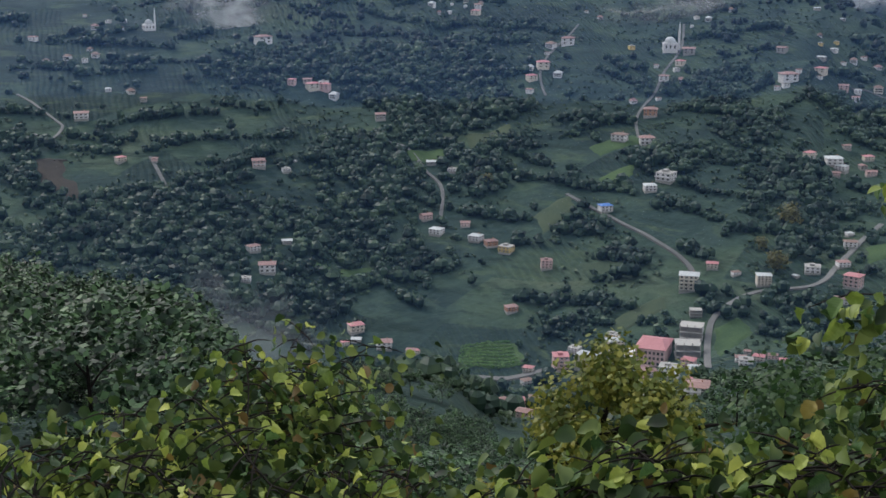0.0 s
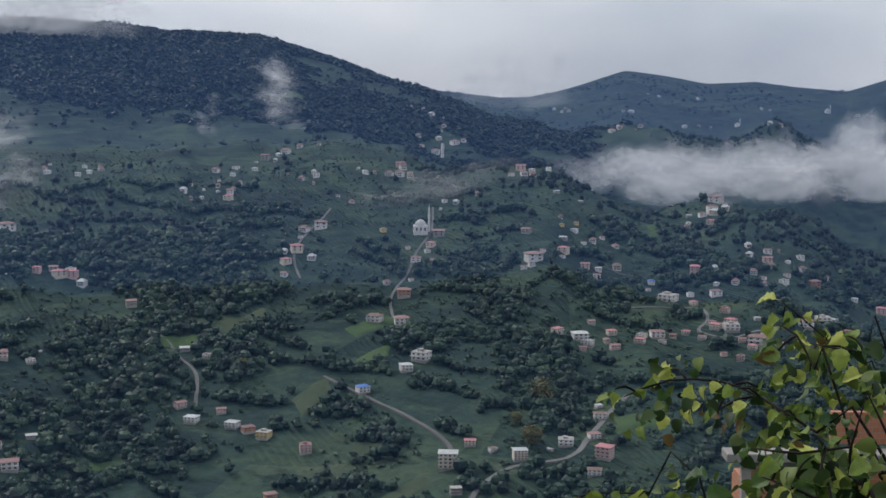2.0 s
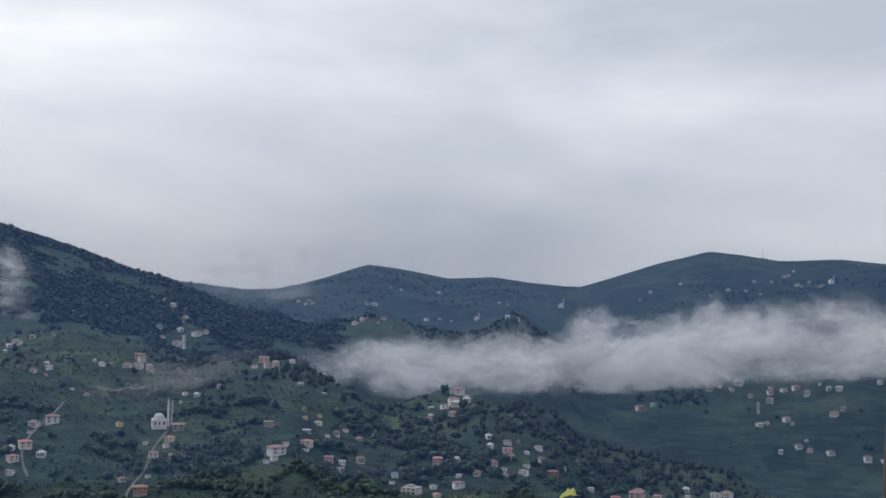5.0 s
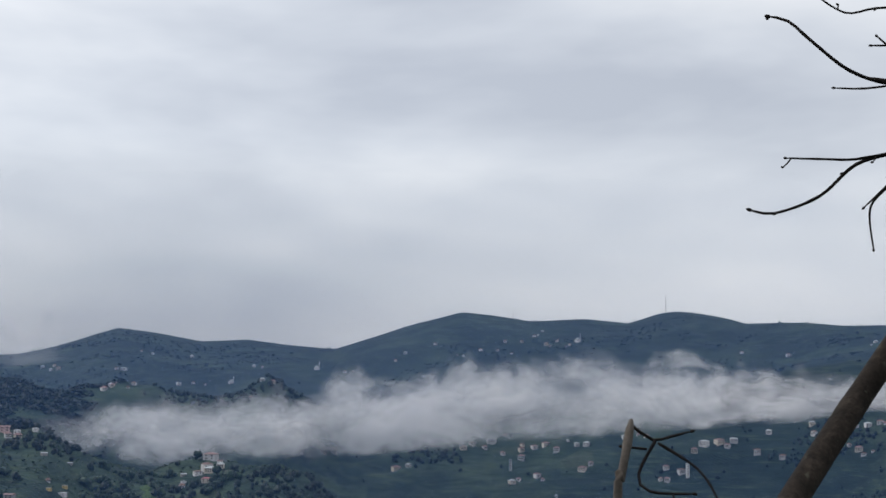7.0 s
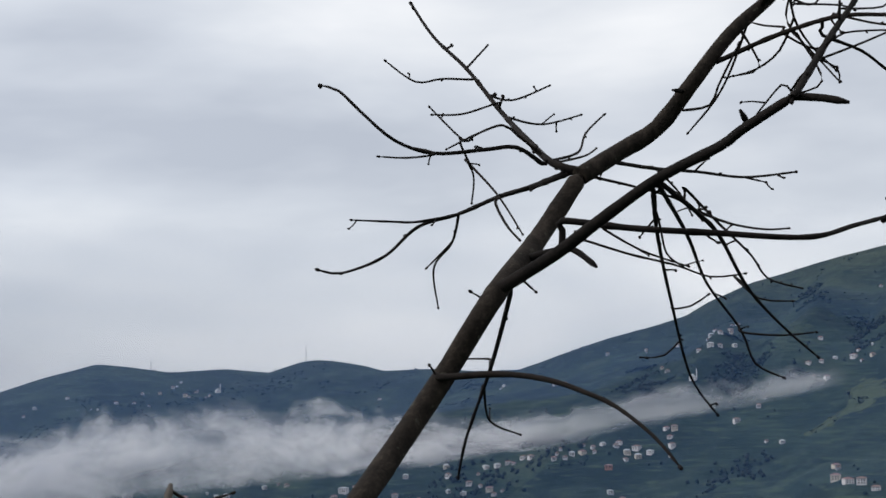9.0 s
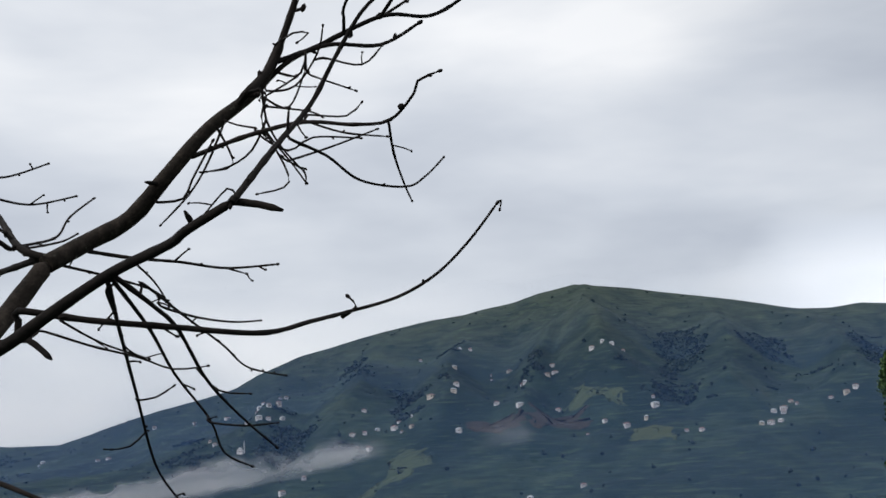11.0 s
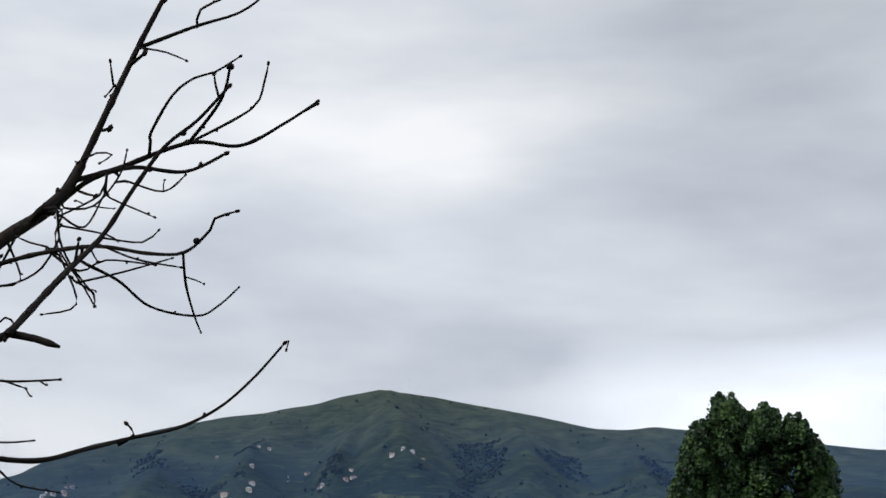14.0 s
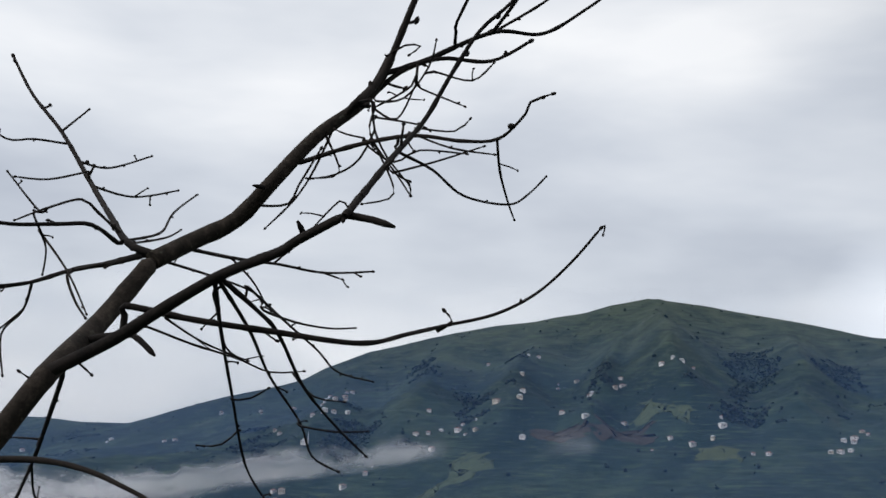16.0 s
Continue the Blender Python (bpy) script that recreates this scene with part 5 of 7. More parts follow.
BRANCHES = []
BRANCHES.append(('trunk_lower', 0.0296, 0.0233, [(2.218, 1.376, -0.432), (2.344, 1.351, -0.326), (2.504, 1.334, -0.208), (2.63, 1.317, -0.113), (2.749, 1.254, 0.04), (2.813, 1.15, 0.224), (3.075, 1.138, 0.378), (3.206, 1.068, 0.547)]))
BRANCHES.append(('trunk_upper', 0.0248, 0.0138, [(3.206, 1.068, 0.547), (3.305, 0.995, 0.618), (3.345, 0.898, 0.681), (3.347, 0.8, 0.79), (3.419, 0.709, 0.927), (3.53, 0.595, 1.068), (3.577, 0.534, 1.216)]))
BRANCHES.append(('leader', 0.0134, 0.0070, [(3.424, 0.599, 1.025), (3.538, 0.55, 1.149), (3.559, 0.476, 1.359), (3.599, 0.41, 1.569), (3.591, 0.338, 1.739), (3.585, 0.28, 1.885)]))
BRANCHES.append(('limb', 0.0155, 0.0087, [(2.812, 1.15, 0.23), (2.813, 1.003, 0.305), (2.794, 0.89, 0.371), (2.775, 0.754, 0.446), (2.656, 0.595, 0.478), (2.565, 0.535, 0.486), (2.508, 0.424, 0.528)]))
BRANCHES.append(('limb_upper', 0.0087, 0.0041, [(2.485, 0.42, 0.523), (2.688, 0.376, 0.679), (2.859, 0.332, 0.812), (2.894, 0.276, 0.934), (2.917, 0.217, 1.042), (2.948, 0.149, 1.12), (2.969, 0.08, 1.217)]))
BRANCHES.append(('branch', 0.0090, 0.0047, [(3.54, 0.55, 1.141), (3.652, 0.457, 1.213), (3.758, 0.267, 1.334), (3.881, 0.126, 1.371), (3.978, -0.005, 1.485), (4.07, -0.103, 1.595)]))
BRANCHES.append(('branch', 0.0069, 0.0040, [(3.713, 0.261, 1.324), (3.541, 0.159, 1.391), (3.37, 0.12, 1.427)]))
BRANCHES.append(('branch', 0.0061, 0.0035, [(3.809, 0.273, 1.351), (3.79, 0.09, 1.46), (3.764, 0.054, 1.535), (3.743, 0.042, 1.591)]))
BRANCHES.append(('branch', 0.0077, 0.0035, [(3.6, 0.41, 1.566), (3.624, 0.254, 1.65), (3.648, 0.126, 1.712), (3.658, 0.046, 1.785)]))
BRANCHES.append(('branch', 0.0052, 0.0034, [(3.64, 0.248, 1.657), (3.598, 0.237, 1.693), (3.563, 0.129, 1.736)]))
BRANCHES.append(('branch', 0.0050, 0.0033, [(3.536, 0.462, 1.428), (3.511, 0.47, 1.487)]))
BRANCHES.append(('branch', 0.0058, 0.0032, [(3.597, 0.357, 1.31), (3.546, 0.295, 1.405), (3.512, 0.231, 1.446), (3.488, 0.173, 1.456), (3.453, 0.101, 1.492)]))
BRANCHES.append(('twig', 0.0043, 0.0028, [(3.51, 0.386, 1.529), (3.523, 0.316, 1.524), (3.538, 0.261, 1.507)]))
BRANCHES.append(('twig', 0.0042, 0.0028, [(3.546, 0.548, 1.193), (3.532, 0.493, 1.22), (3.524, 0.449, 1.214), (3.51, 0.478, 1.184)]))
BRANCHES.append(('stub', 0.0087, 0.0075, [(2.508, 0.428, 0.527), (2.5, 0.373, 0.516), (2.491, 0.326, 0.5)]))
BRANCHES.append(('stub', 0.0094, 0.0079, [(2.967, 1.016, 0.333), (2.934, 0.947, 0.283)]))
BRANCHES.append(('stub', 0.0075, 0.0059, [(3.349, 0.817, 0.767), (3.271, 0.836, 0.757)]))
BRANCHES.append(('stub', 0.0067, 0.0067, [(2.576, 0.524, 0.499), (2.548, 0.532, 0.522)]))
BRANCHES.append(('branch', 0.0119, 0.0056, [(3.262, 1.081, 0.572), (3.297, 1.172, 0.608), (3.584, 1.345, 0.74), (3.901, 1.551, 0.915), (4.141, 1.765, 1.137), (4.328, 1.974, 1.331), (4.458, 2.125, 1.518)]))
BRANCHES.append(('twig', 0.0051, 0.0037, [(4.14, 1.765, 1.141), (4.297, 1.796, 1.217), (4.455, 1.811, 1.308)]))
BRANCHES.append(('twig', 0.0050, 0.0034, [(4.112, 1.733, 1.09), (4.099, 1.841, 1.103), (4.092, 1.941, 1.104), (4.06, 2.04, 1.184)]))
BRANCHES.append(('twig', 0.0049, 0.0039, [(4.056, 1.652, 1.013), (4.457, 1.714, 1.089), (4.862, 1.714, 1.233)]))
BRANCHES.append(('twig', 0.0047, 0.0036, [(3.91, 1.54, 0.898), (4.232, 1.529, 0.933), (4.548, 1.487, 1.025)]))
BRANCHES.append(('twig', 0.0047, 0.0031, [(3.893, 1.553, 0.941), (3.808, 1.643, 0.897), (3.721, 1.71, 0.885)]))
BRANCHES.append(('twig', 0.0046, 0.0032, [(3.339, 1.197, 0.622), (3.619, 1.204, 0.695), (3.872, 1.258, 0.805), (4.136, 1.278, 0.918)]))
BRANCHES.append(('twig', 0.0039, 0.0029, [(3.302, 1.158, 0.609), (3.536, 1.156, 0.666), (3.754, 1.19, 0.729)]))
BRANCHES.append(('branch', 0.0103, 0.0042, [(3.262, 1.11, 0.572), (3.456, 1.292, 0.577), (3.61, 1.455, 0.584), (3.707, 1.626, 0.56), (3.662, 1.739, 0.525), (3.581, 1.817, 0.43), (3.5, 1.919, 0.38), (3.464, 1.981, 0.391)]))
BRANCHES.append(('twig', 0.0052, 0.0029, [(3.709, 1.622, 0.56), (3.633, 1.725, 0.536), (3.569, 1.789, 0.534), (3.489, 1.877, 0.536)]))
BRANCHES.append(('twig', 0.0052, 0.0031, [(3.709, 1.623, 0.557), (3.786, 1.681, 0.485), (3.846, 1.773, 0.417), (3.937, 1.802, 0.297)]))
BRANCHES.append(('twig', 0.0045, 0.0030, [(3.8, 1.692, 0.484), (3.776, 1.766, 0.41)]))
BRANCHES.append(('twig', 0.0054, 0.0032, [(3.39, 1.373, 0.537), (3.317, 1.316, 0.459), (3.243, 1.25, 0.402)]))
BRANCHES.append(('branch', 0.0075, 0.0036, [(3.29, 1.197, 0.607), (3.181, 1.226, 0.634), (3.09, 1.276, 0.618), (2.991, 1.372, 0.601), (2.899, 1.436, 0.623), (2.865, 1.51, 0.695), (2.858, 1.569, 0.755), (2.863, 1.624, 0.777)]))
BRANCHES.append(('twig', 0.0035, 0.0023, [(2.884, 1.324, 0.575), (2.861, 1.388, 0.569), (2.834, 1.45, 0.574)]))
BRANCHES.append(('twig', 0.0046, 0.0024, [(3.308, 1.313, 0.727), (3.149, 1.33, 0.672), (2.992, 1.341, 0.608)]))
BRANCHES.append(('twig', 0.0038, 0.0027, [(3.191, 1.364, 0.668), (3.28, 1.434, 0.707), (3.335, 1.542, 0.81)]))
BRANCHES.append(('twig', 0.0038, 0.0027, [(3.183, 1.385, 0.661), (3.301, 1.4, 0.598), (3.401, 1.449, 0.538)]))
BRANCHES.append(('twig', 0.0046, 0.0024, [(3.287, 1.414, 0.636), (3.196, 1.29, 0.519), (3.094, 1.185, 0.395)]))
BRANCHES.append(('branch', 0.0094, 0.0035, [(2.952, 1.031, 0.399), (2.961, 0.869, 0.37), (2.987, 0.687, 0.348), (3.034, 0.492, 0.329), (3.227, 0.408, 0.373), (3.474, 0.348, 0.423), (3.444, 0.218, 0.45), (3.374, 0.109, 0.494), (3.306, 0.018, 0.563), (3.25, -0.06, 0.645)]))
BRANCHES.append(('twig', 0.0051, 0.0038, [(3.473, 0.371, 0.406), (3.479, 0.333, 0.435), (3.478, 0.354, 0.463)]))
BRANCHES.append(('twig', 0.0024, 0.0024, [(3.25, -0.06, 0.645), (3.249, -0.07, 0.652), (3.254, -0.065, 0.629)]))
BRANCHES.append(('branch', 0.0068, 0.0031, [(2.792, 0.772, 0.438), (3.078, 0.84, 0.361), (3.292, 0.869, 0.226), (3.456, 0.868, 0.042), (3.542, 0.821, -0.062)]))
BRANCHES.append(('branch', 0.0062, 0.0032, [(2.799, 0.755, 0.426), (3.098, 0.773, 0.359), (3.411, 0.803, 0.275), (3.585, 0.757, 0.161), (3.645, 0.734, 0.072), (3.701, 0.67, 0.032)]))
BRANCHES.append(('branch', 0.0068, 0.0029, [(2.794, 0.76, 0.444), (2.927, 0.71, 0.389), (3.029, 0.685, 0.347), (3.153, 0.65, 0.235), (3.279, 0.597, 0.149), (3.361, 0.529, 0.074)]))
BRANCHES.append(('twig', 0.0036, 0.0023, [(3.231, 0.697, 0.271), (3.219, 0.638, 0.214), (3.206, 0.558, 0.202)]))
BRANCHES.append(('twig', 0.0039, 0.0025, [(3.537, 0.746, 0.152), (3.484, 0.641, 0.137), (3.428, 0.539, 0.138)]))
BRANCHES.append(('twig', 0.0038, 0.0033, [(2.891, 0.724, 0.437), (3.26, 0.73, 0.403), (3.628, 0.729, 0.366), (4.071, 0.76, 0.338), (4.521, 0.732, 0.341)]))
BRANCHES.append(('twig', 0.0039, 0.0027, [(3.003, 0.717, 0.399), (3.219, 0.69, 0.396), (3.434, 0.652, 0.406), (3.642, 0.625, 0.431)]))
BRANCHES.append(('twig', 0.0040, 0.0024, [(3.023, 1.002, 0.358), (3.085, 0.911, 0.325), (3.144, 0.816, 0.298), (3.193, 0.745, 0.27), (3.238, 0.67, 0.277)]))
BRANCHES.append(('twig', 0.0037, 0.0025, [(3.294, 0.866, 0.205), (3.307, 0.822, 0.211), (3.317, 0.779, 0.238)]))
BRANCHES.append(('twig', 0.0038, 0.0025, [(3.399, 0.877, 0.13), (3.389, 0.916, 0.094), (3.376, 0.959, 0.088)]))
BRANCHES.append(('twig', 0.0039, 0.0023, [(2.94, 0.93, 0.371), (3.022, 0.862, 0.323), (3.105, 0.776, 0.289)]))
BRANCHES.append(('twig', 0.0037, 0.0023, [(2.796, 0.774, 0.408), (2.897, 0.787, 0.364), (2.998, 0.8, 0.311), (3.101, 0.789, 0.29)]))
BRANCHES.append(('branch', 0.0067, 0.0036, [(3.304, 1.011, 0.596), (3.532, 0.957, 0.609), (3.759, 0.888, 0.629), (3.934, 0.791, 0.632), (4.104, 0.668, 0.663)]))
BRANCHES.append(('twig', 0.0037, 0.0029, [(3.936, 0.801, 0.635), (3.954, 0.734, 0.614)]))
BRANCHES.append(('twig', 0.0050, 0.0027, [(3.244, 1.052, 0.552), (3.364, 0.97, 0.535), (3.484, 0.88, 0.507), (3.587, 0.846, 0.463)]))
BRANCHES.append(('twig', 0.0039, 0.0028, [(3.438, 0.929, 0.589), (3.56, 0.901, 0.543), (3.674, 0.894, 0.493)]))
BRANCHES.append(('branch', 0.0083, 0.0033, [(3.381, 0.741, 0.845), (3.353, 0.587, 0.884), (3.275, 0.424, 0.889), (3.247, 0.291, 0.867), (3.226, 0.197, 0.867), (3.098, 0.122, 0.894), (3.042, 0.107, 0.907), (3.02, 0.052, 0.921)]))
BRANCHES.append(('twig', 0.0042, 0.0025, [(3.227, 0.2, 0.86), (3.299, 0.198, 0.799), (3.371, 0.182, 0.736), (3.434, 0.169, 0.701)]))
BRANCHES.append(('twig', 0.0050, 0.0028, [(3.308, 0.467, 0.857), (3.388, 0.385, 0.826), (3.486, 0.311, 0.777), (3.58, 0.199, 0.773), (3.673, 0.149, 0.822), (3.812, 0.106, 0.906)]))
BRANCHES.append(('twig', 0.0038, 0.0025, [(3.322, 0.431, 0.907), (3.321, 0.329, 0.868), (3.313, 0.214, 0.848)]))
BRANCHES.append(('twig', 0.0040, 0.0025, [(3.523, 0.571, 1.039), (3.479, 0.573, 0.947), (3.457, 0.488, 0.824), (3.41, 0.444, 0.76)]))
BRANCHES.append(('twig', 0.0038, 0.0025, [(3.366, 0.53, 0.874), (3.354, 0.48, 0.754), (3.297, 0.552, 0.714)]))
BRANCHES.append(('twig', 0.0046, 0.0025, [(3.423, 0.687, 0.934), (3.41, 0.64, 0.825), (3.352, 0.697, 0.794)]))
BRANCHES.append(('twig', 0.0046, 0.0025, [(3.469, 0.673, 0.969), (3.441, 0.717, 0.839), (3.401, 0.757, 0.748), (3.351, 0.82, 0.659)]))
BRANCHES.append(('twig', 0.0044, 0.0032, [(3.337, 0.825, 0.717), (3.352, 0.76, 0.726), (3.348, 0.735, 0.773), (3.336, 0.675, 0.872)]))
BRANCHES.append(('twig', 0.0034, 0.0019, [(2.621, 0.447, 0.565), (2.614, 0.463, 0.577), (2.615, 0.524, 0.512)]))
BRANCHES.append(('twig', 0.0041, 0.0026, [(3.565, 0.578, 1.068), (3.528, 0.491, 1.065), (3.465, 0.415, 1.134), (3.396, 0.386, 1.187)]))
BRANCHES.append(('twig', 0.0040, 0.0026, [(3.522, 0.578, 1.036), (3.495, 0.503, 0.996), (3.426, 0.442, 1.077)]))
BRANCHES.append(('twig', 0.0039, 0.0026, [(3.45, 0.584, 0.916), (3.461, 0.502, 0.865), (3.448, 0.43, 0.894), (3.45, 0.301, 0.884)]))
BRANCHES.append(('branch', 0.0088, 0.0050, [(3.56, 0.593, 1.076), (3.575, 0.512, 1.155), (3.603, 0.402, 1.203), (3.668, 0.264, 1.215), (3.704, 0.151, 1.287)]))
BRANCHES.append(('twig', 0.0040, 0.0026, [(3.521, 0.392, 1.134), (3.491, 0.296, 1.102), (3.433, 0.232, 1.133)]))
BRANCHES.append(('twig', 0.0039, 0.0026, [(3.433, 0.428, 1.062), (3.462, 0.312, 1.02)]))
BRANCHES.append(('twig', 0.0038, 0.0025, [(3.368, 0.423, 0.934), (3.382, 0.328, 0.929), (3.377, 0.286, 0.962)]))
BRANCHES.append(('twig', 0.0045, 0.0026, [(3.367, 0.55, 1.007), (3.389, 0.544, 0.935), (3.414, 0.512, 0.867), (3.441, 0.455, 0.798)]))
BRANCHES.append(('twig', 0.0039, 0.0026, [(3.389, 0.544, 0.935), (3.403, 0.586, 0.859), (3.401, 0.647, 0.817), (3.39, 0.716, 0.802)]))
BRANCHES.append(('twig', 0.0039, 0.0026, [(3.382, 0.533, 0.967), (3.403, 0.43, 0.954), (3.411, 0.398, 0.939)]))
BRANCHES.append(('twig', 0.0038, 0.0025, [(3.376, 0.496, 0.821), (3.391, 0.447, 0.792), (3.4, 0.444, 0.759)]))
BRANCHES.append(('twig', 0.0038, 0.0025, [(3.379, 0.491, 0.815), (3.387, 0.376, 0.848), (3.39, 0.249, 0.89)]))
BRANCHES.append(('twig', 0.0046, 0.0026, [(3.402, 0.436, 1.121), (3.394, 0.449, 1.059), (3.372, 0.547, 0.991)]))
BRANCHES.append(('twig', 0.0038, 0.0026, [(3.343, 0.562, 0.901), (3.355, 0.613, 0.915), (3.369, 0.649, 0.933)]))
BRANCHES.append(('branch', 0.0102, 0.0032, [(2.718, 1.25, 0.039), (2.684, 1.092, 0.041), (2.629, 0.968, 0.025), (2.584, 0.866, -0.006), (2.565, 0.801, -0.035), (2.509, 0.714, -0.092), (2.472, 0.659, -0.146)]))
BRANCHES.append(('branch', 0.0072, 0.0038, [(2.873, 1.137, 0.227), (3.004, 1.231, 0.1), (3.133, 1.312, 0.029), (3.225, 1.408, -0.11), (3.279, 1.457, -0.211)]))
BRANCHES.append(('twig', 0.0044, 0.0028, [(3.224, 1.354, 0.023), (3.405, 1.413, -0.066), (3.615, 1.406, -0.109)]))
BRANCHES.append(('twig', 0.0036, 0.0025, [(3.091, 1.281, 0.09), (3.109, 1.36, 0.093)]))
BRANCHES.append(('twig', 0.0046, 0.0029, [(2.926, 1.132, 0.27), (2.99, 1.117, 0.24)]))
BRANCHES.append(('twig', 0.0039, 0.0028, [(2.808, 1.164, 0.206), (2.789, 1.2, 0.231)]))
BRANCHES.append(('shoot', 0.0127, 0.0095, [(2.248, 1.667, -0.372), (2.277, 1.676, -0.288), (2.314, 1.684, -0.22), (2.339, 1.689, -0.17)]))
BRANCHES.append(('shoot_twig', 0.0042, 0.0026, [(2.337, 1.69, -0.181), (2.377, 1.662, -0.212), (2.411, 1.639, -0.206), (2.446, 1.608, -0.195)]))
BRANCHES.append(('shoot_twig', 0.0043, 0.0024, [(2.375, 1.654, -0.213), (2.313, 1.657, -0.279), (2.288, 1.616, -0.308), (2.303, 1.524, -0.308)]))
BRANCHES.append(('shoot_twig', 0.0035, 0.0021, [(2.395, 1.659, -0.22), (2.391, 1.566, -0.267), (2.364, 1.508, -0.32), (2.325, 1.47, -0.366)]))
BRANCHES.append(('shoot_twig', 0.0034, 0.0026, [(2.348, 1.658, -0.23), (2.321, 1.702, -0.225)]))
BRANCHES.append(('sprig', 0.0047, 0.0032, [(3.716, 0.255, -0.224), (3.719, 0.259, -0.148), (3.722, 0.252, -0.08)]))
BRANCHES.append(('sprig_twig', 0.0032, 0.0024, [(3.719, 0.257, -0.14), (3.716, 0.303, -0.116), (3.713, 0.336, -0.088)]))
BRANCHES.append(('sprig_twig', 0.0032, 0.0024, [(3.719, 0.257, -0.145), (3.723, 0.22, -0.131), (3.725, 0.189, -0.138)]))
GALLS = [(3.162, 0.16, 0.881), (3.37, 0.12, 1.427)]
SPRIG_TIP = (3.72, 0.265, -0.11)



def bare_tree():
    tree = tagged(new("bare_tree"), "leaning leafless tree with dark knotty branches", "tree")
    snag = tagged(new("cut_stem"), "sawn-off thin stem with bare side twigs", "sapling")
    sprig = tagged(new("sprig"), "thin shoot with a few yellow autumn leaves", "sapling")
    dice, grown = random.Random(12), []
    for k, (name, r0, r1, pts) in enumerate(BRANCHES):
        bm = bmesh.new()
        pts = [Vector(p) for p in pts]
        owner, piece = tree, name.split("_")[0]
        if name.startswith("shoot"):
            owner, piece = snag, "stem" if name == "shoot" else "twig"
        elif name.startswith("sprig"):
            owner, piece = sprig, "stem" if name == "sprig" else "twig"
        if name in ("trunk_lower", "shoot", "sprig"):
            # down to the ground
            foot = pts[0] + Vector((-0.06, 0.35 if name == "trunk_lower" else 0.03, 0))
            foot.z = float(ground_height(foot.x, foot.y)) - 0.1
            bend = pts[0].lerp(foot, 0.45) + Vector((0.02, 0.1 if name == "trunk_lower" else 0.0, 0))
            pts = [foot, bend] + pts
            r0 *= 1.15
        elif not name.startswith(("trunk", "sprig", "shoot")):
            # every branch grows out of the stem nearest to its foot
            stem = min(grown, key=lambda q: (q - pts[0]).length)
            if 0.012 < (stem - pts[0]).length < 0.2:
                pts = [stem, stem.lerp(pts[0], 0.6) + Vector((0, 0, 0.004))] + pts
        fine = name not in ("trunk", "trunk_lower", "trunk_upper", "limb")
        line = tube(bm, pts, r0 * (0.9 if fine else 1), r1 * (0.9 if fine else 1), 7 if fine else 16, 0.24 if fine else 0.1, k, 0.022 if fine else 0.03)
        if owner is tree:
            grown += line
        if fine and name not in ("stub", "sprig", "sprig_twig", "shoot"):
            # buds and short spurs along the twig
            n = len(line)
            for i in range(3, n, 5):
                if dice.random() < 0.5:
                    t = (line[min(i + 1, n - 1)] - line[i - 1]).normalized()
                    side = t.cross(Vector((dice.uniform(-1, 1), dice.uniform(-1, 1), dice.uniform(-1, 1)))).normalized()
                    r = max(r1, 0.0022)
                    if dice.random() < 0.3:
                        tip = line[i] + (side + t * 0.7) * dice.uniform(0.015, 0.05)
                        tube(bm, [line[i], line[i].lerp(tip, 0.5) + side * 0.004, tip], r * 0.9, r * 0.6, 5, 0.2, i, 0.02)
                        bud(bm, tip, r * 1.25, t)
                    else:
                        bud(bm, line[i] + side * r * 1.3, r * 1.25, t + side)
            bud(bm, line[-1], max(r1, 0.002) * 1.5, line[-1] - line[-2])
        part(piece, bm, PEELED if name == "shoot" else TRUNK_BARK if piece == "trunk" else BARK, owner)
    for at, wide in zip(GALLS, (0.010, 0.012)):
        bm = bmesh.new()
        bmesh.ops.create_icosphere(bm, subdivisions=2, radius=wide, matrix=Matrix.Translation(at) @ Matrix.Diagonal((1, 1, 0.85, 1)))
        part("gall", bm, BARK, tree, "small round dark gall")
    return sprig


SPRIG = bare_tree()

# ---------------------------------------------------------------- nearer trees
def tree_thing(name, label, category, crown_me, height, trunk_r, group=""):
    base = tagged(new(name), label, category, group)
    bm = bmesh.new()
    tube(bm, [(0, 0, -1.2), (0.1, 0.05, height * 0.25), (-0.05, 0.1, height * 0.55), (0.05, 0, height * 0.8)], trunk_r, trunk_r * 0.3, 7, 0.2, 1, 0.6)
    for k in range(4):
        a = k * 1.7
        z = height * (0.3 + 0.1 * k)
        tube(bm, [(0, 0.05, z), (math.cos(a) * height * 0.12, math.sin(a) * height * 0.12, z + height * 0.1), (math.cos(a) * height * 0.25, math.sin(a) * height * 0.25, z + height * 0.16)], trunk_r * 0.45, trunk_r * 0.15, 5, 0.2, k, 0.6)
    part("trunk", bm, BARK, base)
    o = new("crown", crown_me)
    o.parent = base
    return base


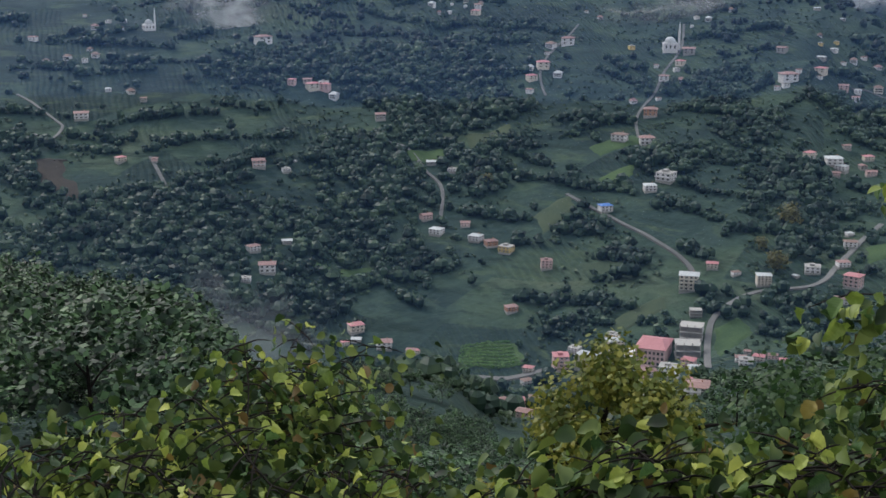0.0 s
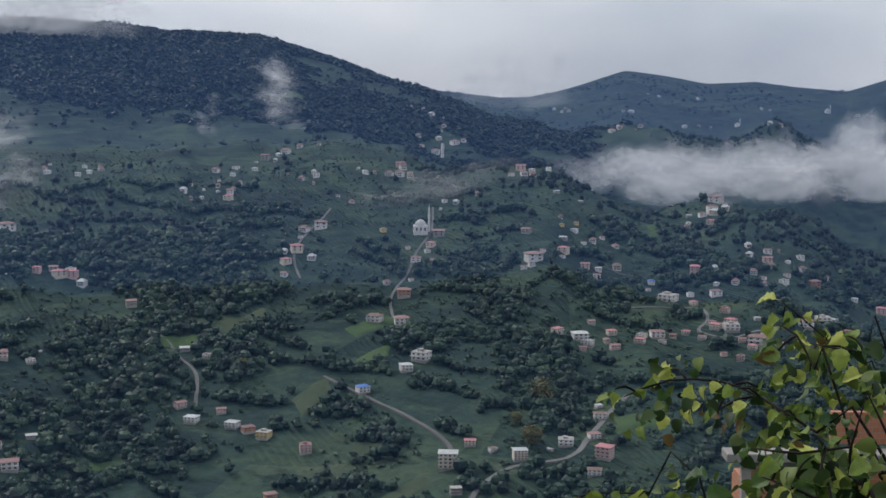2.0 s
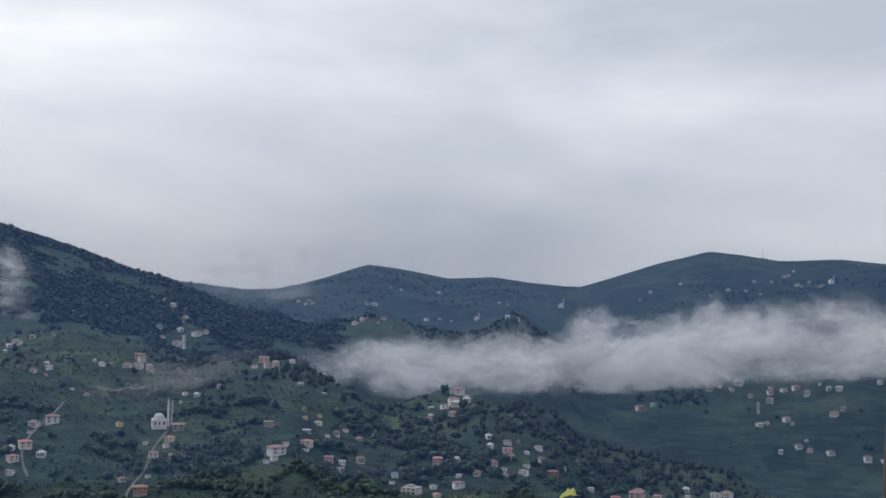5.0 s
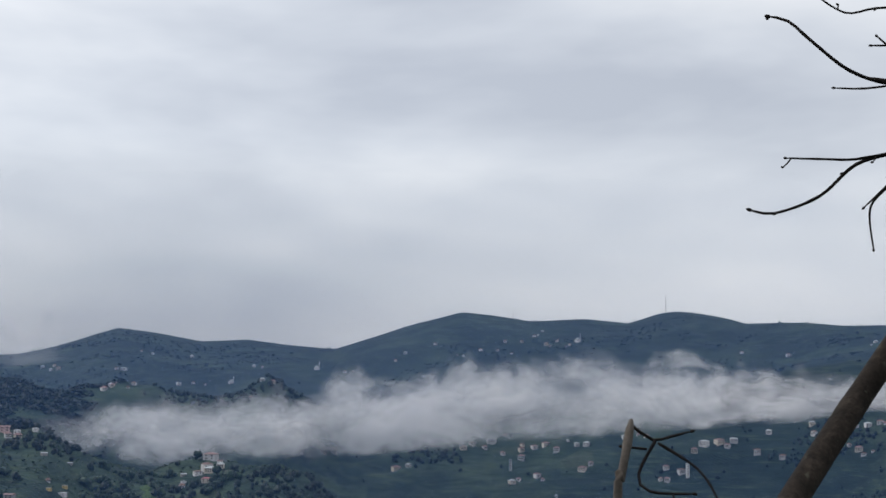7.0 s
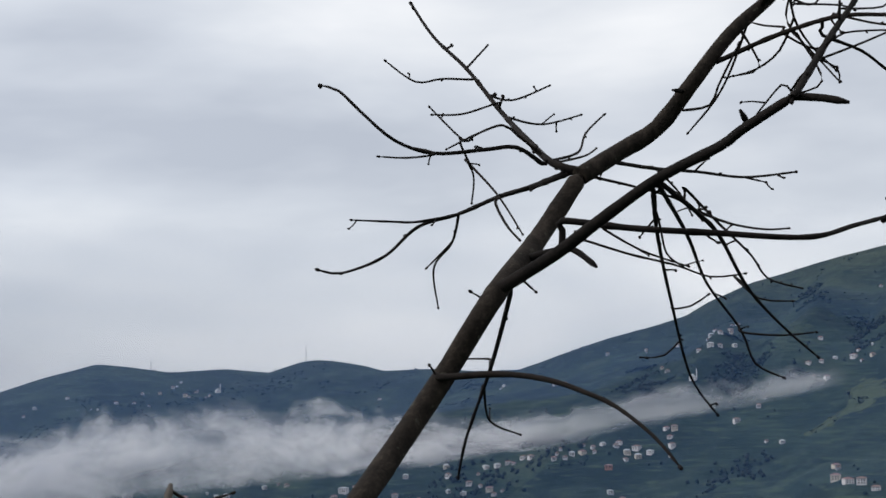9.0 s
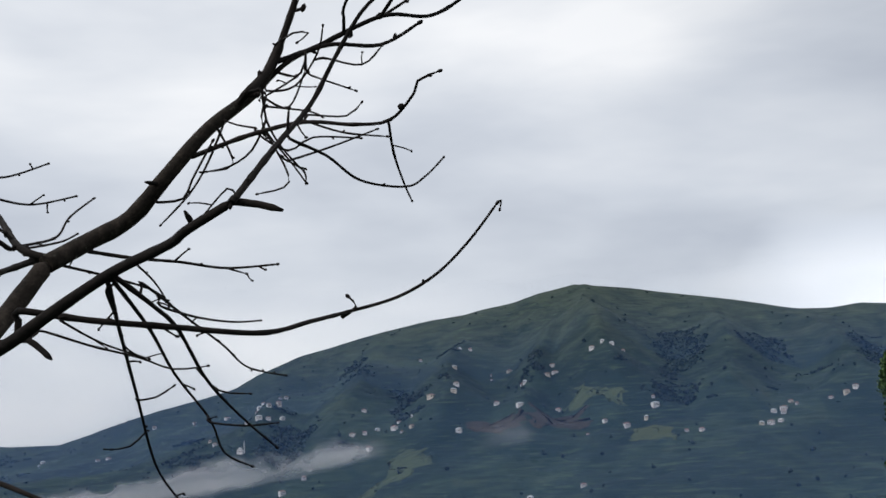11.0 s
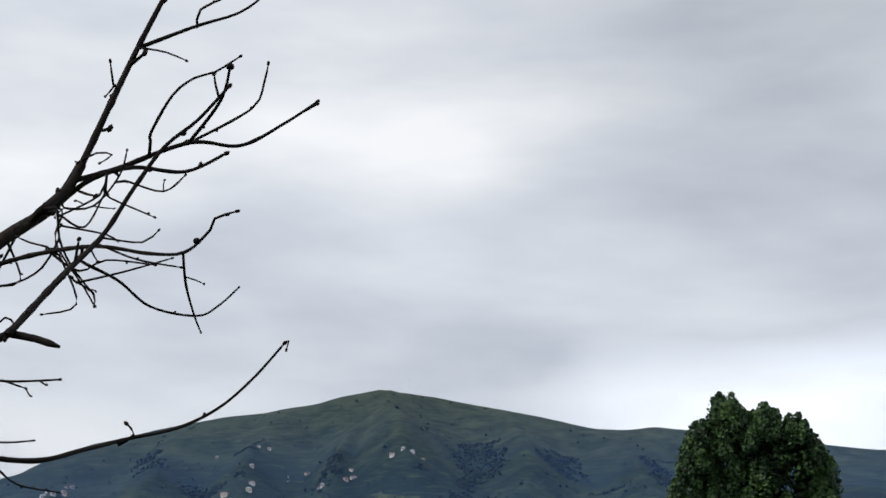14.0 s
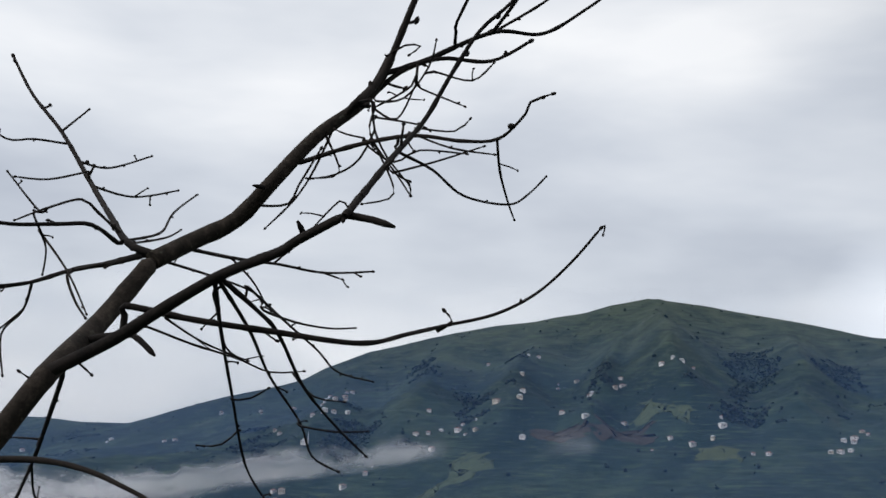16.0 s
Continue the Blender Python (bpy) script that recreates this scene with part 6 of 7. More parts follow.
def bunchy_crown(rng, bunches, leaves):
    """A broad crown of many separate leaf bunches with dark gaps between, about one metre high."""
    n = rng.normal(size=(bunches, 3))
    n[:, 2] = np.abs(n[:, 2]) * 1.1 - 0.25
    n /= np.linalg.norm(n, axis=1)[:, None]
    centre = n * rng.uniform(0.55, 1.0, bunches)[:, None] * (0.56, 0.56, 0.48) + (0, 0, 0.46)
    radius = rng.uniform(0.07, 0.135, bunches)
    k = np.repeat(np.arange(bunches), leaves)
    m = rng.normal(size=(len(k), 3))
    m[:, 2] += 0.45
    m /= np.linalg.norm(m, axis=1)[:, None]
    p = centre[k] + m * (radius[k] * rng.uniform(0.5, 1.15, len(k)))[:, None] * (1, 1, 0.75)
    f = m * 0.6 + rng.normal(size=(len(k), 3)) * 0.4 + (0, 0, 0.7)
    f /= np.linalg.norm(f, axis=1)[:, None]
    u = np.cross(f, rng.normal(size=(len(k), 3)))
    u /= np.linalg.norm(u, axis=1)[:, None]
    v = np.cross(f, u)
    s = (0.066 * rng.uniform(0.6, 1.25, len(k)))[:, None] / 2
    return np.stack([p - u * s, p - v * s * 0.7, p + u * s, p + v * s * 0.7], 1)


def near_woods():
    rng = np.random.default_rng(21)
    dice = random.Random(8)
    protos = []
    for k in range(6):
        q = bunchy_crown(rng, 44, 28)
        me = quads_mesh("crown", q * 7.5, WOOD_NEAR)
        protos.append(tree_thing("broadleaf_tree", "leafy green broadleaf tree on the near slope", "tree", me, 7.0, 0.16, "trees on the near slope"))
    used = set()
    for count, a0, a1, r0, r1, low, high in ((125, -9, 6.6, 56, 180, 0.75, 1.15), (80, 7, 21.5, 215, 290, 0.6, 0.95), (140, 6.5, 21.5, 105, 215, 0.45, 0.75), (48, 27, 52, 100, 210, 0.7, 1.1)):
        made = 0
        while made < count:
            a, r = math.radians(dice.uniform(a0, a1)), math.sqrt(dice.uniform(r0 ** 2, r1 ** 2))
            x, y = r * math.sin(a), r * math.cos(a)
            made += 1
            p = dice.choice(protos)
            m = pose(x, y, float(ground_height(x, y)) - 0.3, 0, 0, dice.uniform(0, 360)) @ Matrix.Scale(dice.uniform(low, high), 4)
            if p.name in used:
                copy_thing(p, m)
            else:
                used.add(p.name)
                p.matrix_basis = m


near_woods()


def thicket():
    """Low closed scrub that covers the steep bank below the path."""
    rng = np.random.default_rng(77)
    kinds_of = [crown(rng, 300, 14, 0.088, 0.8, 0.2) * (1.2, 1.2, 1.0) for _ in range(4)]
    x, y = scatter(rng, 420, 24, 118, -11, 26)
    size = rng.uniform(1.6, 3.4, len(x)) * np.clip(np.hypot(x, y) / 55, 0.55, 1.35) * np.where(np.degrees(np.arctan2(x, y)) < 5.5, 0.55, 1.0)
    spots = np.column_stack([x, y, ground_height(x, y) - 0.3])
    me = quads_mesh("thicket", planted(spots, size, kinds_of, rng), WOOD_NEAR)
    tagged(new("thicket", me), "dense green scrub on the steep bank", "scrub", kind="stuff")


thicket()


def lobed(rng, leaves, centres, radii, size):
    """Leaf clusters round a heap of lobes."""
    k = rng.choice(len(centres), leaves, p=np.array(radii) ** 2 / np.sum(np.array(radii) ** 2))
    n = rng.normal(size=(leaves, 3))
    n /= np.linalg.norm(n, axis=1)[:, None]
    p = np.array(centres)[k] + n * (np.array(radii)[k] * rng.uniform(0.55, 1.18, leaves))[:, None]
    f = n * 0.8 + rng.normal(size=(leaves, 3)) * 0.5 + (0, 0, 0.3)
    f /= np.linalg.norm(f, axis=1)[:, None]
    u = np.cross(f, rng.normal(size=(leaves, 3)))
    u /= np.linalg.norm(u, axis=1)[:, None]
    v = np.cross(f, u)
    s = (size * rng.uniform(0.6, 1.3, leaves))[:, None] / 2
    return np.stack([p - u * s, p - v * s * 0.75, p + u * s, p + v * s * 0.75], 1)


def poplar(az, dist, label, seed, envelope, sprays, size):
    """A leafy tree of many upright sprays under an outline: envelope is half-widths across and the top height there."""
    rng = np.random.default_rng(seed)
    x, y = dist * math.sin(radians(az)), dist * math.cos(radians(az))
    ground = float(ground_height(x, y))
    edge = [p[0] for p in envelope]
    quads = []
    for k in range(sprays):
        across = rng.uniform(edge[0], edge[-1])
        top = float(np.interp(across, edge, [p[1] for p in envelope]))
        deep = 0.75 * math.sqrt(max(0.05, 1 - (2 * (across - edge[0]) / (edge[-1] - edge[0]) - 1) ** 2)) * (edge[-1] - edge[0]) / 2
        away = rng.uniform(-1, 1) * deep
        peak = top - abs(away) * 0.35 - (rng.uniform(0, 1) ** 1.4 * 7.5 if k > sprays * 0.22 else rng.uniform(0, 0.3))
        tall, wide, n = rng.uniform(0.7, 1.5), rng.uniform(0.24, 0.50), int(rng.uniform(240, 380))
        h = rng.uniform(0, 1, n)
        reach = wide * np.clip(1.04 - h, 0, 1) ** 0.55 * np.clip(h * 5 + 0.3, 0, 1) * rng.uniform(0.35, 1.15, n)
        a = rng.uniform(0, 2 * np.pi, n)
        lean = rng.normal(0, 0.14, 2) + (across * 0.05, away * 0.05)
        p = np.column_stack([across + reach * np.cos(a) + (h - 1) * tall * lean[0], away + reach * np.sin(a) + (h - 1) * tall * lean[1], peak - ground - (1 - h) * tall])
        f = np.column_stack([np.cos(a), np.sin(a), 0.35 + 0 * a]) + rng.normal(size=(n, 3)) * 0.55
        f /= np.linalg.norm(f, axis=1)[:, None]
        u = np.cross(f, rng.normal(size=(n, 3)))
        u /= np.linalg.norm(u, axis=1)[:, None]
        v = np.cross(f, u)
        s = (size * rng.uniform(0.6, 1.3, n))[:, None] / 2
        quads.append(np.stack([p - u * s, p - v * s * 0.8, p + u * s, p + v * s * 0.8], 1))
    me = quads_mesh("crown", np.concatenate(quads), POPLAR)
    t = tree_thing("poplar_tree", label, "tree", me, max(p[1] for p in envelope) - 1.0 - ground, 0.22)
    t.matrix_basis = pose(x, y, ground, 0, 0, -az)
    return t


poplar(107.9, 45, "tall dark green poplar with pointed leafy top", 4,
       [(-2.55, 2.7), (-2.35, 3.5), (-2.0, 4.5), (-1.75, 5.1), (-1.2, 5.5), (-0.8, 6.25), (-0.3, 6.15), (0.1, 5.4), (0.7, 6.0), (1.2, 5.4), (1.9, 5.5), (2.3, 4.7), (2.7, 4.0), (2.95, 2.4)], 330, 0.14)
poplar(113.4, 60, "lighter green leafy tree beside the poplar", 9, [(-2.3, 0.5), (-1.6, 1.9), (-0.5, 2.7), (0.6, 2.9), (1.7, 2.2), (2.4, 0.8)], 90, 0.17)


def shrub(az, dist, low, high, wide, mat, name, label, seed, leaves, size, squash=1.0):
    """A leafy shrub whose crown spans the given heights."""
    rng = np.random.default_rng(seed)
    x, y = dist * math.sin(radians(az)), dist * math.cos(radians(az))
    ground = float(ground_height(x, y))
    centres, radii = [], []
    for k in range(26):
        h = rng.uniform(0.05, 0.95)
        d = wide / 2 * math.sqrt(max(0.05, 1 - (2 * h - 0.75) ** 2)) * rng.uniform(0, 0.9)
        a = rng.uniform(0, 6.28)
        centres.append((d * math.cos(a), d * math.sin(a), low + (high - low) * h - ground))
        radii.append(rng.uniform(0.10, 0.22) * (high - low) * squash)
    me = quads_mesh("crown", lobed(rng, leaves, centres, radii, size), mat)
    s = tree_thing(name, label, "bush", me, high - ground, 0.05)
    s.matrix_basis = pose(x, y, ground)
    return s


GOLDEN = foliage("golden_small_leaves", (0.045, 0.070, 0.012), (0.12, 0.15, 0.028), (0.29, 0.27, 0.05), 2.6, 0.3)
DARK_BUSH = foliage("dark_bush_leaves", (0.014, 0.036, 0.014), (0.034, 0.075, 0.024), (0.075, 0.13, 0.04), 1.2, 0.3)
shrub(22.8, 7.6, -4.7, -2.75, 1.5, GOLDEN, "golden_bush", "thin bush with small yellow-green autumn leaves", 37, 5200, 0.045, 0.5)
shrub(26.3, 7.2, -4.3, -2.62, 1.4, GOLDEN, "golden_bush", "thin bush with small yellow-green autumn leaves", 39, 4800, 0.045, 0.5)
shrub(24.6, 7.5, -4.4, -2.55, 1.25, GOLDEN, "golden_bush", "thin bush with small yellow-green autumn leaves", 31, 5000, 0.045, 0.5)
shrub(27.6, 8.0, -4.6, -2.75, 1.0, GOLDEN, "golden_bush", "thin bush with small yellow-green autumn leaves", 33, 4000, 0.045, 0.5)
shrub(32.5, 14, -8.5, -4.85, 2.6, DARK_BUSH, "round_bush", "round dark green leafy bush", 35, 5200, 0.10)
shrub(36.6, 17, -9.5, -5.7, 2.8, DARK_BUSH, "round_bush", "round dark green leafy bush", 36, 4200, 0.11)
for az, dist, tall in ((31.9, 700, 15), (32.3, 760, 17), (18.7, 860, 11), (31.2, 730, 9)):
    rng = np.random.default_rng(int(dist))
    x, y = dist * math.sin(radians(az)), dist * math.cos(radians(az))
    me = quads_mesh("crown", crown(rng, 420, 8, 0.13, 1.0) * tall, YELLOWING)
    t = tree_thing("yellowing_tree", "tall tree turning yellow on the slope", "tree", me, tall * 0.9, 0.25)
    t.matrix_basis = pose(x, y, float(ground_height(x, y)) - 0.5)


def mast(az, el, tall):
    """A lattice radio mast on the far ridge."""
    base = tagged(new("radio_mast"), "thin lattice radio mast on the ridge", "mast")
    bm = bmesh.new()
    for sx, sy in ((-1, -1), (1, -1), (0, 1)):
        tube(bm, [(sx * 1.6, sy * 1.6, -3), (sx * 0.9, sy * 0.9, tall * 0.5), (sx * 0.4, sy * 0.4, tall)], 0.35, 0.22, 5, 0, 0, 8)
    for z in range(4, int(tall) - 2, 5):
        w = 1.6 - 1.2 * z / tall
        tube(bm, [(-w, -w, z), (w, -w, z + 2.5), (0, w, z + 5)], 0.15, 0.15, 4, 0, 0, 4)
    part("lattice", bm, CONCRETE, base)
    r = np.arange(2000, 4300, 10.0)
    x, y = r * math.sin(radians(az)), r * math.cos(radians(az))
    i = int(np.argmax(ground_height(x, y) / r))
    base.matrix_basis = pose(x[i], y[i], float(ground_height(x[i], y[i])))
    return base


mast(59.7, 2.2, 48)
mast(53.0, 1.8, 26)


def brick_house():
    """The unfinished brick storey with a concrete frame, below the path."""
    m, g = material("hollow_brick_wall")
    at = g.add("ShaderNodeTexCoord").outputs["Object"]
    xyz = g.add("ShaderNodeSeparateXYZ", {0: at})
    wall = g.add("ShaderNodeCombineXYZ", {0: g.math("ADD", xyz.outputs[0], xyz.outputs[1]), 1: xyz.outputs[2], 2: 0.0}).outputs[0]
    b = g.add("ShaderNodeTexBrick", {"Vector": wall, "Color1": (0.40, 0.155, 0.085, 1), "Color2": (0.48, 0.21, 0.12, 1), "Mortar": (0.33, 0.27, 0.22, 1), "Scale": 1.0, "Mortar Size": 0.012, "Brick Width": 0.26, "Row Height": 0.19})
    stain = g.noise(at, 0.9, 5.0, 0.6)
    colour = g.mix(g.math("MULTIPLY", stain, 0.5), b.outputs["Color"], (0.27, 0.13, 0.09))
    bump = g.add("ShaderNodeBump", {"Height": b.outputs["Fac"], "Strength": 0.6, "Distance": -0.02})
    s = g.add("ShaderNodeBsdfPrincipled", {"Base Color": colour, "Roughness": 0.9, "Normal": bump.outputs[0]})
    g.add("ShaderNodeOutputMaterial", {0: s.outputs[0]})
    base = tagged(new("unfinished_house"), "unfinished orange brick house with concrete frame below the path", "house")
    part("roof_slab", solid((-0.6, -0.35, 3.1, 11.5, 0.5, 3.4), bevel=0.03), GREY, base, "weathered concrete slab")
    part("floor_slab", solid((-0.2, -0.2, -0.3, 11, 1.8, 0)), GREY, base)
    part("beam", solid((0, 0, 2.75, 11, 0.3, 3.1), bevel=0.02), GREY, base)
    first = None
    for x, y in ((0, 0), (3.4, 0), (7.0, 0), (10.7, 0)):
        mm = pose(x, y, -7)
        first = again(first, mm) if first else part("column", solid((0, 0, 0, 0.3, 0.3, 9.75), bevel=0.02), GREY, base, at=mm)
    walls = ((0.3, 0.05, 0, 0.95, 0.25, 2.75), (1.75, 0.05, 0, 2.2, 0.25, 2.75), (2.9, 0.05, 0, 3.4, 0.25, 2.75), (0.95, 0.05, 0, 1.75, 0.25, 0.9), (0.95, 0.05, 2.2, 1.75, 0.25, 2.75), (2.2, 0.05, 2.2, 2.9, 0.25, 2.75), (2.2, 0.05, 0, 2.9, 0.25, 1.0),
             (3.7, 0.05, 0, 7.0, 0.25, 2.75), (7.3, 0.05, 0, 10.7, 0.25, 2.75), (0.05, 0.3, 0, 0.25, 1.5, 2.4), (0.05, 1.5, -6, 11, 1.7, 2.2), (10.75, 0.35, 0, 10.95, 1.5, 2.75), (0.1, 0.1, -7, 10.9, 1.5, -0.3))
    for w in walls:
        part("brick_panel", solid(w), m, base)
    part("upper_wall", solid((3.2, 1.0, 3.4, 11, 1.25, 4.5)), m, base, "low brick parapet of the next storey")
    x, y = 43 * math.sin(radians(41.2)), 43 * math.cos(radians(41.2))
    base.matrix_basis = pose(x, y, -14.9, 0, 0, -28)
    return base


brick_house()

# ---------------------------------------------------------------- hazel bushes in the foreground
def leaf_skin(name, dark, mid, light):
    """A hazel leaf: paler veins, blotches, a little gloss, light that shines through."""
    m, g = material(name)
    at = g.add("ShaderNodeTexCoord").outputs["Object"]
    xyz = g.add("ShaderNodeSeparateXYZ", {0: at})
    side = g.math("ABSOLUTE", xyz.outputs[0])
    veins = g.math("FRACT", g.math("MULTIPLY", g.math("SUBTRACT", xyz.outputs[1], g.math("MULTIPLY", side, 0.75)), 8.0))
    ridge = g.math("LESS_THAN", g.math("ABSOLUTE", g.math("SUBTRACT", veins, 0.5)), 0.09)
    mid_rib = g.math("LESS_THAN", side, 0.014)
    vein = g.math("MAXIMUM", ridge, mid_rib)
    own = g.add("ShaderNodeObjectInfo").outputs["Random"]
    stain = g.noise(at, 3.0, 4.0, 0.6)
    f = g.math("ADD", g.math("MULTIPLY", own, 0.75), g.math("MULTIPLY", stain, 0.4))
    colour = g.ramp(f, (0.12, dark), (0.5, mid), (0.95, light))
    spots = g.math("GREATER_THAN", g.noise(at, 6.0, 3.0, 0.6), 0.70)
    colour = g.mix(g.math("MULTIPLY", spots, 0.55), colour, (0.16, 0.085, 0.03))
    colour = g.mix(g.math("MULTIPLY", vein, 0.10), colour, (0.24, 0.30, 0.09))
    hump = g.add("ShaderNodeBump", {"Height": g.math("SUBTRACT", 1.0, g.math("ABSOLUTE", g.math("SUBTRACT", veins, 0.5))), "Strength": 0.12, "Distance": 0.01})
    d = g.add("ShaderNodeBsdfPrincipled", {"Base Color": colour, "Roughness": 0.5, "Specular IOR Level": 0.35, "Normal": hump.outputs[0]})
    t = g.add("ShaderNodeBsdfTranslucent", {"Color": colour})
    s = g.add("ShaderNodeMixShader", {0: 0.33, 1: d.outputs[0], 2: t.outputs[0]})
    g.add("ShaderNodeOutputMaterial", {0: s.outputs[0]})
    return m


LEAF_GREEN = leaf_skin("hazel_leaf", (0.070, 0.120, 0.024), (0.205, 0.285, 0.052), (0.52, 0.55, 0.13))
LEAF_DEEP = leaf_skin("hazel_leaf_deep", (0.018, 0.046, 0.016), (0.048, 0.105, 0.032), (0.12, 0.20, 0.06))
LEAF_TURNED = leaf_skin("hazel_leaf_turned", (0.16, 0.10, 0.03), (0.26, 0.20, 0.05), (0.38, 0.31, 0.08))


def leaf_mesh(name, mat, seed):
    """One round hazel leaf, a unit long, toothed, folded along its rib and cupped."""
    dice = random.Random(seed)
    bm = bmesh.new()
    fold, droop, n = dice.uniform(0.3, 1.0), dice.uniform(0.3, 1.3), 9
    rib = []
    for i in range(n + 1):
        y = i / n
        rib.append(bm.verts.new((0, y, -droop * y * y * 0.6)))
    for s in (-1, 1):
        edge = []
        for i in range(n + 1):
            y = i / n
            w = 0.44 * math.sin(math.pi * min(1, y * 0.9 + 0.08)) ** 0.72 if 0 < i < n else 0.0
            w *= 1 + (0.09 if i % 2 else -0.05) + dice.uniform(-0.05, 0.05)
            ripple = 0.055 * math.sin(i * 2.1 + seed)
            edge.append(bm.verts.new((s * w, y + 0.05 * (i % 2), -droop * y * y * 0.6 + fold * w + ripple)) if w else rib[i])
        mid = [bm.verts.new(((e.co.x) * 0.5, (r.co.y + e.co.y) / 2, r.co.z * 0.5 + e.co.z * 0.5 + 0.025)) if e is not r else r for r, e in zip(rib, edge)]
        for a, b in ((rib, mid), (mid, edge)):
            for i in range(n):
                q = []
                for v in (a[i], a[i + 1], b[i + 1], b[i]):
                    if v not in q:
                        q.append(v)
                if len(q) > 2:
                    f = bm.faces.new(q if s > 0 else q[::-1])
                    f.smooth = True
    bmesh.ops.create_cone(bm, segments=4, radius1=0.012, radius2=0.012, depth=0.22, matrix=pose(0, -0.1, 0.01, 84))
    me = bpy.data.meshes.new(name)
    bm.to_mesh(me)
    bm.free()
    me.materials.append(mat)
    return me


LEAVES = [leaf_mesh("leaf", LEAF_GREEN, k) for k in range(5)] + [leaf_mesh("leaf", LEAF_DEEP, k + 9) for k in range(4)] + [leaf_mesh("leaf", LEAF_TURNED, k + 20) for k in range(2)]


SHOOTS = []
SHOOTS.append((26, 0.04, [(1.171, 1.195, -0.457), (1.12, 1.263, -0.418), (1.145, 1.384, -0.406), (1.143, 1.455, -0.401), (1.095, 1.494, -0.403), (1.054, 1.531, -0.427)]))
SHOOTS.append((9, 0.062, [(1.756, 1.734, -0.573), (1.755, 1.828, -0.514), (1.75, 1.893, -0.470), (1.706, 1.965, -0.408)]))
SHOOTS.append((14, 0.06, [(1.3, 1.678, -0.605), (1.268, 1.756, -0.645), (1.226, 1.846, -0.663), (1.195, 1.915, -0.703)]))
SHOOTS.append((10, 0.062, [(0.979, 1.014, -0.465), (0.983, 1.068, -0.441), (0.968, 1.119, -0.426), (0.972, 1.186, -0.428)]))
SHOOTS.append((14, 0.058, [(1.006, 1.034, -0.52), (0.979, 1.08, -0.488), (0.97, 1.162, -0.491), (0.966, 1.234, -0.495), (0.98, 1.287, -0.504)]))
SHOOTS.append((10, 0.05, [(1.067, 1.103, -0.394), (1.039, 1.134, -0.393), (1.003, 1.166, -0.403), (1.0, 1.236, -0.414)]))
SHOOTS.append((7, 0.05, [(1.33, 1.351, -0.385), (1.309, 1.378, -0.367), (1.286, 1.403, -0.363), (1.296, 1.463, -0.367)]))
SHOOTS.append((10, 0.055, [(1.237, 1.251, -0.518), (1.215, 1.284, -0.497), (1.192, 1.316, -0.476), (1.195, 1.384, -0.48)]))
SHOOTS.append((6, 0.05, [(1.268, 1.371, -0.435), (1.251, 1.405, -0.386), (1.253, 1.44, -0.35), (1.256, 1.481, -0.342)]))
SHOOTS.append((7, 0.055, [(1.302, 1.037, -0.342), (1.279, 1.077, -0.322), (1.264, 1.103, -0.3), (1.249, 1.121, -0.307)]))
SHOOTS.append((26, 0.052, [(0.58, 2.49, -1.3), (0.552, 2.668, -1.179), (0.557, 2.806, -1.106), (0.658, 2.92, -1.038), (0.758, 3.009, -1.029)]))
SHOOTS.append((22, 0.06, [(0.39, 2.258, -1.155), (0.379, 2.42, -1.053), (0.403, 2.557, -0.974), (0.406, 2.634, -0.908)]))
SHOOTS.append((20, 0.062, [(0.322, 2.179, -1.106), (0.27, 2.334, -1.024), (0.203, 2.418, -0.965), (0.137, 2.471, -0.973)]))
SHOOTS.append((20, 0.06, [(0.443, 2.338, -1.203), (0.452, 2.491, -1.115), (0.44, 2.591, -1.013), (0.552, 2.641, -0.972)]))
SHOOTS.append((18, 0.06, [(0.468, 2.06, -1.069), (0.373, 2.119, -0.985), (0.3, 2.22, -0.9), (0.262, 2.285, -0.88)]))
SHOOTS.append((16, 0.055, [(0.534, 2.602, -1.323), (0.519, 2.74, -1.153), (0.515, 2.836, -1.048), (0.579, 2.9, -0.985)]))
SHOOTS.append((20, 0.06, [(0.644, 2.382, -1.256), (0.575, 2.452, -1.15), (0.575, 2.548, -1.06), (0.546, 2.622, -1.025)]))
SHOOTS.append((26, 0.055, [(0.203, 2.016, -1.006), (0.128, 2.055, -0.931), (0.05, 2.167, -0.924), (-0.017, 2.224, -0.911)]))
SHOOTS.append((18, 0.055, [(0.059, 2.027, -0.99), (0.017, 2.056, -0.926), (-0.042, 2.073, -0.88)]))
SHOOTS.append((20, 0.055, [(0.179, 2.197, -1.093), (0.086, 2.228, -1.034), (0.011, 2.246, -0.992), (-0.09, 2.249, -0.97)]))
SHOOTS.append((22, 0.055, [(0.289, 1.907, -0.983), (0.242, 2.04, -0.95), (0.171, 2.065, -0.905), (0.101, 2.172, -0.914)]))
SHOOTS.append((24, 0.055, [(0.629, 2.101, -1.134), (0.566, 2.153, -1.068), (0.498, 2.191, -1.023), (0.444, 2.21, -1.004)]))
SHOOTS.append((24, 0.055, [(0.723, 1.974, -1.094), (0.648, 2.037, -1.025), (0.596, 2.119, -1.005), (0.545, 2.185, -1.012)]))
SHOOTS.append((22, 0.055, [(0.776, 1.676, -0.933), (0.718, 1.778, -0.905), (0.662, 1.858, -0.907), (0.614, 1.925, -0.922)]))
SHOOTS.append((26, 0.06, [(0.835, 1.554, -0.873), (0.803, 1.654, -0.836), (0.759, 1.74, -0.826), (0.713, 1.812, -0.842), (0.683, 1.871, -0.863)]))
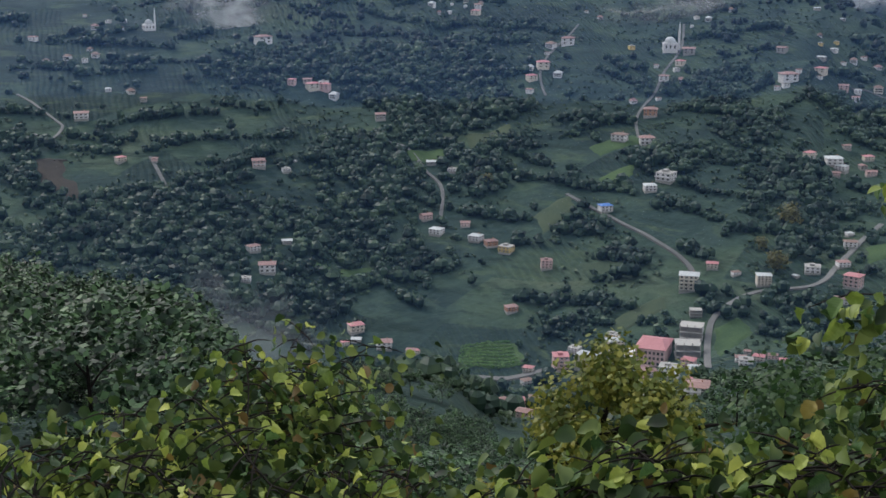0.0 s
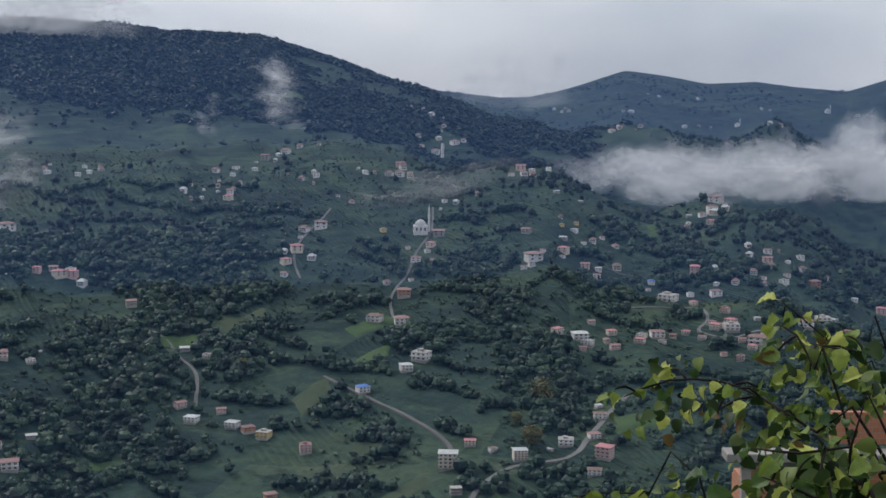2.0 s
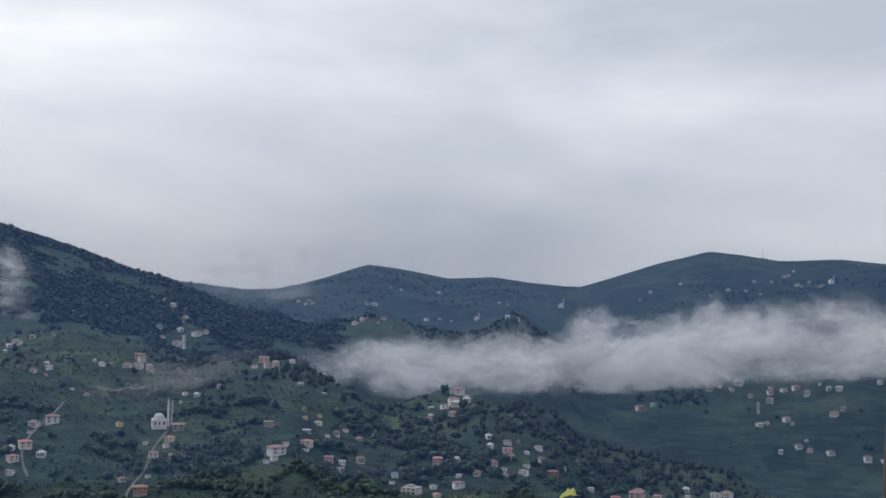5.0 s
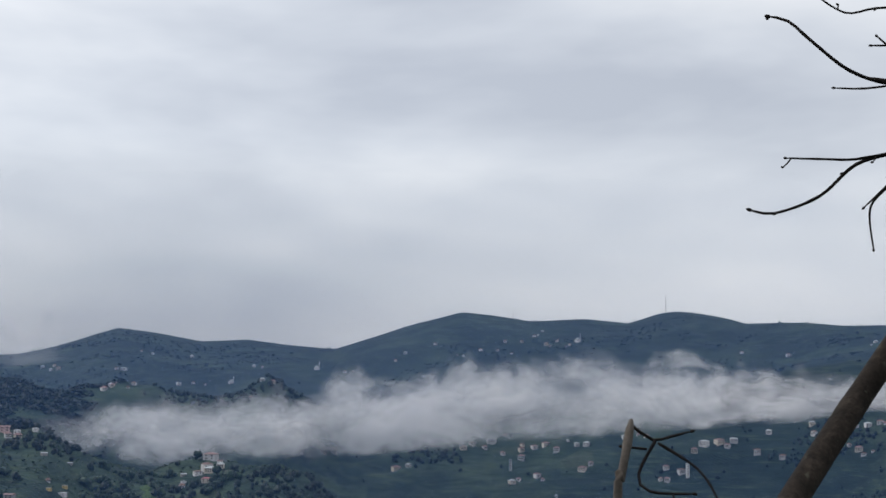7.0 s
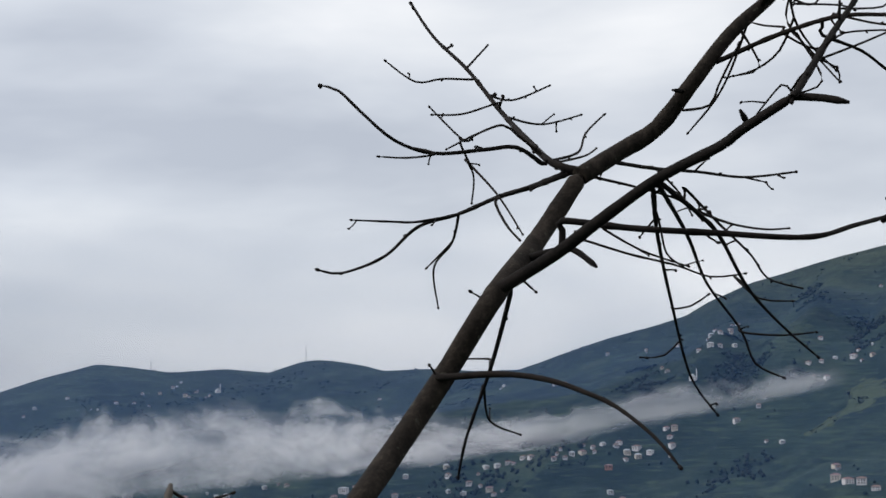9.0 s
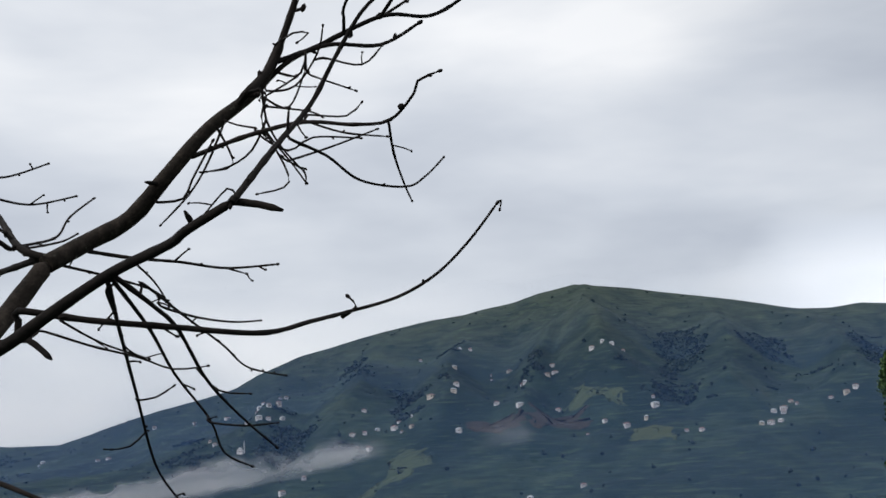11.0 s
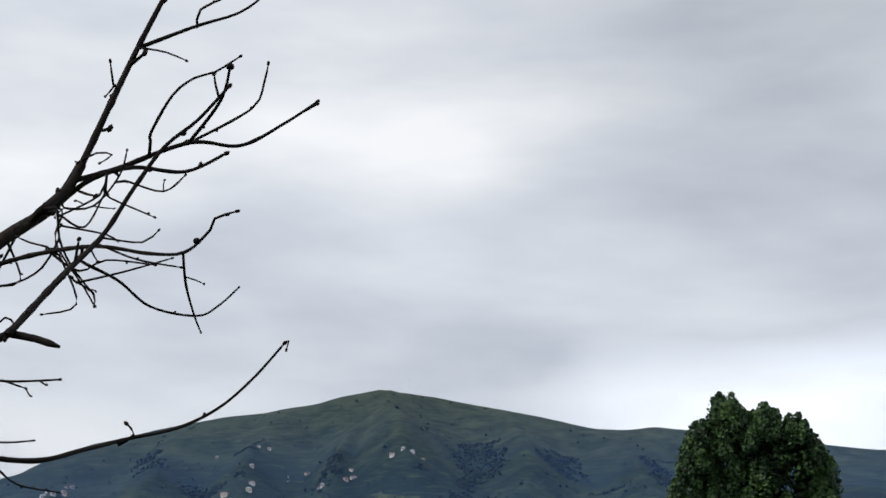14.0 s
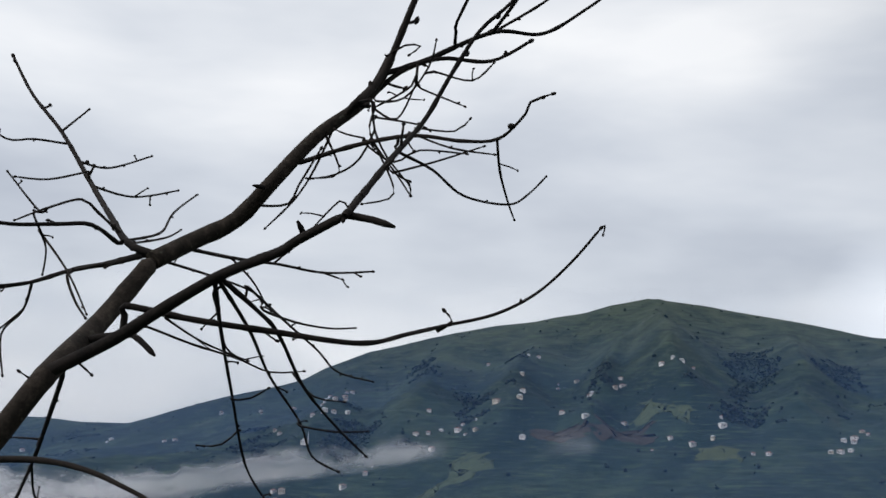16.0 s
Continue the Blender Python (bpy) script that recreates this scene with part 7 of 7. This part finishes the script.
SHOOTS.append((24, 0.065, [(0.863, 1.532, -0.882), (0.862, 1.625, -0.831), (0.841, 1.72, -0.786), (0.808, 1.796, -0.787)]))
SHOOTS.append((22, 0.065, [(0.923, 1.499, -0.874), (0.875, 1.561, -0.819), (0.844, 1.658, -0.786), (0.816, 1.741, -0.767)]))
SHOOTS.append((22, 0.062, [(0.928, 1.393, -0.821), (0.922, 1.482, -0.79), (0.946, 1.553, -0.748), (0.996, 1.596, -0.724)]))
SHOOTS.append((24, 0.06, [(1.001, 1.351, -0.797), (1.0, 1.439, -0.766), (1.004, 1.517, -0.741), (0.988, 1.595, -0.738)]))
SHOOTS.append((20, 0.058, [(1.145, 1.491, -0.841), (1.113, 1.549, -0.783), (1.111, 1.62, -0.779), (1.102, 1.685, -0.796)]))
SHOOTS.append((24, 0.058, [(1.02, 1.645, -0.972), (0.992, 1.696, -0.914), (0.998, 1.774, -0.88), (0.983, 1.849, -0.873)]))
SHOOTS.append((11, 0.065, [(1.3, 1.678, -0.773), (1.258, 1.729, -0.735), (1.222, 1.759, -0.728), (1.215, 1.816, -0.76)]))
SHOOTS.append((22, 0.06, [(0.772, 1.862, -1.044), (0.791, 1.891, -0.977), (0.824, 1.905, -0.922), (0.896, 1.942, -0.9)]))
SHOOTS.append((24, 0.06, [(0.757, 1.48, -0.853), (0.803, 1.49, -0.791), (0.85, 1.484, -0.751), (0.939, 1.491, -0.751)]))
SHOOTS.append((22, 0.06, [(0.939, 1.272, -0.774), (0.901, 1.322, -0.74), (0.894, 1.399, -0.734), (0.868, 1.476, -0.743)]))



def set_leaf(owner, dice, at, size, out, turned=0.05):
    """A leaf on its stalk, hanging outwards with its face to the sky."""
    pick = dice.random()
    me = LEAVES[-1 - dice.randrange(2)] if pick < turned else LEAVES[dice.choice((0, 1, 2, 3, 4, 0, 1, 2, 3, 5, 6, 7, 8))]
    o = new("leaf", me)
    o.parent = owner
    way = (Vector(out) + Vector((dice.uniform(-0.7, 0.7), dice.uniform(-0.7, 0.7), dice.uniform(-1.3, 0.15)))).normalized()
    face = Vector((dice.uniform(-0.8, 0.8) - 0.2, dice.uniform(-0.8, 0.8) - 0.35, dice.uniform(0.0, 1.0)))
    x = way.cross(face).normalized()
    z = x.cross(way)
    turn = Matrix((x, way, z)).transposed().to_4x4()
    o.matrix_basis = Matrix.Translation(at + way * size * 0.2) @ turn @ Matrix.Scale(size * dice.uniform(0.7, 1.2), 4)
    return o


# a darkened hazel leaf copy: the bush's inner shade is put into its colour
HAZEL_SHADED = foliage("inner_hazel_leaves", (0.006, 0.014, 0.005), (0.034, 0.066, 0.018), (0.19, 0.24, 0.055), 9.0, 0.2, (0.15, 0.10, 0.035), 0.05)


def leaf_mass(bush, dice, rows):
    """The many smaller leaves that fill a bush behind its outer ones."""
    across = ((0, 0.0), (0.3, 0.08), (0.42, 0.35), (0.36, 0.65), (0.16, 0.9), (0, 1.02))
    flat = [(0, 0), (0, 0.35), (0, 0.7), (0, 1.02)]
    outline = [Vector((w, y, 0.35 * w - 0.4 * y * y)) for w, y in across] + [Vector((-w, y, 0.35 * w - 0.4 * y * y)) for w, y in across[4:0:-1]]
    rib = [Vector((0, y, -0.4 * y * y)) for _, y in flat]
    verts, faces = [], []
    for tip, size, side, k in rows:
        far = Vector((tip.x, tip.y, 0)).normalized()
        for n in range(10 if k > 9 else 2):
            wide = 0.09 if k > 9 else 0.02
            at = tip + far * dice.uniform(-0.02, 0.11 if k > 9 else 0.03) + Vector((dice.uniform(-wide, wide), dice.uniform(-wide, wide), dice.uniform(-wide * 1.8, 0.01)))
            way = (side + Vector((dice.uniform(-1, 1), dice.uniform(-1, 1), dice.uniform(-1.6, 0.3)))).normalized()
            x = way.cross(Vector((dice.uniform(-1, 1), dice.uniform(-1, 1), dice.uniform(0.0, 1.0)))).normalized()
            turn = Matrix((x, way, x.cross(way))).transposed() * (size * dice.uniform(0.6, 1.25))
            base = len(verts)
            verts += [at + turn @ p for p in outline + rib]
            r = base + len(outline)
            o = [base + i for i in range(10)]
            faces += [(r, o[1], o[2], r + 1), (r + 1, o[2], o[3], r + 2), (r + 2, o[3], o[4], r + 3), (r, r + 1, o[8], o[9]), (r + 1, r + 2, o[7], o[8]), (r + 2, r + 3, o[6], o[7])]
    ob = mesh_object("inner_leaves", verts, faces, HAZEL_SHADED, True)
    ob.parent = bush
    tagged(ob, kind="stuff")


def hazel_bushes():
    dice = random.Random(3)
    names = (("low hazel bush with browning leaf tips", lambda p: p.x < 0.16 * p.y),
             ("hazel bush with broad green and yellowing leaves", lambda p: p.x < 0.42 * p.y),
             ("dense hazel bush with large green leaves", lambda p: p.x < 0.66 * p.y),
             ("hazel branches with toothed green leaves reaching across", lambda p: True))
    bushes = [tagged(new("hazel_bush"), label, "bush", group="hazel bushes") for label, _ in names]
    masses = [[], [], [], []]
    for k, (count, size, pts) in enumerate(SHOOTS):
        pts = [Vector(p) - Vector((0, 0, 0.05 if k > 9 and p[0] > 0.6 else 0)) for p in pts]
        b = next(i for i, (_, test) in enumerate(names) if test(pts[-1]))
        foot = Vector((pts[0].x * 1.05 + (0.35 if k < 10 else 0), pts[0].y * 1.05 - (0.15 if k < 10 else 0), 0))
        foot.z = float(ground_height(foot.x, foot.y)) - 0.05
        stem = [foot, pts[0].lerp(foot, 0.5) + Vector((0.03, 0.03, 0))] + pts
        bm = bmesh.new()
        tube(bm, stem, 0.0042, 0.0013, 6, 0.2, k, 0.05)
        line = curve_points(pts, 0.02)
        n = len(line)
        more = int(count * 2.1)
        for i in range(more):
            at = line[min(n - 1, int((0.12 + 0.88 * (i + dice.random()) / more) * (n - 1)))]
            t = (line[min(n - 1, line.index(at) + 1)] - line[max(0, line.index(at) - 1)]).normalized()
            side = Vector((-t.y, t.x, 0)).normalized() * (1 if i % 2 else -1)
            reach = dice.uniform(0.008, 0.075) * (1 if k > 9 else 0.5)
            tip = at + side * reach + Vector((dice.uniform(-0.03, 0.03), dice.uniform(-0.03, 0.03), dice.uniform(-0.04, 0.02)))
            if reach > 0.03:
                tube(bm, [at, at.lerp(tip, 0.5) + Vector((0, 0, 0.006)), tip], 0.0018, 0.0012, 4, 0.0, i, 0.05)
            set_leaf(bushes[b], dice, tip, size * (0.38 if k > 9 else 0.46), side + t * 0.5, 0.02)
            masses[b].append((tip, size * 0.42, side, k))
        set_leaf(bushes[b], dice, line[-1], size * 0.5, (line[-1] - line[-3]).normalized(), 0.05)
        part("shoot", bm, BARK, bushes[b])
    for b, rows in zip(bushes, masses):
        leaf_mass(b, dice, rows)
    for s in range(5):
        a = s * 1.26
        at = Vector(SPRIG_TIP) + Vector((0.012 * math.cos(a), 0.012 * math.sin(a), 0.012 - 0.014 * s))
        o = set_leaf(SPRIG, dice, at, 0.052, (math.cos(a), math.sin(a), 0.3), 0.75)


hazel_bushes()
